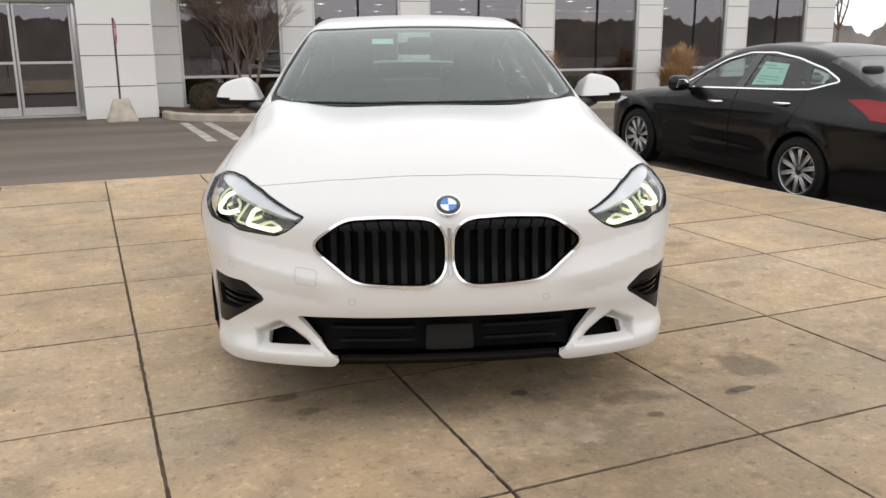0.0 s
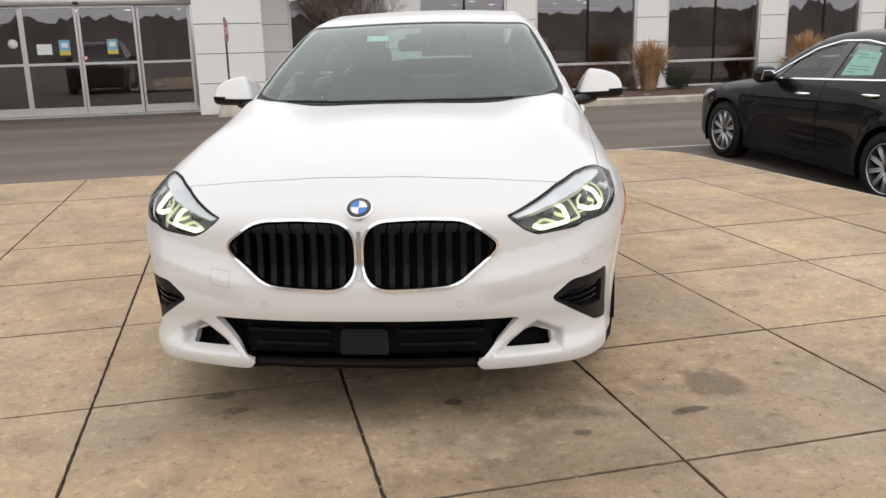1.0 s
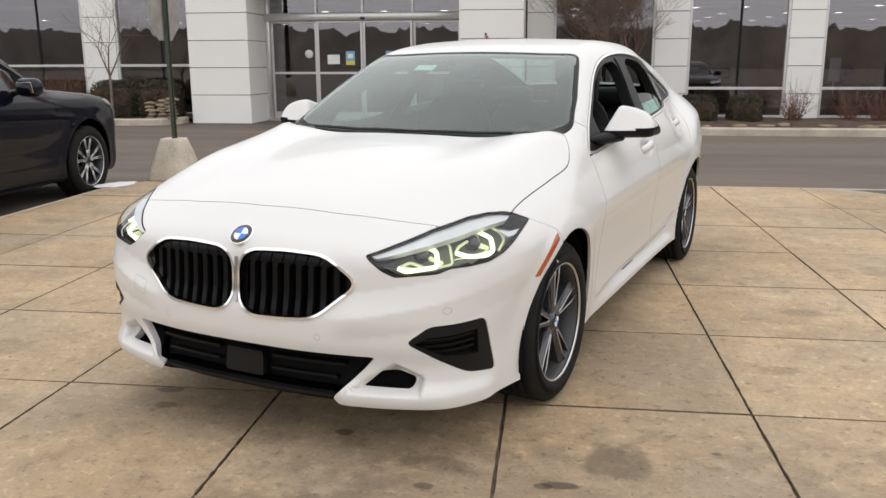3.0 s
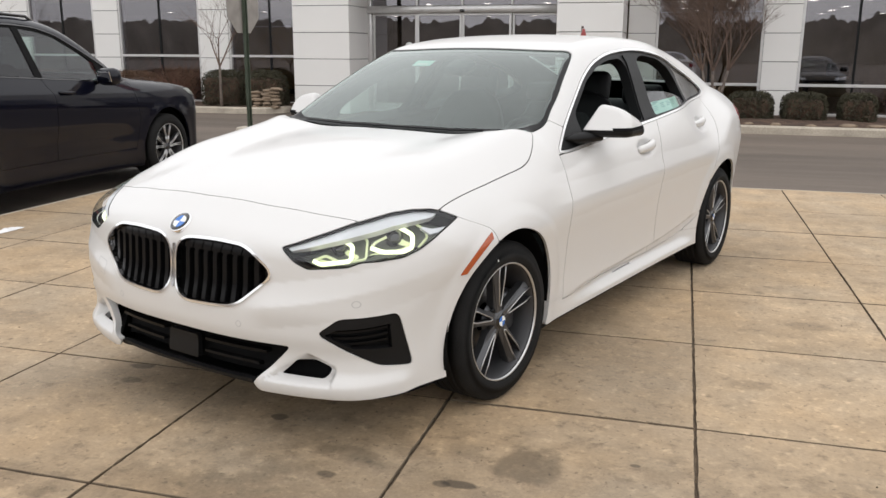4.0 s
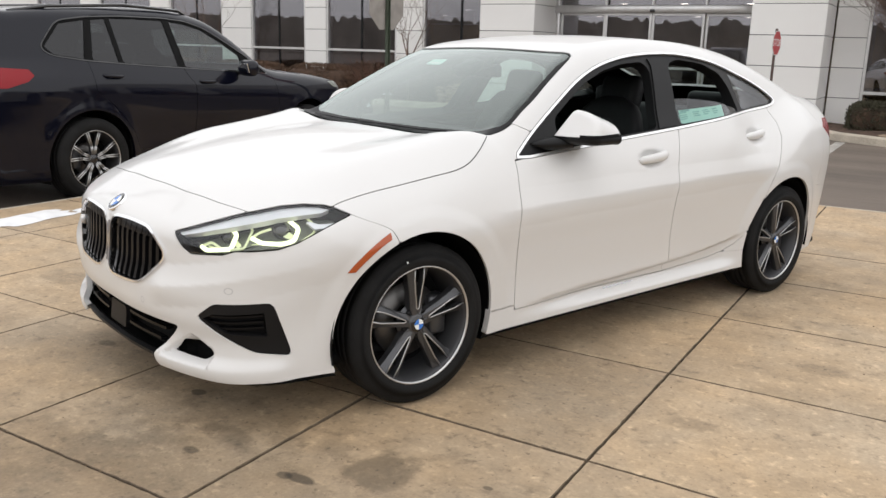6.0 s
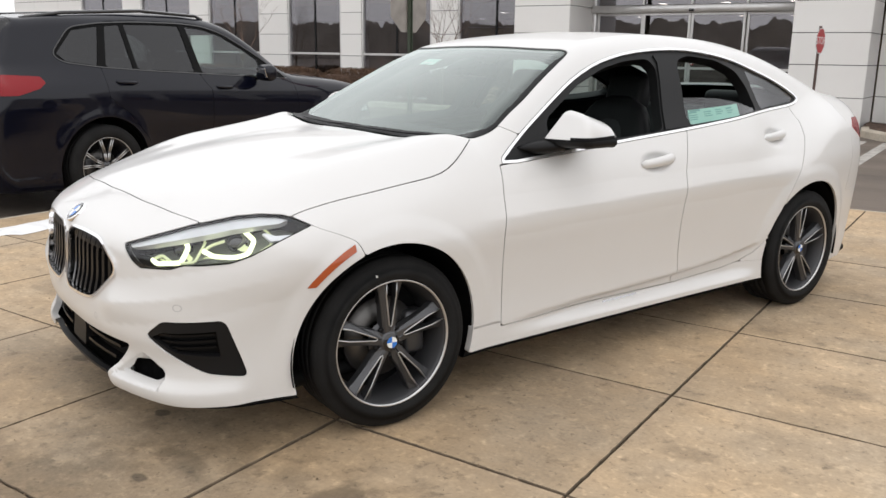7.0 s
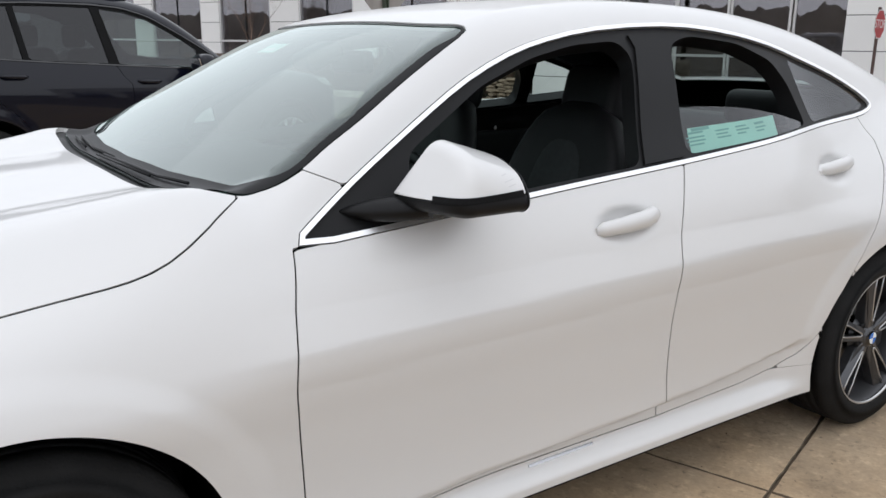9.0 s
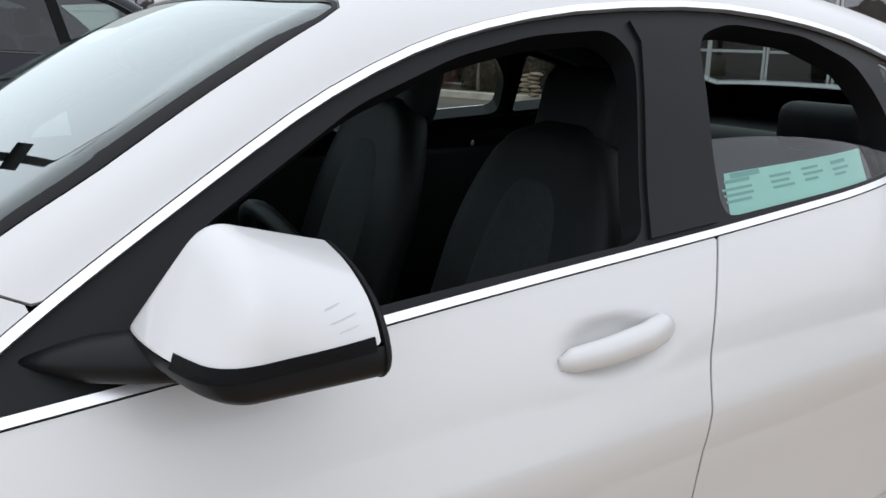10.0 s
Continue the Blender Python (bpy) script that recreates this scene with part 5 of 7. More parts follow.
def build_coupe_front(car, body):
    front = lambda y: np.where(y < -0.2, 0.0, 9.0)
    for s in (1, -1):
        sd = lambda x: -s * x
        # headlight
        zone = lambda x, y, z: lamp_zone(np.abs(x), y, z)
        along = lambda x, y: np.abs(x) + y
        lamp = part("headlight", sheet("headlight", body, lambda x, y, z: most(sd(x), zone(x, y, z) - 0.004), -0.085, 0.0), LAMP_BODY, car, "slim swept headlight with lit greenish-yellow daylight strips")
        part("bezel", sheet("bezel", body, lambda x, y, z: most(sd(x), zone(x, y, z) + 0.001, -zone(x, y, z) - 0.0045), -0.002, 0.018, 2), BLACK_TRIM, lamp)
        part("lens", sheet("lens", body, lambda x, y, z: most(sd(x), zone(x, y, z) + 0.004), -0.001, 0.0, 2), LENS_GLASS, lamp)
        part("reflector", sheet("reflector", body, lambda x, y, z: most(sd(x), zone(x, y, z) + 0.004, poly(along(x, y), z, LAMP_SILVER_BAND)), -0.010, 0.02, 2), LAMP_SILVER, lamp, "bright silver strip along the top of the lamp")
        part("reflector", sheet("reflector", body, lambda x, y, z: most(sd(x), zone(x, y, z) + 0.008, poly(along(x, y), z, LAMP_WEDGE)), -0.020, 0.01, 2), LAMP_SILVER, lamp)
        for line, r in LAMP_STRIPS:
            path = rounded([Vector(lamp_point(*p)) for p in line], 0.012, 3)
            ends = [line[0], line[-1]]
            path = [lamp_point(*ends[0])] + path[4:-4] + [lamp_point(*ends[1])]
            part("daylight_strip", tube([(s * p[0], p[1], p[2]) for p in path], r + 0.0008 if r < 0.005 else 0.0080, 8), LAMP_GLOW if r > 0.005 else LAMP_HALO, lamp)
            # the soft glow round the main strips, added as a faintly emitting sheet
            if r > 0.005:
                part("light_guide", sheet("light_guide", body, lambda x, y, z: most(sd(x), zone(x, y, z) + 0.006, stroke(along(x, y), z - 0.016, line, 0.0100)), -0.066, 0.0, 2), LAMP_HALO, lamp, "dim yellow halo of the strip, added as a glowing sheet")
        for q, z in ((-0.065, 0.697), (0.190, 0.722)):
            c = lamp_point(q, z, 0.052)
            aim = pose(s * c[0], c[1], c[2], 90, 0, s * 28)
            part("projector", lathe([(0.0, 0.001), (-0.006, 0.016), (-0.018, 0.026), (-0.05, 0.030)], 24, "z"), BLACK_GLOSS, lamp, at=aim @ pose(0, 0, 0, 0))
        # kidney grille
        gr = part("grille", sheet("grille", body, lambda x, y, z: most(sd(x), poly(np.abs(x), z, KIDNEY) + front(y) - 0.003), -0.06, 0.0), BLACK_TRIM, car, "black slatted kidney grille in a chrome frame")
        part("grille_frame", sheet("grille_frame", body, lambda x, y, z: most(sd(x), poly(np.abs(x), z, KIDNEY) + front(y) - 0.007, -poly(np.abs(x), z, KIDNEY) - 0.001, 0.0062 - s * x), 0.007, 0.045, 2), CHROME, gr)
        for k in range(9):
            c = 0.058 + 0.046 * k
            bend = lambda x, z: np.abs(x) - c - 0.012 * np.clip((z - 0.655) / 0.04, 0, 1)
            part("slat", sheet("slat", body, lambda x, y, z: most(sd(x), poly(np.abs(x), z, KIDNEY) + front(y) + 0.005, np.abs(bend(x, z)) - np.where(z > 0.668, 0.0205, 0.0095)), -0.010, 0.035, 2), GRILLE_BLACK, gr)
        # bumper corner vent
        vent = part("corner_vent", sheet("corner_vent", body, lambda x, y, z: most(sd(x), poly(np.abs(x) + y, z, FOG) + front(y) - 0.002), -0.030, 0.0), BLACK_TRIM, car, "black ribbed plastic bumper vent")
        part("vent_frame", sheet("vent_frame", body, lambda x, y, z: most(sd(x), poly(np.abs(x) + y, z, FOG) + front(y) + 0.001, -poly(np.abs(x) + y, z, [(-0.15, 0.43), (-0.09, 0.452), (0.165, 0.462), (0.175, 0.375), (-0.02, 0.385)])), -0.004, 0.03, 2), BLACK_SATIN, vent)
        for zc in (0.40, 0.422, 0.444):
            part("vent_rib", sheet("vent_rib", body, lambda x, y, z: most(sd(x), poly(np.abs(x) + y, z, FOG) + front(y) + 0.012, np.abs(z - zc - 0.03 * (np.abs(x) + y)) - 0.004, np.abs(x) + y - 0.16), -0.014, 0.016, 2), GRILLE_BLACK, vent)
        part("duct", sheet("duct", body, lambda x, y, z: most(sd(x), poly(np.abs(x), z, DUCT) + front(y) - 0.003), -0.06, 0.0), BLACK_TRIM, car)
        # parking sensors
        for px, pz in ((0.322, 0.437), (0.729, 0.541)):
            part("parking_sensor", sheet("parking_sensor", body, lambda x, y, z: most(sd(x), front(y) + np.abs(np.hypot(np.abs(x) - px, z - pz) - 0.0105) - 0.0013), 0.0006, 0.0, 3), SENSOR, car)
        part("side_marker", sheet("side_marker", body, lambda x, y, z: most(sd(x), 0.7 - np.abs(x), np.abs(np.hypot(y + 0.02, z - 0.317) - 0.416) - 0.011, y + 0.185, 0.583 - z), 0.003, 0.01, 2), AMBER, car, "long amber side marker lamp")
    part("grille_bar", sheet("grille_bar", body, lambda x, y, z: most(front(y) - 1, np.abs(x) - 0.006, np.abs(z - 0.598) - 0.078), 0.0055, 0.03, 2), BAR_CHROME, car, "chrome bar between the two grilles")
    part("tow_cover", sheet("tow_cover", body, lambda x, y, z: most(front(y) - 1, np.abs(poly(x, z, rounded([(-0.507, 0.551), (-0.436, 0.541), (-0.440, 0.488), (-0.508, 0.500)], 0.012))) - 0.0013), 0.0006, 0.0, 3), SENSOR, car)
    # lower intake with its bars and radar plate
    low = part("lower_grille", sheet("lower_grille", body, lambda x, y, z: most(poly(x, z, INTAKE) + front(y) - 0.003), -0.07, 0.0), BLACK_TRIM, car)
    for s in (1, -1):
        for zc, ln in ((0.335, 0.40), (0.295, 0.37)):
            part("grille_bar", sheet("grille_bar", body, lambda x, y, z: most(-s * x, poly(x, z, INTAKE) + front(y) + 0.004, np.abs(z - zc) - 0.0045, 0.115 - np.abs(x), np.abs(x) - ln), -0.022, 0.03, 2), GRILLE_BLACK, low)
    part("radar_plate", sheet("radar_plate", body, lambda x, y, z: most(poly(x, z, rounded([(-0.082, 0.258), (0.082, 0.258), (0.078, 0.342), (-0.078, 0.342)], 0.01)) + front(y)), -0.020, 0.02), BLACK_SATIN, low)
    part("front_lip", sheet("front_lip", body, lambda x, y, z: most(front(y) - 1, poly(x, z, LIP) + 0.001, -poly(x, z, INTAKE) - 0.012, 0.228 - z), 0.001, 0.02), BLACK_SATIN, car)
    # roundel on the nose
    seat = surf_y(0.0, 0.742)
    badge = part("badge", lathe([(0.008, 0.001), (0.008, 0.0405), (0.004, 0.043), (-0.004, 0.043)], 40, "z"), BLACK_GLOSS, car, at=seat)
    part("badge_ring", lathe([(0.007, 0.0395), (0.0095, 0.041), (0.005, 0.0436), (-0.003, 0.0436)], 40, "z"), CHROME, badge)
    for a in (0, 90, 180, 270):
        pts = [(0, 0)] + [(0.0265 * math.cos(radians(a + q)), 0.0265 * math.sin(radians(a + q))) for q in range(0, 91, 10)]
        part("badge_quarter", prism(pts, 0.0015, "xy", 0.0085), BLUE if a % 180 else PAPER_WHITE, badge)


def build_coupe_sides(car, body):
    for s in (1, -1):
        flip = Matrix.Diagonal((s, 1, 1, 1))
        # door handles
        for hy, hz in ((1.402, 0.875), (2.377, 0.934)):
            x = surf_x(hy, hz + 0.045)
            pts = [(surf_x(hy - 0.108, hz - 0.008) + 0.001, hy - 0.108, hz - 0.010), (x + 0.022, hy - 0.085, hz - 0.007), (x + 0.030, hy - 0.03, hz - 0.002), (x + 0.029, hy + 0.05, hz + 0.005), (x + 0.020, hy + 0.090, hz + 0.010), (surf_x(hy + 0.108, hz) - 0.002, hy + 0.106, hz + 0.012)]
            bm = tube(pts, [0.007, 0.015, 0.017, 0.019, 0.019, 0.012], 14)
            for v in bm.verts:
                k = hz + (v.co.y - hy) * 0.1
                v.co.z = k + (v.co.z - k) * 1.25
            bmesh.ops.transform(bm, matrix=flip, verts=bm.verts)
            bmesh.ops.recalc_face_normals(bm, faces=bm.faces)
            part("door_handle", bm, WHITE_PAINT, car)
        # mirror
        ms = skin(mirror_field, (0.76, 0.68, 0.92), (1.09, 0.99, 1.16), 0.006)
        v, n, t = ms
        if s < 0:
            ms = (v * [-1, 1, 1], n * [-1, 1, 1], t[:, ::-1])
        split = lambda x, y, z: z - 1.011 - 0.03 * (y - 0.83) - 0.03 * (np.abs(x) - 0.92)
        back = lambda x, y, z: y - 0.946 + 0.10 * (np.abs(x) - 0.92)
        mir = part("wing_mirror", sheet("wing_mirror", ms, lambda x, y, z: most(split(x, y, z) + 0.001, back(x, y, z)), 0.0, 0.01), BLACK_SATIN, car, "black mirror foot with a white painted cap")
        part("mirror_cap", sheet("mirror_cap", ms, lambda x, y, z: most(-split(x, y, z) + 0.001, back(x, y, z) + 0.004), 0.001, 0.01), WHITE_PAINT, mir)
        if s > 0:
            for k, (y0, z0, ln) in enumerate(((0.898, 1.045, 0.030), (0.901, 1.036, 0.022), (0.890, 1.056, 0.018))):
                part("scratch", sheet("scratch", ms, lambda x, y, z: most(0.95 - x, split(x, y, z) * 0 + np.abs(z - z0 - 0.12 * (y - y0)) - 0.0006, np.abs(y - y0) - ln / 2), 0.0014, 0.0, 3), SCUFF, mir)
        part("turn_lamp", sheet("turn_lamp", ms, lambda x, y, z: most(np.abs(split(x, y, z) - 0.002) - 0.0065, back(x, y, z) + 0.01, 0.958 - np.abs(x) - 0.5 * np.abs(split(x, y, z))), 0.003, 0.006, 2), BLACK_TRIM, mir)
        part("mirror_rim", sheet("mirror_rim", ms, lambda x, y, z: -back(x, y, z), 0.002, 0.004), BLACK_SATIN, mir)
        arm = tube([(0.772, 0.640, 0.968), (0.786, 0.675, 0.968), (0.805, 0.712, 0.970), (0.835, 0.755, 0.976), (0.88, 0.80, 0.984)], [0.004, 0.022, 0.036, 0.040, 0.034], 20)
        for q in arm.verts:
            q.co.z = 0.972 + (q.co.z - 0.972) * 0.68
        bmesh.ops.transform(arm, matrix=flip, verts=arm.verts)
        bmesh.ops.recalc_face_normals(arm, faces=arm.faces)
        part("mirror_arm", arm, BLACK_SATIN, mir)
        # black pillar covers that stand just proud of the window surround
        part("pillar_cover", sheet("pillar_cover", body, lambda x, y, z: most(-s * x, 0.45 - np.abs(x), poly(y, z, [(1.525, 1.006), (1.634, 1.30), (1.625, 1.334), (1.760, 1.330), (1.748, 1.29), (1.678, 1.017)])), -0.002, 0.012, 2), BLACK_SATIN, car)
        # tail light
        part("tail_light", sheet("tail_light", body, lambda x, y, z: most(-s * x, 0.45 - np.abs(x), poly(y, z, [(3.14, 0.955), (3.22, 1.000), (3.75, 0.995), (3.75, 0.86), (3.42, 0.865), (3.26, 0.89)])), 0.003, 0.012), RED_LENS, car)
        # wheel well, sill strip
        for wy in (-0.02, 2.665):
            bm = bmesh.new()
            rings = [[bm.verts.new((s * x, wy + 0.385 * math.cos(radians(a)), 0.317 + 0.385 * math.sin(radians(a)))) for a in range(-12, 193, 6)] for x in (0.50, 0.70, 0.865)]
            for a, b in zip(rings, rings[1:]):
                for k in range(len(a) - 1):
                    bm.faces.new((a[k], a[k + 1], b[k + 1], b[k])).smooth = True
            bm.faces.new(rings[0])
            part("wheel_well", bm, BLACK_TRIM, car)
    part("sill_strip", sheet("sill_strip", body, lambda x, y, z: most(0.5 - x, stroke(y, z, [(1.14, 0.266), (1.36, 0.268)], 0.003)), 0.002, 0.004, 2), BAR_CHROME, car)
    # mint sheet behind the lowered rear window
    note = part("window_sheet", sheet("window_sheet", body, lambda x, y, z: most(0.45 - x, poly(y, z, [(1.722, 1.020), (1.743, 1.090), (2.150, 1.110), (2.132, 1.049)])), -0.0165, 0.0), PAPER_MINT, car, "mint green printed price sheet behind glass")
    for y0, y1, zc, h in ((1.755, 1.83, 1.085, 0.004), (1.735, 1.80, 1.076, 0.0025), (1.725, 1.80, 1.064, 0.002), (1.725, 1.80, 1.055, 0.002), (1.725, 1.79, 1.046, 0.002), (1.85, 1.91, 1.079, 0.002), (1.85, 1.90, 1.070, 0.002), (1.85, 1.91, 1.061, 0.002), (1.94, 1.99, 1.086, 0.002), (1.94, 2.0, 1.077, 0.002), (1.94, 1.98, 1.068, 0.002), (2.03, 2.08, 1.091, 0.003), (2.03, 2.085, 1.080, 0.002), (2.03, 2.07, 1.071, 0.002)):
        part("print_bar", sheet("print_bar", body, lambda x, y, z: most(0.45 - x, np.abs(z - zc - 0.06 * (y - y0)) - h, y0 - y, y - y1), -0.0155, 0.0, 2), PAPER_PRINT, note)


def seat_back(w, h, lean, at, bolster=0.05):
    """A padded backrest with side bolsters."""
    bm = box(w, 0.13, h, (0, 0, h / 2), 0.06, 6)
    for v in bm.verts:
        k = v.co.z / h
        v.co.x *= 1.0 - 0.34 * (max(0, k - 0.5) / 0.5) ** 1.6
        if v.co.y < 0:
            v.co.y -= bolster * min(1, abs(v.co.x) / (w * 0.5)) ** 3
    bmesh.ops.transform(bm, matrix=pose(*at, -lean), verts=bm.verts)
    return bm


def bucket(rows, deep, bolster, at):
    """A padded seat back: rows of (height, half width), its flanks swung forward by bolster."""
    fine = curve([(a, b) for a, b in rows], 0.012)
    bm, rings, n = bmesh.new(), [], 28
    for h in np.linspace(rows[0][0], rows[-1][0], 18):
        half, ring = max(float(fine(np.array(h))), 0.02), []
        thick = deep * min(1.0, 0.35 + half / 0.2)
        for k in range(n):
            c, q = math.cos(math.tau * k / n), math.sin(math.tau * k / n)
            u = math.copysign(abs(c) ** 0.7, c)
            ring.append(bm.verts.new((half * u, thick * math.copysign(abs(q) ** 0.7, q) - bolster * max(0.0, abs(u) - 0.45) * min(1.0, half / 0.2), h)))
        rings.append(ring)
    for a, b in zip(rings, rings[1:]):
        for k in range(n):
            bm.faces.new((a[k], a[(k + 1) % n], b[(k + 1) % n], b[k])).smooth = True
    bm.faces.new(rings[0][::-1])
    bm.faces.new(rings[-1])
    bmesh.ops.transform(bm, matrix=at, verts=bm.verts)
    bmesh.ops.recalc_face_normals(bm, faces=bm.faces)
    return bm


def build_coupe_inside(car):
    """Black cabin: seats, dash, wheel and rear shelf."""
    part("cabin_floor", box(1.5, 3.9, 0.06, (0, 1.45, 0.21), 0.02, 1), BLACK_TRIM, car)
    part("bulkhead", box(1.34, 0.06, 0.60, (0, 0.44, 0.54), 0.02, 1), BLACK_TRIM, car)
    bm = box(1.38, 0.52, 0.22, (0, 0.80, 0.840), 0.07, 4)
    for v in bm.verts:
        if v.co.z > 0.85:
            v.co.z += 0.05 * (v.co.y - 0.8)
    part("dashboard", bm, BLACK_TRIM, car)
    for s in (1, -1):
        seat = part("front_seat", box(0.50, 0.52, 0.16, (s * 0.37, 1.30, 0.50), 0.06, 4), SEAT_CLOTH, car)
        recline = pose(s * 0.37, 1.53, 0.52, -19)
        part("backrest", bucket([(0.0, 0.235), (0.12, 0.262), (0.30, 0.262), (0.42, 0.245), (0.52, 0.205), (0.585, 0.160), (0.62, 0.110), (0.635, 0.05)], 0.062, 0.045, recline), SEAT_CLOTH, seat)
        part("seat_panel", bucket([(0.04, 0.135), (0.20, 0.135), (0.38, 0.122), (0.46, 0.100), (0.505, 0.070), (0.525, 0.030)], 0.018, 0.0, recline @ Matrix.Translation((0, -0.050, 0))), SEAT_INSERT, seat, "ribbed dark grey seat insert")
        head = box(0.25, 0.10, 0.19, (0, 0, 0), 0.045, 4)
        bmesh.ops.transform(head, matrix=pose(s * 0.37, 1.765, 1.150, -14), verts=head.verts)
        part("headrest", head, SEAT_CLOTH, seat)
        for k in (-0.06, 0.06):
            part("headrest_post", tube([(s * 0.37 + k, 1.735, 1.02), (s * 0.37 + k, 1.76, 1.10)], 0.007), CHROME, seat)
        part("rear_headrest", box(0.27, 0.10, 0.13, (s * 0.36, 2.62, 1.08), 0.04, 4), SEAT_CLOTH, car)
        trim = box(0.05, 1.9, 0.52, (s * 0.735, 1.55, 0.66), 0.02, 2)
        part("door_lining", trim, BLACK_TRIM, car)
    part("rear_bench", box(1.30, 0.50, 0.18, (0, 2.30, 0.46), 0.06, 4), SEAT_CLOTH, car)
    part("rear_backrest", seat_back(1.30, 0.56, 22, (0, 2.50, 0.52), 0.02), SEAT_CLOTH, car)
    part("rear_shelf", box(1.16, 0.50, 0.04, (0, 2.98, 1.00), 0.015, 1), BLACK_TRIM, car)
    ring = [(0.37 + 0.185 * math.cos(a), 0.0, 0.185 * math.sin(a)) for a in [math.tau * k / 28 for k in range(28)]]
    tilt = pose(0, 1.13, 0.845, 24)
    bm = tube([tilt @ Vector(p) for p in ring], 0.016, 8, closed=True)
    wheel = part("steering_wheel", bm, BLACK_SATIN, car)
    part("wheel_boss", box(0.17, 0.05, 0.12, (0.37, 1.12, 0.845), 0.025, 3), BLACK_SATIN, wheel)
    for a in (20, 160, 270):
        q = tilt @ Vector((0.37 + 0.18 * math.cos(radians(a)), 0, 0.18 * math.sin(radians(a))))
        part("wheel_spoke", tube([(0.37, 1.12, 0.845), tuple(q)], 0.013), BLACK_SATIN, wheel)
    # sensor pod and mirror at the top of the windshield, stickers, wipers
    pod = box(0.13, 0.12, 0.055, (0, 0, 0), 0.02, 3)
    bmesh.ops.transform(pod, matrix=pose(0.0, 0.985, 1.266, 24), verts=pod.verts)
    part("sensor_pod", pod, BLACK_SATIN, car)
    part("inner_mirror", box(0.22, 0.035, 0.065, (0.0, 1.10, 1.250), 0.015, 3), BLACK_SATIN, car)
    for name, sx, x, y, z, m in (("windshield_sticker", 0.11, -0.192, 0.930, 1.286, PAPER_MINT), ("windshield_sticker", 0.07, -0.192, 0.918, 1.282, PAPER_WHITE)):
        bm = box(sx, 0.062 if m is PAPER_MINT else 0.02, 0.001, (0, 0, 0))
        bmesh.ops.transform(bm, matrix=pose(x, y, z, 24.5), verts=bm.verts)
        part(name, bm, m, car)


def build_wipers(car):
    zs = np.linspace(1.25, 0.95, 601)
    for pts in ([(-0.10, 0.388), (0.10, 0.394), (0.33, 0.406), (0.49, 0.425)], [(-0.54, 0.425), (-0.30, 0.402), (-0.02, 0.394)]):
        line = [(x, y, float(zs[np.argmax(coupe_field(np.full(601, x), np.full(601, y), zs) < 0)]) + 0.005) for x, y in pts]
        wiper = part("wiper", tube(line, 0.0042, 6), BLACK_SATIN, car)
        part("wiper_arm", tube([(p[0], p[1] - 0.018, p[2] + 0.002) for p in line[:-1]], 0.0035, 6), BLACK_SATIN, wiper)


coupe, coupe_body = build_coupe()
for wheel_y in (0.0, 2.67):
    for wheel_s in (1, -1):
        steer = -2.0 if wheel_y == 0 else 0
        built = build_wheel("wheel", coupe, pose(wheel_s * (0.772 if wheel_y == 0 else 0.785), wheel_y, 0.317, 0, 0, steer), flip=wheel_s)
        if wheel_y == 0 and wheel_s > 0:
            part("tyre_mark", lathe([(0.0, 0.001), (0.0, 0.004), (-0.004, 0.005)], 12), PAPER_WHITE, built, "white dot on the tyre wall", at=Matrix.Translation((0.1135, -0.078, 0.262)))
build_coupe_front(coupe, coupe_body)
build_coupe_sides(coupe, coupe_body)
build_coupe_inside(coupe)
build_wipers(coupe)


# ---- the two dark parked cars ----
def make_field(k):
    """A body from its curves: plan, inset, slim, top, nose_x, nose_z, tail."""
    def field(x, y, z):
        x = np.abs(x)
        zz = z - k["rise"] * (y - 1.0) * step(z, 0.5, 0.9)
        w = k["plan"](y) - k["inset"](zz) - k["slim"](y) * step(z, k["belt"] - 0.15, k["belt"] + 0.15)
        for wy in k["axles"]:
            r = np.hypot(y - wy, z - k["hub"])
            w = w + k["flare"] * np.exp(-((r - k["arch"]) / 0.07) ** 2)
        w = w - 0.02 * step(k["belt"] * 0.62 - z, -0.05, 0.15) * step(y, 0.35, 0.8) * step(k["axles"][1] - 0.3 - y, 0.0, 0.4)
        top = k["top"](y - 0.13 * x * x) - k["crown"] * x * x
        f = smax(x - w, (z - top) * 0.9, 0.08)
        f = smax(f, k["nose_x"](x) - k["front"] + k["nose_z"](z) - y, 0.07)
        f = smax(f, y - k["back"] + k["tail"](z) + 0.25 * x ** 3, 0.07)
        return smax(f, k["clear"] - z, 0.03)
    return field


def nose_curve(half):
    keys = [(0.0, 0.0), (0.25 * half, 0.01), (0.5 * half, 0.05), (0.7 * half, 0.12), (0.85 * half, 0.24), (0.97 * half, 0.46), (1.4 * half, 0.9)]
    return curve([(-a, b) for a, b in keys[:0:-1]] + keys, 0.03)


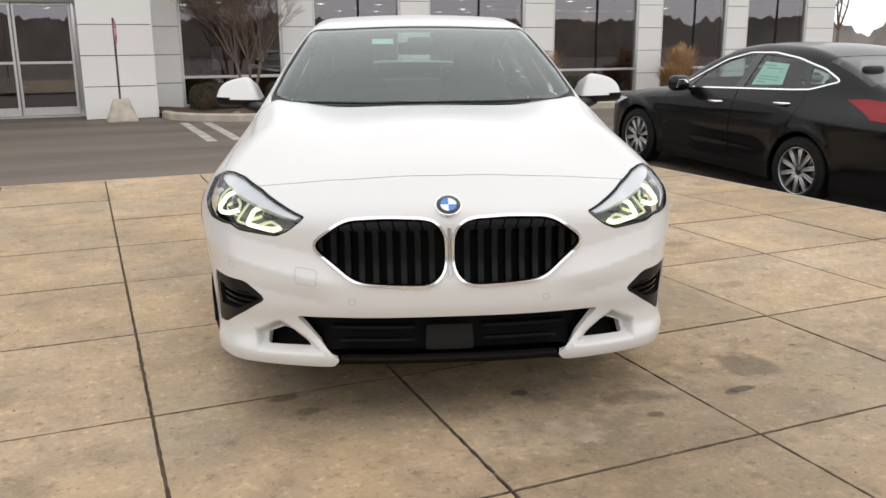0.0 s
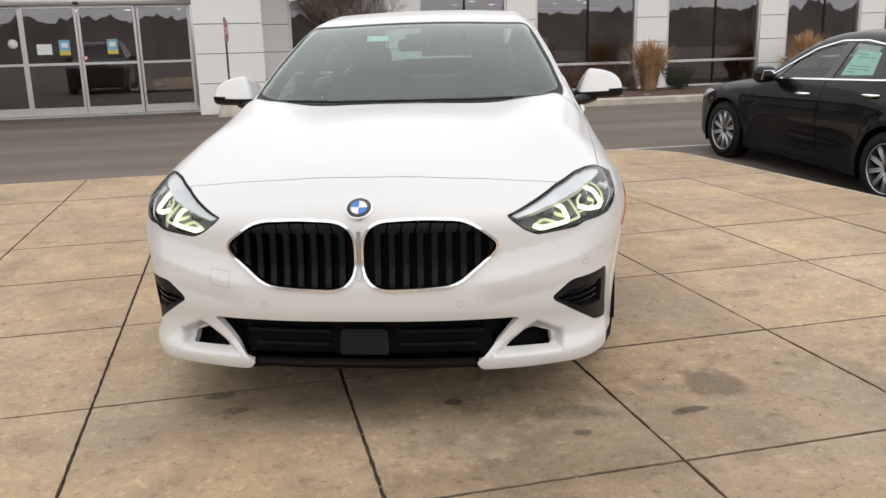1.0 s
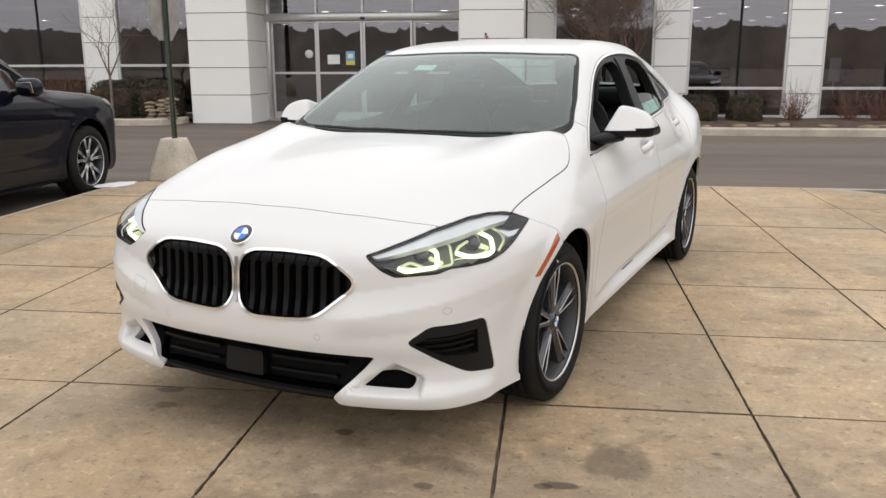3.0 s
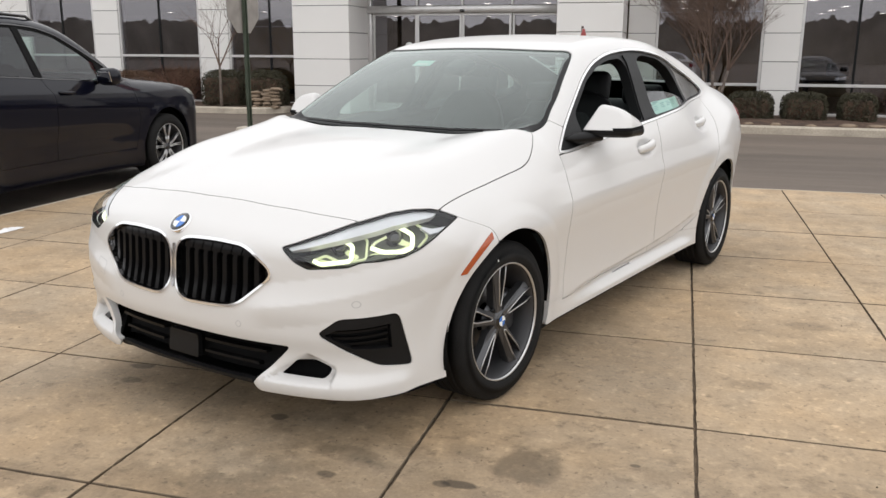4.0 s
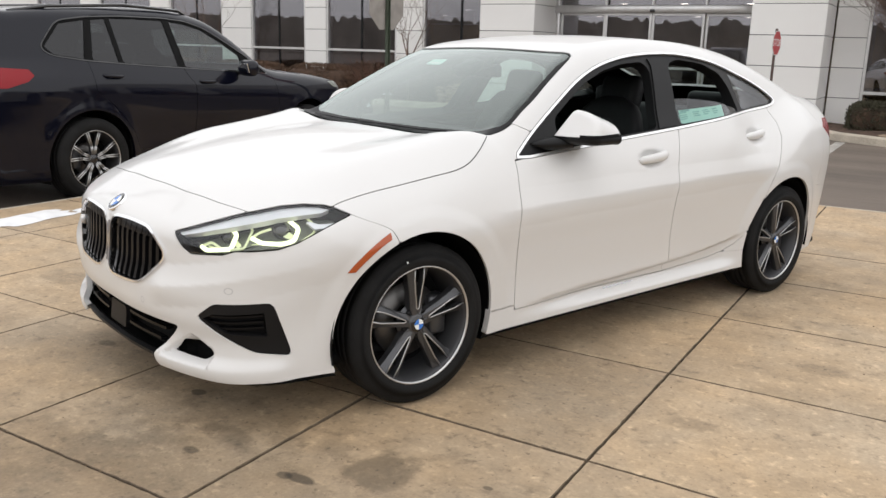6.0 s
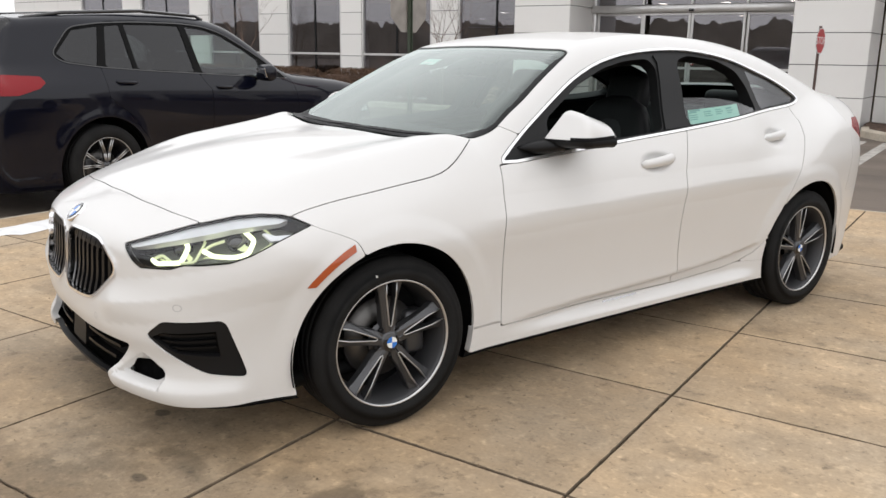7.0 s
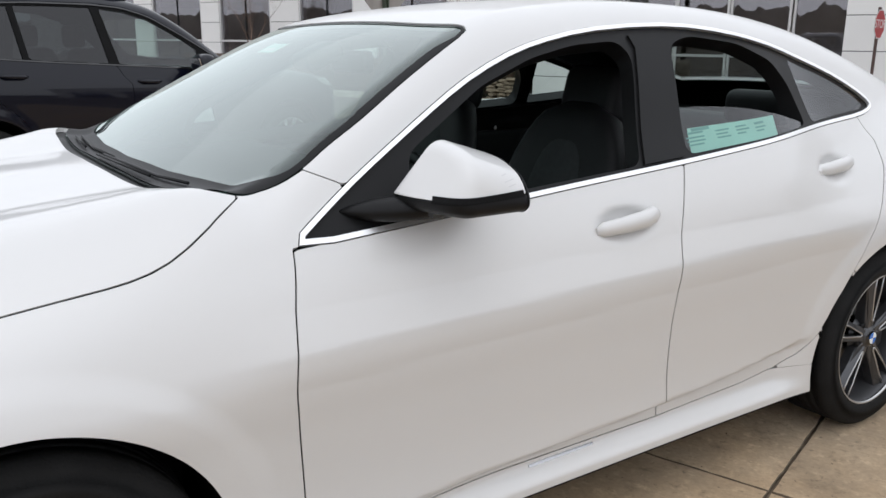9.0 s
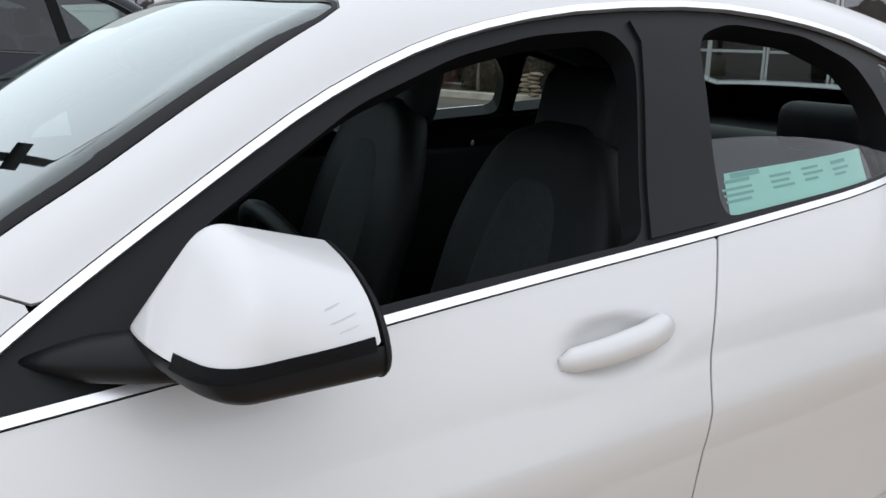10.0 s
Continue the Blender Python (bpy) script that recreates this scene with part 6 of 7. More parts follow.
SUV = dict(plan=curve([(-1.0, 0.86), (-0.85, 0.91), (-0.6, 0.955), (-0.3, 0.98), (0, 0.985), (1.5, 0.975), (2.975, 0.985), (3.5, 0.96), (3.8, 0.90), (4.1, 0.78)], 0.06),
           inset=curve([(0.15, 0.10), (0.28, 0.045), (0.45, 0.03), (0.66, 0.012), (0.87, 0.0), (0.99, 0.012), (1.08, 0.045), (1.20, 0.10), (1.40, 0.19), (1.60, 0.285), (1.78, 0.41)], 0.012),
           slim=curve([(-0.5, 0.05), (0.4, 0.03), (1.2, 0.0), (2.8, 0.0), (3.4, 0.06), (4.1, 0.16)], 0.06),
           top=curve([(-1.0, 0.88), (-0.90, 0.98), (-0.72, 1.05), (-0.45, 1.105), (0.0, 1.15), (0.40, 1.19), (0.52, 1.225), (0.95, 1.515), (1.25, 1.675), (1.6, 1.750), (2.1, 1.765), (2.8, 1.735), (3.4, 1.68), (3.75, 1.60), (3.9, 1.30), (4.05, 1.15)], 0.04),
           nose_x=nose_curve(1.08), nose_z=curve([(0, 0.3), (0.2, 0.08), (0.35, 0.0), (0.6, 0.0), (0.85, 0.01), (1.0, 0.08), (1.2, 0.4)], 0.03),
           tail=curve([(0, 0.3), (0.25, 0.08), (0.5, 0.0), (0.85, 0.0), (1.0, 0.05), (1.15, 0.10), (1.4, 0.26), (1.62, 0.38), (1.8, 0.5)], 0.03),
           axles=(0.0, 2.975), hub=0.375, arch=0.447, flare=0.012, rise=0.045, belt=1.14, crown=0.06, front=0.92, back=4.06, clear=0.21)
SEDAN = dict(plan=curve([(-1.0, 0.66), (-0.7, 0.80), (-0.4, 0.88), (0, 0.905), (1.3, 0.895), (2.62, 0.91), (3.1, 0.89), (3.5, 0.82), (3.85, 0.66)], 0.06),
             inset=curve([(0.10, 0.10), (0.2, 0.05), (0.35, 0.03), (0.52, 0.012), (0.68, 0.0), (0.78, 0.012), (0.88, 0.04), (0.98, 0.08), (1.15, 0.17), (1.32, 0.27), (1.5, 0.40)], 0.012),
             slim=curve([(-0.5, 0.05), (0.4, 0.04), (1.0, 0.0), (2.1, 0.0), (2.6, 0.06), (3.2, 0.18), (3.9, 0.26)], 0.06),
             top=curve([(-1.05, 0.60), (-0.95, 0.68), (-0.8, 0.76), (-0.4, 0.87), (0.1, 0.95), (0.35, 0.985), (0.45, 1.03), (0.8, 1.255), (1.15, 1.415), (1.5, 1.48), (1.9, 1.492), (2.3, 1.46), (2.7, 1.34), (3.05, 1.18), (3.3, 1.11), (3.7, 1.09), (3.9, 1.05)], 0.04),
             nose_x=nose_curve(0.90), nose_z=curve([(0, 0.3), (0.15, 0.1), (0.25, 0.0), (0.5, 0.0), (0.65, 0.03), (0.8, 0.15), (1.0, 0.5)], 0.03),
             tail=curve([(0, 0.3), (0.2, 0.08), (0.45, 0.0), (0.75, 0.0), (0.95, 0.05), (1.1, 0.08), (1.4, 0.3)], 0.03),
             axles=(0.0, 2.57), hub=0.325, arch=0.375, flare=0.018, rise=0.05, belt=0.95, crown=0.08, front=0.97, back=3.78, clear=0.17)

SUV_DLO = rounded([(0.60, 1.105), (1.2, 1.141), (1.88, 1.178), (2.42, 1.208), (2.93, 1.243), (3.27, 1.288), (3.345, 1.365), (3.12, 1.60), (2.82, 1.643), (2.44, 1.664), (1.92, 1.668), (1.62, 1.650), (1.38, 1.585), (1.08, 1.42), (0.84, 1.275)], 0.08)
SUV_WINDOWS = [[(0.98, 1.150), (1.80, 1.192), (1.83, 1.630), (1.62, 1.615), (1.40, 1.555), (1.12, 1.40), (0.99, 1.315)], [(1.89, 1.200), (2.55, 1.235), (2.55, 1.635), (2.2, 1.642), (1.91, 1.640)], [(2.60, 1.238), (2.88, 1.258), (2.76, 1.615), (2.60, 1.630)], [(2.96, 1.268), (3.23, 1.305), (3.29, 1.37), (3.09, 1.570), (2.83, 1.612)]]
SEDAN_DLO = rounded([(0.60, 0.955), (1.6, 1.015), (2.30, 1.058), (2.50, 1.075), (2.76, 1.165), (2.73, 1.20), (2.55, 1.28), (2.2, 1.365), (1.85, 1.40), (1.5, 1.385), (1.2, 1.30), (0.9, 1.13)], 0.04)
SEDAN_WINDOWS = [[(0.82, 0.985), (1.52, 1.028), (1.58, 1.365), (1.28, 1.305), (0.98, 1.15)], [(1.64, 1.035), (2.42, 1.08), (2.32, 1.30), (2.1, 1.355), (1.70, 1.372)], [(2.47, 1.093), (2.52, 1.10), (2.69, 1.172), (2.60, 1.235), (2.40, 1.285)]]


def build_parked(kind, at, paint, label, group, dlo, windows, doors, wheel_style, wheel_r, rim_r, cell=0.022):
    field = make_field(kind)
    car = thing("parked_car", at, label, "car", group)
    half = 1.08
    body = skin(field, (-half, -kind["front"] - 0.08, 0.12), (half, kind["back"] + 0.08, 1.86), cell)
    belt = kind["belt"]
    side = lambda x: np.where(np.abs(x) > 0.5, 0.0, 9.0)
    scr = [(0, 0.47), (0.45, 0.52), (0.72, 0.66), (0.60, 1.18), (0.3, 1.14), (0, 1.12)]
    scr = scr + [(-x, y) for x, y in scr[-2:0:-1]]
    screen = lambda x, y, z: poly(np.abs(x), y, scr) + np.where(z > belt - 0.1, 0.0, 9.0)
    rear0, rear1 = (kind["back"] - 0.50, kind["back"] - 0.10) if belt > 1 else (2.55, 3.05)
    rear = lambda x, y, z: most(rear0 - y, y - rear1, np.abs(x) - 0.62, belt + 0.12 - z)
    archf = lambda y, z: np.minimum(np.hypot(y - kind["axles"][0], z - kind["hub"]), np.hypot(y - kind["axles"][1], z - kind["hub"])) - kind["arch"]
    arches = lambda x, y, z: archf(y, z) + np.where(np.abs(x) > 0.55, 0.0, 9.0)
    g = 0.003
    cut = lambda x, y, z: [poly(y, z, d) + side(x) for d in doors]
    part("body", sheet("body", body, lambda x, y, z: most(-screen(x, y, z), -rear(x, y, z), -arches(x, y, z), -(poly(y, z, dlo) + side(x)), *[-c + g for c in cut(x, y, z)]), 0.0, 0.02), paint, car)
    for s in (1, -1):
        for d in doors:
            part("door", sheet("door", body, lambda x, y, z: most(-s * x, poly(y, z, d) + side(x), -(poly(y, z, dlo) + side(x)), -arches(x, y, z)), 0.0, 0.02), paint, car)
        part("window_surround", sheet("window_surround", body, lambda x, y, z: most(-s * x, poly(y, z, dlo) + side(x) + 0.008, *[-poly(y, z, w) for w in windows]), -0.004, 0.02), BLACK_GLOSS if belt < 1 else BLACK_TRIM, car)
        part("window_trim", sheet("window_trim", body, lambda x, y, z: most(-s * x, poly(y, z, dlo) + side(x) + 0.001, -poly(y, z, dlo) - (0.014 if belt < 1 else 0.012)), 0.004, 0.012, 1), CHROME if belt < 1 else BLACK_GLOSS, car)
        for i, w in enumerate(windows):
            part("side_window", sheet("side_window", body, lambda x, y, z: most(-s * x, poly(y, z, rounded(w, 0.03)) + side(x) - 0.003), -0.010, 0.0), SIDE_GLASS if i == 0 or belt < 1 else DARK_GLASS, car)
        # handles, arch lips, mirror
        for hy, hz in kind["handles"]:
            x = surf_x(hy, hz, field)
            bm = tube([(x - 0.004, hy - 0.11, hz), (x + 0.026, hy - 0.07, hz), (x + 0.030, hy + 0.05, hz + 0.006), (x - 0.004, hy + 0.11, hz + 0.010)], [0.010, 0.014, 0.015, 0.010], 8)
            bmesh.ops.transform(bm, matrix=Matrix.Diagonal((s, 1, 1, 1)), verts=bm.verts)
            bmesh.ops.recalc_face_normals(bm, faces=bm.faces)
            part("door_handle", bm, CHROME if belt < 1 else paint, car)
            part("handle_cup", sheet("handle_cup", body, lambda x, y, z: most(-s * x, side(x), np.hypot((y - hy) / 2.2, z - hz) - 0.042), 0.001, 0.0), BLACK_GLOSS, car)
        if belt > 1:
            part("arch_lip", sheet("arch_lip", body, lambda x, y, z: most(-s * x, side(x), np.abs(archf(y, z) - 0.022) - 0.022), 0.010, 0.03), GREY_PLASTIC, car)
            part("sill_strip", sheet("sill_strip", body, lambda x, y, z: most(-s * x, side(x), stroke(y, z, [(0.55, 0.325), (2.45, 0.372)], 0.012), -archf(y, z)), 0.004, 0.01), SATIN_CHROME, car)
        my, mz = kind["mirror"]
        mx = surf_x(my, mz - 0.06, field)
        blob = box(0.25, 0.16, 0.17, (0, 0, 0), 0.072, 5)
        bmesh.ops.transform(blob, matrix=pose(s * (mx + 0.16), my, mz, 0, 0, s * 8), verts=blob.verts)
        mir = part("wing_mirror", blob, paint, car)
        glass_plate = box(0.17, 0.006, 0.10, (0, 0, 0), 0.002, 1)
        bmesh.ops.transform(glass_plate, matrix=pose(s * (mx + 0.165), my + 0.079, mz, -16, 0, s * 10), verts=glass_plate.verts)
        part("mirror_glass", glass_plate, CHROME, mir)
        part("mirror_foot", tube([(s * (mx - 0.04), my, mz - 0.06), (s * (mx + 0.10), my, mz - 0.03)], 0.03, 8), BLACK_GLOSS, mir)
        part("fuel_flap", sheet("fuel_flap", body, lambda x, y, z: most(s * x if belt > 1 else -s * x, side(x), np.abs(poly(y, z, rounded(kind["flap"], 0.02))) - 0.002), 0.0008, 0.0), BLACK_TRIM, car) if s > 0 else None
        part("tail_light", sheet("tail_light", body, lambda x, y, z: most(-s * x, 0.42 - np.abs(x), poly(y, z, kind["lamp"])), 0.004, 0.015), RED_LENS, car, "red tail light")
        part("headlight", sheet("headlight", body, lambda x, y, z: most(-s * x, 0.45 - np.abs(x), poly(y, z, kind["eye"])), 0.003, 0.015), LAMP_SILVER if belt < 1 else LAMP_BODY, car)
        part("headlight_lens", sheet("headlight_lens", body, lambda x, y, z: most(-s * x, 0.45 - np.abs(x), poly(y, z, kind["eye"])), 0.007, 0.0), LENS_GLASS, car)
        for wy in kind["axles"]:
            bm = bmesh.new()
            rr = kind["arch"] + 0.008
            rings = [[bm.verts.new((s * x, wy + rr * math.cos(radians(a)), kind["hub"] + rr * math.sin(radians(a)))) for a in range(-25, 206, 10)] for x in (0.50, 0.72, 0.90)]
            for a, b in zip(rings, rings[1:]):
                for k in range(len(a) - 1):
                    bm.faces.new((a[k], a[k + 1], b[k + 1], b[k])).smooth = True
            bm.faces.new(rings[0])
            part("wheel_well", bm, BLACK_TRIM, car)
            build_wheel("wheel", car, pose(s * (0.80 if belt < 1 else 0.85), wy, wheel_r), wheel_r, 0.23 if belt < 1 else 0.275, rim_r, wheel_style, s)
    part("windshield", sheet("windshield", body, lambda x, y, z: screen(x, y, z), -0.003, 0.004), SIDE_GLASS, car)
    part("rear_window", sheet("rear_window", body, lambda x, y, z: rear(x, y, z), -0.003, 0.004), DARK_GLASS if belt > 1 else SIDE_GLASS, car)
    part("inner_lining", sheet("inner_lining", body, lambda x, y, z: most(-poly(y, z, dlo) - side(x) - 0.02, -screen(x, y, z) - 0.04, -rear(x, y, z) - 0.03, -arches(x, y, z)), -0.03, 0.0), BLACK_TRIM, car)
    part("cabin_floor", box(1.4, kind["back"] - 0.2, 0.06, (0, kind["back"] / 2, kind["clear"] + 0.06), 0.02, 1), BLACK_TRIM, car)
    part("dashboard", box(1.45, 0.45, 0.2, (0, 0.85, belt - 0.10), 0.06, 3), BLACK_TRIM, car)
    for s in (1, -1):
        for y in (1.62, 2.55):
            seat = part("seat", seat_back(0.50, 0.62, 20, (s * 0.38, y, belt - 0.42)), SEAT_CLOTH, car)
            head = box(0.25, 0.10, 0.19, (s * 0.38, y + 0.27, belt + 0.27), 0.045, 3)
            part("headrest", head, SEAT_CLOTH, seat)
        if belt > 1:
            rail = [(s * 0.56, 1.5, 1.715), (s * 0.60, 1.62, 1.745), (s * 0.62, 2.3, 1.765), (s * 0.61, 3.1, 1.715), (s * 0.56, 3.45, 1.655)]
            part("roof_rail", tube(rail, 0.016, 8), BLACK_GLOSS, car)
    return car, body, field


SUV.update(handles=((1.572, 1.042), (2.72, 1.112)), mirror=(1.10, 1.185), flap=[(3.10, 1.01), (3.36, 1.016), (3.31, 1.157), (3.05, 1.152)],
           lamp=[(3.475, 1.125), (3.50, 1.176), (3.76, 1.191), (4.2, 1.19), (4.2, 1.02), (3.72, 1.026), (3.54, 1.079)], eye=[(-1.0, 0.86), (-0.5, 0.95), (-0.42, 1.01), (-0.62, 1.01), (-1.0, 0.93)])
SEDAN.update(handles=((1.31, 0.860), (2.25, 0.928)), mirror=(0.82, 1.02), flap=[(2.77, 0.805), (2.98, 0.847), (2.885, 0.978), (2.69, 0.943)],
             lamp=[(2.91, 1.021), (3.057, 1.04), (3.25, 1.03), (3.9, 1.02), (3.9, 0.86), (3.39, 0.871), (3.246, 0.877), (3.208, 0.905)], eye=[(-1.0, 0.58), (-0.55, 0.66), (-0.25, 0.76), (-0.45, 0.76), (-1.0, 0.66)])
suv, suv_body, suv_field = build_parked(SUV, pose(-3.80, 8.25, -0.09, 0, 0, 180), NAVY_PAINT, "glossy blue-black sport utility vehicle parked on asphalt beside the pad", "parked cars", SUV_DLO, SUV_WINDOWS,
    ([(0.56, 0.42), (0.50, 0.70), (0.57, 1.09), (0.84, 1.278), (1.08, 1.423), (1.38, 1.588), (1.62, 1.653), (1.860, 1.672), (1.840, 1.19), (1.80, 1.10), (1.74, 1.03), (1.74, 0.42)],
     [(1.745, 0.42), (1.745, 1.03), (1.805, 1.10), (1.845, 1.19), (1.865, 1.672), (2.44, 1.668), (2.77, 1.652), (2.935, 1.243), (2.92, 0.99), (2.75, 0.86), (2.52, 0.60), (2.45, 0.42)]), "wye", 0.375, 0.262)
sedan, sedan_body, sedan_field = build_parked(SEDAN, pose(7.10, 8.60, -0.118, -2.6, 0, 180), DARK_PAINT, "dark charcoal sedan with chrome window trim parked on asphalt", "parked cars", SEDAN_DLO, SEDAN_WINDOWS,
    ([(0.46, 0.32), (0.42, 0.65), (0.50, 0.94), (0.9, 1.13), (1.2, 1.30), (1.5, 1.387), (1.60, 1.392), (1.58, 1.02), (1.55, 0.32)],
     [(1.56, 0.32), (1.59, 1.02), (1.61, 1.393), (1.85, 1.402), (2.2, 1.367), (2.36, 1.315), (2.46, 1.075), (2.48, 0.95), (2.40, 0.78), (2.26, 0.52), (2.15, 0.32)]), "many", 0.325, 0.222)
# mint sheets in the parked sedan's rear window
for py, pz in ((1.98, 1.19),):
    sheet_ob = part("window_sheet", sheet("window_sheet", sedan_body, lambda x, y, z: most(0.5 - x, poly(y, z, [(1.72, 1.075), (2.14, 1.105), (2.10, 1.30), (1.76, 1.31)])), -0.014, 0.0), PAPER_MINT, sedan, "mint green printed price sheet behind glass")
    for k in range(7):
        part("print_bar", sheet("print_bar", sedan_body, lambda x, y, z: most(0.5 - x, np.abs(z - 1.275 + 0.027 * k) - 0.005, 1.77 - y, y - (2.06 if k % 3 else 1.95)), -0.0125, 0.0), PAPER_PRINT, sheet_ob)


# ---- planting, signs and small things ----
HEDGE_LEAF = mat("hedge_leaf", (0.046, 0.042, 0.022), 0.8, vary=0.45, scale=9)
BROWN_LEAF = mat("brown_leaf", (0.105, 0.060, 0.035), 0.85, vary=0.45, scale=9)
GREEN_LEAF = mat("green_leaf", (0.035, 0.045, 0.022), 0.8, vary=0.4, scale=9)
TWIG = mat("twig_bark", (0.15, 0.10, 0.075), 0.9, vary=0.3, scale=12)
RED_TWIG = mat("red_twig", (0.16, 0.075, 0.055), 0.9, vary=0.3, scale=12)
BARK = mat("grey_bark", (0.15, 0.12, 0.10), 0.9, vary=0.3, scale=14, bump=0.5, bump_scale=60)
STRAW = mat("straw_grass", (0.42, 0.26, 0.13), 0.85, vary=0.3, scale=8)
ROCK = mat("tan_rock", (0.22, 0.165, 0.115), 0.85, vary=0.25, scale=5, fine=0.2, bump=0.6, bump_scale=25)
SNOW = mat("old_snow", (0.75, 0.75, 0.75), 0.7, vary=0.1, scale=9, bump=0.6, bump_scale=40)
POST_GREEN = mat("green_post", (0.045, 0.060, 0.040), 0.6, vary=0.2, scale=10)
POST_BROWN = mat("rusty_post", (0.085, 0.05, 0.04), 0.7, vary=0.3, scale=10)
SIGN_BACK = mat("sign_back", (0.30, 0.28, 0.26), 0.5, metal=0.3, vary=0.15)
SIGN_RED = mat("sign_red", (0.45, 0.035, 0.04), 0.5, vary=0.08)
SIGN_WHITE = mat("sign_white", (0.75, 0.73, 0.72), 0.5)
BASE_CONCRETE = mat("base_concrete", (0.46, 0.41, 0.34), 0.85, vary=0.2, scale=5, fine=0.15, bump=0.5, bump_scale=40)
YELLOW = mat("poster_yellow", (0.65, 0.55, 0.10), 0.6)
POSTER_BLUE = mat("poster_blue", (0.22, 0.42, 0.58), 0.6)


def leaves(rng, n, place, size, spread=1.0):
    """Many small bent leaves at the places that place() gives."""
    v, f = [], []
    for _ in range(n):
        p = Vector(place())
        q = Euler((rng.uniform(-1.4, 1.4) * spread, rng.uniform(-1.4, 1.4) * spread, rng.uniform(0, math.tau))).to_matrix()
        a, b = size * rng.uniform(0.6, 1.3), size * rng.uniform(0.35, 0.7)
        k = len(v)
        for u, w, h in ((-a, 0, 0), (0, -b, a * 0.25), (a, 0, 0), (0, b, a * 0.25)):
            v.append(p + q @ Vector((u, w, h)))
        f += [(k, k + 1, k + 2), (k, k + 2, k + 3)]
    me = bpy.data.meshes.new("foliage")
    me.from_pydata(v, [], f)
    return me


def twigs(rng, n, start, reach, r0, steps=4):
    """Thin crooked stems as one mesh: start() gives the foot, reach() the way."""
    bm = bmesh.new()
    for _ in range(n):
        p, d = Vector(start()), Vector(reach())
        pts = [p.copy()]
        for _ in range(steps):
            d = d + Vector((rng.uniform(-1, 1), rng.uniform(-1, 1), rng.uniform(-0.5, 0.7))) * d.length * 0.35
            p = p + d / steps
            pts.append(p.copy())
        rings = []
        for i, c in enumerate(pts):
            r = r0 * (1 - 0.8 * i / steps)
            rings.append([bm.verts.new(c + Vector((math.cos(a), math.sin(a), 0)) * r) for a in (0, 2.1, 4.2)])
        for a, b in zip(rings, rings[1:]):
            for k in range(3):
                bm.faces.new((a[k], a[(k + 1) % 3], b[(k + 1) % 3], b[k]))
    return bm


def hedge(x0, x1, y0, y1, z1, leaf, label, seed, density=1500):
    rng = random.Random(seed)
    ob = thing("hedge", Matrix.Translation(((x0 + x1) / 2, (y0 + y1) / 2, 0.03)), label, "hedge", "clipped hedges")
    hx, hy, h = (x1 - x0) / 2, (y1 - y0) / 2, z1 - 0.03

    def place():
        while True:
            x, y, z = rng.uniform(-1, 1), rng.uniform(-1, 1), rng.uniform(0, 1)
            r = (abs(x) ** 4 + abs(y) ** 4 + z ** 5) ** 0.25
            if 0.72 < r < 1.0 + 0.05 * noise.noise((x * 4 + seed, y * 4, z * 4)):
                return x * hx, y * hy, 0.04 + z * h
    n = int(density * (hx * hy * 4 + (hx + hy) * 4 * h))
    part("foliage", leaves(rng, n, place, 0.026), leaf, ob)
    core = box(hx * 1.62, hy * 1.62, h * 0.80, (0, 0, h * 0.43), min(hx, hy, h) * 0.3, 3)
    part("inner_core", core, MULCH, ob)
    return ob


def shrub(x, y, r, h, leaf, label, seed, n_leaf=500, n_twig=60, stem=TWIG):
    rng = random.Random(seed)
    ob = thing("shrub", Matrix.Translation((x, y, 0.03)), label, "shrub", "winter shrubs")
    part("stem", twigs(rng, n_twig, lambda: (rng.uniform(-0.25, 0.25) * r, rng.uniform(-0.25, 0.25) * r, 0), lambda: (rng.uniform(-1, 1) * r, rng.uniform(-1, 1) * r, h * rng.uniform(0.6, 1.05)), 0.006), stem, ob)
    if n_leaf:
        def place():
            a, q = rng.uniform(0, math.tau), rng.random() ** 0.5
            z = rng.uniform(0.2, 1)
            return math.cos(a) * q * r * (0.5 + 0.5 * z), math.sin(a) * q * r * (0.5 + 0.5 * z), z * h
        part("foliage", leaves(rng, n_leaf, place, 0.022), leaf, ob)


def grass_clump(x, y, h, r, seed):
    rng = random.Random(seed)
    ob = thing("ornamental_grass", Matrix.Translation((x, y, 0.03)), "tall tan dried ornamental grass clump", "grass", "dry grasses")
    v, f = [], []
    for _ in range(700):
        a, q = rng.uniform(0, math.tau), rng.random() ** 0.6
        base = Vector((math.cos(a) * q * r * 0.35, math.sin(a) * q * r * 0.35, 0))
        lean = Vector((math.cos(a + rng.uniform(-0.5, 0.5)), math.sin(a + rng.uniform(-0.5, 0.5)), 0)) * r * q * rng.uniform(0.5, 1.1)
        hh = h * rng.uniform(0.65, 1.0)
        side = Vector((-math.sin(a), math.cos(a), 0)) * 0.006
        k = len(v)
        for w, wd in ((0, 1), (0.4, 1), (0.75, 1.6), (1.0, 0.3)):
            c = base + lean * w * w + Vector((0, 0, hh * (w - 0.12 * w * w * q)))
            v += [c - side * wd, c + side * wd]
        for i in range(3):
            f.append((k + 2 * i, k + 2 * i + 1, k + 2 * i + 3, k + 2 * i + 2))
    me = bpy.data.meshes.new("blades")
    me.from_pydata(v, [], f)
    part("blades", me, STRAW, ob)
    part("crown", lathe([(0.0, r * 0.34), (0.08, r * 0.3), (0.16, 0.02)], 12, "z"), STRAW, ob)


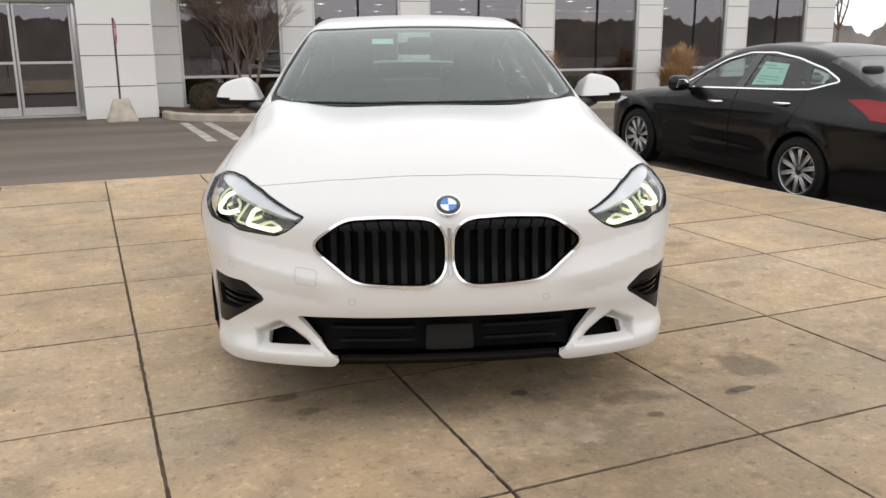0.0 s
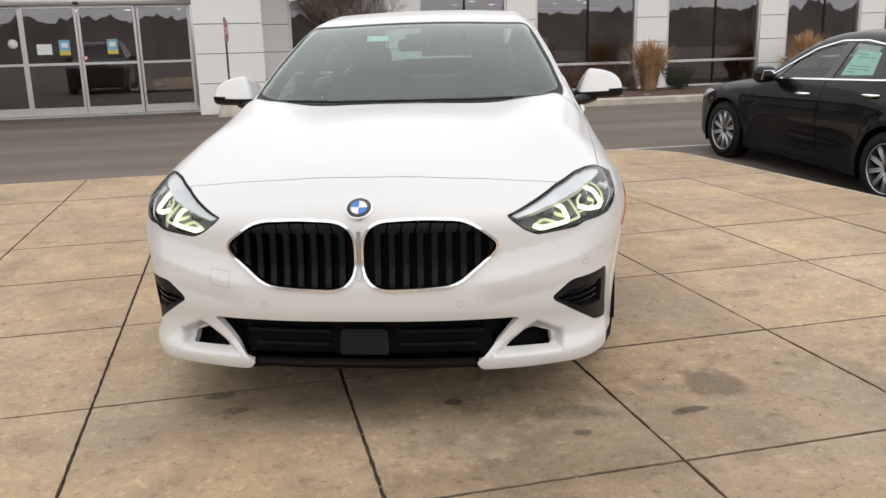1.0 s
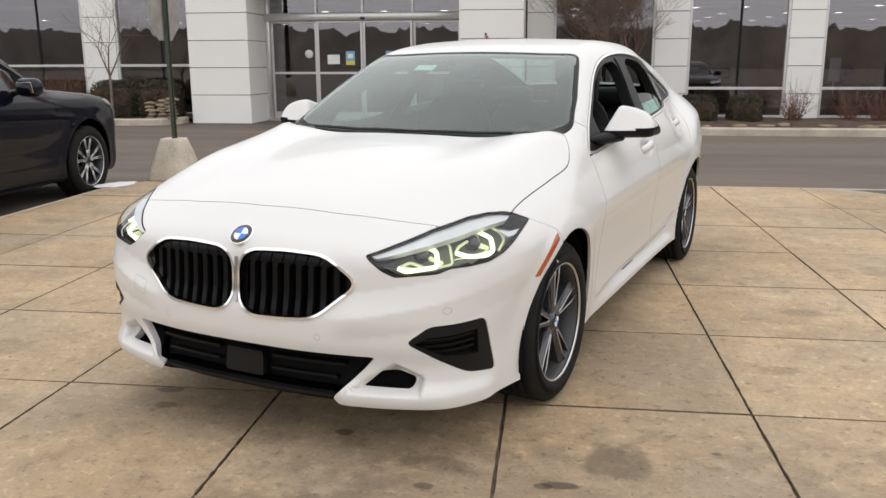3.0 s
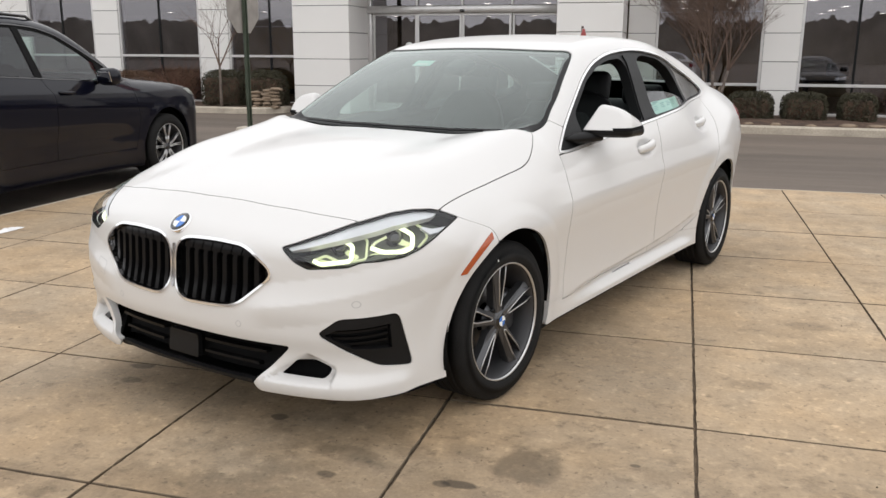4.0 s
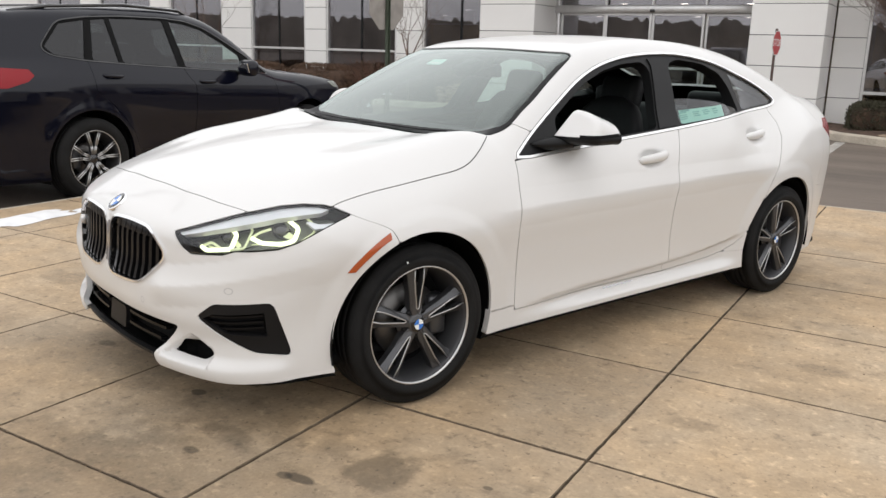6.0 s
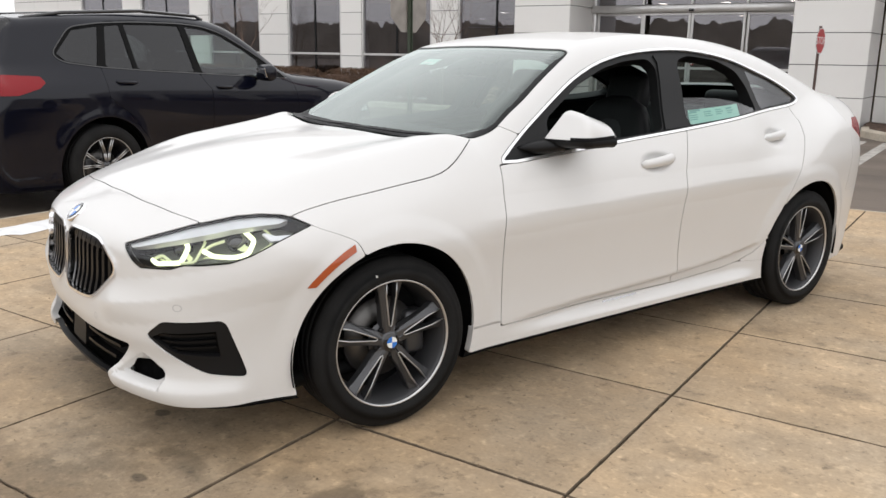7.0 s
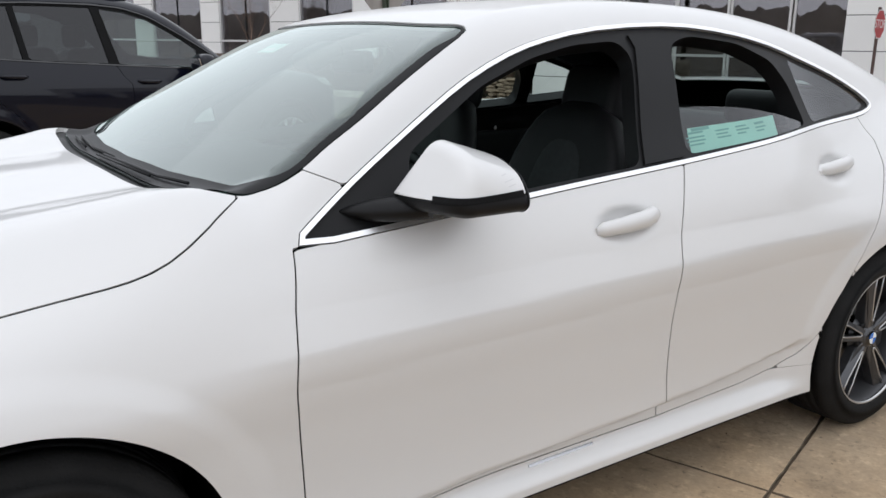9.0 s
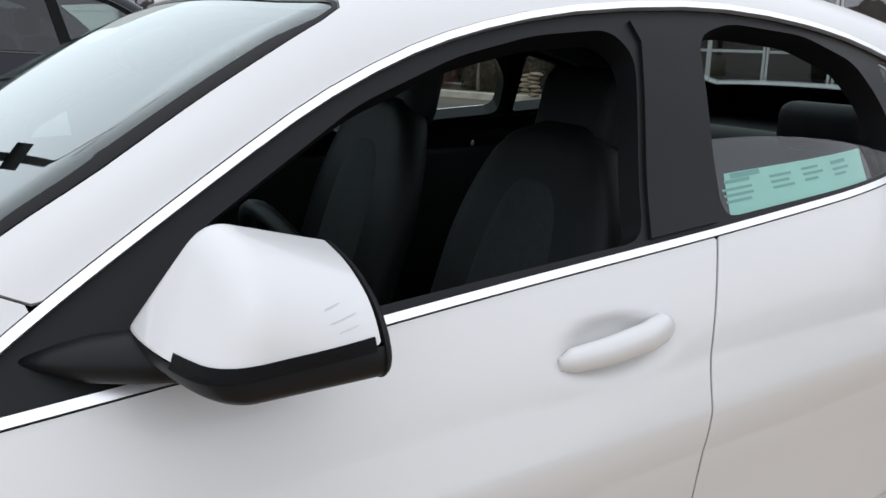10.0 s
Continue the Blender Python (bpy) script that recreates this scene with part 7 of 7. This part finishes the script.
def bare_tree(x, y, z, h, seed, stems=1, spread=0.5, label="", r0=0.04, depth=5, twig_n=3, group="bare trees", name="tree", wide=0.62):
    """A leafless tree: tapered trunk and limbs, and a crown of fine twigs."""
    rng = random.Random(seed)
    ob = thing(name, Matrix.Translation((x, y, z)), label, "tree", group)
    trunk_bm, limb_v, limb_f = [], [], []

    def ring(p, d, r, n):
        u = d.orthogonal().normalized()
        w = d.cross(u).normalized()
        k = len(limb_v)
        limb_v.extend([p + (u * math.cos(math.tau * i / n) + w * math.sin(math.tau * i / n)) * r for i in range(n)])
        return k

    def grow(p, d, ln, r, level):
        n = 5 if level < 2 else 3
        a = ring(p, d, r, n)
        steps = 3 if level < 3 else 2
        for i in range(steps):
            d = (d + Vector((rng.uniform(-1, 1), rng.uniform(-1, 1), rng.uniform(-0.4, 0.8))) * 0.16).normalized()
            p = p + d * ln / steps
            r *= 0.86
            b = ring(p, d, r, n)
            for k in range(n):
                limb_f.append((a + k, a + (k + 1) % n, b + (k + 1) % n, b + k))
            a = b
            if level and level < depth and i < steps - 1 and rng.random() < 0.6:
                side = (d + Vector((rng.uniform(-1, 1), rng.uniform(-1, 1), rng.uniform(-0.1, 0.7))) * wide * 1.3).normalized()
                grow(p, side, ln * 0.55, r * 0.5, level + 1)
        if level < depth:
            for _ in range(twig_n if level else twig_n):
                nd = (d + Vector((rng.uniform(-1, 1), rng.uniform(-1, 1), rng.uniform(-0.2, 0.6))) * wide).normalized()
                grow(p, nd, ln * rng.uniform(0.6, 0.85), max(r * 0.62, 0.0019), level + 1)

    for s in range(stems):
        a = math.tau * s / stems + 0.4
        d = Vector((math.cos(a) * spread * (stems > 1), math.sin(a) * spread * (stems > 1), 1)).normalized()
        foot = Vector((math.cos(a) * 0.05 * (stems > 1), math.sin(a) * 0.05 * (stems > 1), -0.05))
        top = foot + d * h * 0.34
        pts = [foot, foot.lerp(top, 0.35) + Vector((rng.uniform(-0.02, 0.02), rng.uniform(-0.02, 0.02), 0)), foot.lerp(top, 0.7), top]
        part("trunk", tube([tuple(p) for p in pts], [r0 * 1.25, r0, r0 * 0.9, r0 * 0.8], 7), BARK, ob)
        for _ in range(twig_n):
            nd = (d + Vector((rng.uniform(-1, 1), rng.uniform(-1, 1), 0.25)) * wide * 0.8).normalized()
            grow(top, nd, h * 0.27, r0 * 0.62, 1)
    me = bpy.data.meshes.new("crown")
    me.from_pydata(limb_v, [], limb_f)
    part("crown", me, TWIG, ob)
    return ob


def rock(x, y, z, sx, sy, sz, seed, group="bed stones"):
    bm = bmesh.new()
    bmesh.ops.create_icosphere(bm, subdivisions=2, radius=1)
    for v in bm.verts:
        k = 1 + 0.28 * noise.noise(v.co * 1.6 + Vector((seed * 3.1, 0, 0)))
        v.co = Vector((v.co.x * sx * k, v.co.y * sy * k, max(v.co.z, -0.6) * sz * k))
    for f in bm.faces:
        f.smooth = False
    me = bpy.data.meshes.new("stone")
    bm.to_mesh(me)
    bm.free()
    me.materials.append(ROCK)
    ob = tagged(new("stone", me), "rough tan landscape stone on mulch", "stone", group)
    ob.location = (x, y, z)


def sign_base(parent, w0, w1, h):
    """A tapered concrete block with rounded corners."""
    bm = bmesh.new()
    rings = []
    for z, w in ((0, w0), (0.03, w0 * 0.995), (h - 0.03, w1 * 1.03), (h, w1 * 0.94)):
        ring = []
        for k in range(32):
            a = math.tau * k / 32
            c, s = math.cos(a), math.sin(a)
            q = (abs(c) ** 4.5 + abs(s) ** 4.5) ** (-1 / 4.5) * w / 2
            ring.append(bm.verts.new((c * q, s * q, z)))
        rings.append(ring)
    for a, b in zip(rings, rings[1:]):
        for k in range(32):
            bm.faces.new((a[k], a[(k + 1) % 32], b[(k + 1) % 32], b[k])).smooth = True
    bm.faces.new(rings[-1])
    bm.faces.new(rings[0][::-1])
    part("base", bm, BASE_CONCRETE, parent, "tapered pale concrete block")


def letters(text, size, parent, material, at):
    cu = bpy.data.curves.new("letters", "FONT")
    cu.body, cu.size, cu.align_x, cu.align_y, cu.extrude = text, size, "CENTER", "CENTER", 0.001
    tmp = bpy.data.objects.new("tmp", cu)
    me = bpy.data.meshes.new_from_object(tmp)
    bpy.data.objects.remove(tmp)
    me.materials.clear()
    part("lettering", me, material, parent, at=at)


def stop_sign(x, y, z, face_yaw, center, size, post_m, label, base=(0.56, 0.27, 0.47)):
    """face_yaw: the way the red face looks, in degrees from +x."""
    ob = thing("stop_sign", Matrix.Translation((x, y, z)), label, "stop sign", "stop signs")
    sign_base(ob, *base)
    top = center + size / 2 + 0.04
    bm = join(box(0.012, 0.062, top - base[2] + 0.1, (0, 0, (top + base[2] - 0.1) / 2), 0.003, 1), box(0.03, 0.010, top - base[2] + 0.1, (-0.014, 0.022, (top + base[2] - 0.1) / 2)), box(0.03, 0.010, top - base[2] + 0.1, (-0.014, -0.022, (top + base[2] - 0.1) / 2)))
    bmesh.ops.transform(bm, matrix=pose(0, 0, 0, 0, 0, face_yaw), verts=bm.verts)
    part("post", bm, post_m, ob)
    r = size / 2 / math.cos(math.pi / 8)
    octo = [(r * math.cos(radians(22.5 + 45 * k)), r * math.sin(radians(22.5 + 45 * k))) for k in range(8)]
    m = pose(0, 0, center, 0, 0, face_yaw)
    plate = part("plate", prism(octo, 0.004, "yz", 0.012), SIGN_BACK, ob, at=m)
    part("rim", prism([(a * 0.985, b * 0.985) for a, b in octo], 0.0012, "yz", 0.016), SIGN_WHITE, plate)
    part("red_face", prism([(a * 0.93, b * 0.93) for a, b in octo], 0.0012, "yz", 0.0172), SIGN_RED, plate)
    letters("STOP", size * 0.42, plate, SIGN_WHITE, Matrix.Translation((0.0195, 0, 0)) @ pose(0, 0, 0, 90, 0, 90))


def snow_patch(x, y, rx, ry, turn, seed):
    bm = bmesh.new()
    n, rings = 28, 6
    rows = []
    for j in range(rings + 1):
        q = j / rings
        row = []
        for k in range(n):
            a = math.tau * k / n
            e = 1 + 0.45 * noise.noise((math.cos(a) * 1.8 + seed, math.sin(a) * 1.8, 0.3)) + 0.30 * noise.noise((math.cos(a) * 5 + seed, math.sin(a) * 5, 1.7))
            hgt = 0.022 * (1 - q * q) * (1 + 0.5 * noise.noise((q * 4 + seed, a * 2, 0))) + 0.001
            row.append(bm.verts.new((math.cos(a) * rx * e * q, math.sin(a) * ry * e * q, hgt)) if j or not row else row[0])
        rows.append(row)
    for a, b in zip(rows, rows[1:]):
        for k in range(n):
            q = (k + 1) % n
            vs = list(dict.fromkeys((a[k], a[q], b[q], b[k])))
            bm.faces.new(vs).smooth = True
    bmesh.ops.recalc_face_normals(bm, faces=bm.faces)
    me = bpy.data.meshes.new("snow_patch")
    bm.to_mesh(me)
    bm.free()
    me.materials.append(SNOW)
    ob = tagged(new("snow_patch", me), "thin patch of old melting snow on concrete", "snow", "snow remains")
    ob.matrix_world = pose(x, y, 0.001, 0, 0, turn)


def build_garden():
    for k, (a, b) in enumerate(((2.02, 3.15), (3.62, 4.55), (4.68, 5.55), (5.76, 6.46))):
        hedge(a, b, 17.95, 18.85, 0.57, HEDGE_LEAF, "low clipped brown-green winter hedge on mulch", 20 + k)
    for k, (a, b) in enumerate(((-7.55, -6.6), (-8.75, -7.6))):
        hedge(a, b, 18.35, 19.3, 0.88, HEDGE_LEAF, "tall clipped dark hedge beside the entrance", 30 + k)
    for k, (a, b) in enumerate(((-12.4, -10.0), (-15.5, -12.5), (-19, -15.6))):
        hedge(a, b, 18.35, 19.3, 0.84, BROWN_LEAF, "clipped brown winter hedge along the wall", 40 + k, 1000)
    shrub(-9.35, 18.6, 0.55, 0.95, BROWN_LEAF, "reddish-brown winter shrub with dry leaves", 50, 1500, 120, RED_TWIG)
    shrub(7.15, 18.5, 0.42, 0.66, BROWN_LEAF, "reddish twiggy winter shrub, nearly bare", 51, 250, 110, RED_TWIG)
    for k, x in enumerate((8.3, 8.9, 9.5)):
        shrub(x, 18.6, 0.42, 0.62, BROWN_LEAF, "reddish twiggy winter shrub, nearly bare", 52 + k, 220, 90, RED_TWIG)
    shrub(11.05, 18.3, 0.42, 0.55, GREEN_LEAF, "small dark green evergreen shrub", 58, 2600, 40)
    shrub(10.0, 18.6, 0.35, 0.62, BROWN_LEAF, "pale twiggy bare winter shrub", 59, 120, 120, TWIG)
    grass_clump(10.5, 18.7, 1.32, 0.55, 60)
    grass_clump(15.0, 18.9, 1.45, 0.5, 61)
    grass_clump(14.6, 18.7, 0.9, 0.5, 62)
    bare_tree(3.35, 18.75, 0.03, 3.1, 3, stems=3, spread=0.24, wide=0.85, label="multi-stem bare tree with fine reddish twigs", r0=0.036, depth=5, twig_n=4)
    bare_tree(-7.95, 18.15, 0.03, 3.0, 9, wide=0.95, label="slender young bare tree in the planting bed", r0=0.034, depth=4, twig_n=3)
    bare_tree(-15.8, 18.9, 0.03, 3.0, 12, wide=0.95, label="slender young bare tree in the planting bed", r0=0.034, depth=4, twig_n=3)
    rng = random.Random(8)
    for k in range(13):
        x = 2.9 + k * 0.56 + rng.uniform(-0.22, 0.22)
        rock(x, 17.0 + rng.uniform(-0.15, 0.25), 0.05, rng.uniform(0.07, 0.21), rng.uniform(0.06, 0.12), rng.uniform(0.03, 0.06), k)
    for tier in range(6):
        for k in range(3):
            rock(-6.62 - 0.24 * k + rng.uniform(-0.05, 0.05), 18.36 + rng.uniform(-0.03, 0.03), 0.06 + 0.085 * tier - 0.045 * k * (tier > 2), rng.uniform(0.12, 0.17), 0.12, 0.052, 30 + tier * 3 + k, "stacked stones")
    stop_sign(-2.22, 9.0, -0.005, 172, 1.86, 0.60, POST_GREEN, "stop sign on a green post in a concrete block")
    stop_sign(0.66, 18.0, -0.09, -8, 1.72, 0.46, POST_BROWN, "small red stop sign on a brown post in a concrete block", (0.60, 0.30, 0.44))
    for x, y, rx, ry, turn, seed in ((-2.16, 4.12, 0.17, 0.42, 6, 1), (-2.09, 4.67, 0.105, 0.15, -18, 5), (-2.13, 5.02, 0.030, 0.12, -4, 7), (-2.66, 8.42, 0.15, 0.26, -30, 2)):
        snow_patch(x, y, rx, ry, turn, seed)


def build_papers():
    """Notices on the entrance doors."""
    def paper(name, x, z, w, h, m, label, y=19.945):
        ob = tagged(part(name, box(w, 0.002, h), m, None, label, Matrix.Translation((x, y, z))), category="notice", group="door notices")
        return ob
    paper("notice", -3.17, 1.37, 0.30, 0.22, PAPER_WHITE, "pale printed notice taped to a glass door")
    for x in (-2.76, -1.78):
        p = paper("poster", x, 1.40, 0.22, 0.32, POSTER_BLUE, "blue and yellow poster on a glass door")
        part("yellow_band", box(0.22, 0.002, 0.09, (0, -0.002, -0.115)), YELLOW, p)
        part("pale_band", box(0.13, 0.002, 0.10, (0, -0.002, 0.05)), PAPER_WHITE, p)
    o = paper("round_sticker", -3.80, 1.50, 0.001, 0.001, PAPER_WHITE, "round white sticker on a glass door", 20.03)
    part("disc", lathe([(-0.004, 0.001), (-0.004, 0.10), (0.0, 0.10)], 24, "y"), PAPER_WHITE, o)
    o = paper("round_sticker", -2.36, 1.17, 0.001, 0.001, PAPER_WHITE, "small red and white round sticker on a glass door")
    part("disc", lathe([(-0.004, 0.001), (-0.004, 0.05), (0.0, 0.05)], 20, "y"), PAPER_WHITE, o)
    part("ring", lathe([(-0.006, 0.035), (-0.006, 0.052), (0.0, 0.052)], 20, "y"), SIGN_RED, o)


def build_distance():
    """Bare trees and poles beyond the corner of the building, and a far belt of woods all round."""
    rng = random.Random(77)
    for k, (x, y, h) in enumerate(((33, 40, 7.5), (38, 47, 8), (29.5, 44, 7), (44, 42, 8.5), (36, 33, 6.5), (50, 50, 9))):
        bare_tree(x, y, -0.1, h, 100 + k, label="tall bare winter tree far behind the lot", r0=0.085, depth=5, twig_n=4, group="far trees", wide=0.85)
    for k, (x, y, h) in enumerate(((30.5, 38, 7.5), (34.6, 43, 8.5))):
        ob = thing("utility_pole", Matrix.Translation((x, y, -0.1)), "dark wooden utility pole with a crossarm", "pole", "utility poles")
        part("pole", tube([(0, 0, 0), (0, 0, h)], [0.16, 0.11], 8), BARK, ob)
        part("crossarm", box(1.8, 0.1, 0.12, (0, 0, h - 1.6), 0.01, 1), BARK, ob)
    v, f = [], []
    n = 3600
    for k in range(n + 1):
        a = math.tau * k / n
        r = 130 + 20 * noise.noise((math.cos(a) * 3, math.sin(a) * 3, 0))
        h = 3.6 + 4.0 * max(0.0, -math.sin(a)) + 1.0 * noise.noise((math.cos(a) * 5, math.sin(a) * 5, 2)) + 1.6 * noise.noise((a * 30, 0, 1)) + 1.0 * noise.noise((a * 110, 3, 1)) + 0.45 * abs(noise.noise((a * 420, 3, 7)))
        v += [(r * math.cos(a), r * math.sin(a), -0.2), (r * math.cos(a), r * math.sin(a), h)]
        if k:
            f.append((2 * k - 2, 2 * k, 2 * k + 1, 2 * k - 1))
    me = bpy.data.meshes.new("backdrop")
    me.from_pydata(v, [], f)
    me.materials.append(mat("far_woods", (0.26, 0.235, 0.21), 0.95, vary=0.3, scale=0.3))
    tagged(new("backdrop", me), "far belt of grey-brown winter woods", "woods", kind="structure")


def build_lot_lamp():
    """A tall lot lamp beyond the dark sport utility vehicle; the windshield mirrors it."""
    ob = thing("street_lamp", pose(-8.9, 5.72, -0.09, 0, 0, 9), "tall dark bronze lot lamp with two box heads", "street lamp")
    part("base", lathe([(0, 0.001), (0, 0.30), (0.70, 0.30), (0.75, 0.25), (0.75, 0.001)], 24, "z"), KERB, ob)
    part("pole", tube([(0, 0, 0.74), (0, 0, 4.5), (0, 0, 8.85)], [0.10, 0.085, 0.07], 12), BLACK_SATIN, ob)
    part("crossarm", tube([(0, -0.55, 8.7), (0, 0.55, 8.7)], 0.045, 8), BLACK_SATIN, ob)
    for s in (-1, 1):
        part("lamp_head", box(0.36, 0.62, 0.14, (0, s * 0.85, 8.7), 0.03, 2), BLACK_SATIN, ob)
    part("sign_panel", box(0.05, 0.55, 0.40, (0.12, 0, 4.3), 0.01, 1), BLACK_SATIN, ob)


build_garden()
build_papers()
build_lot_lamp()
build_distance()
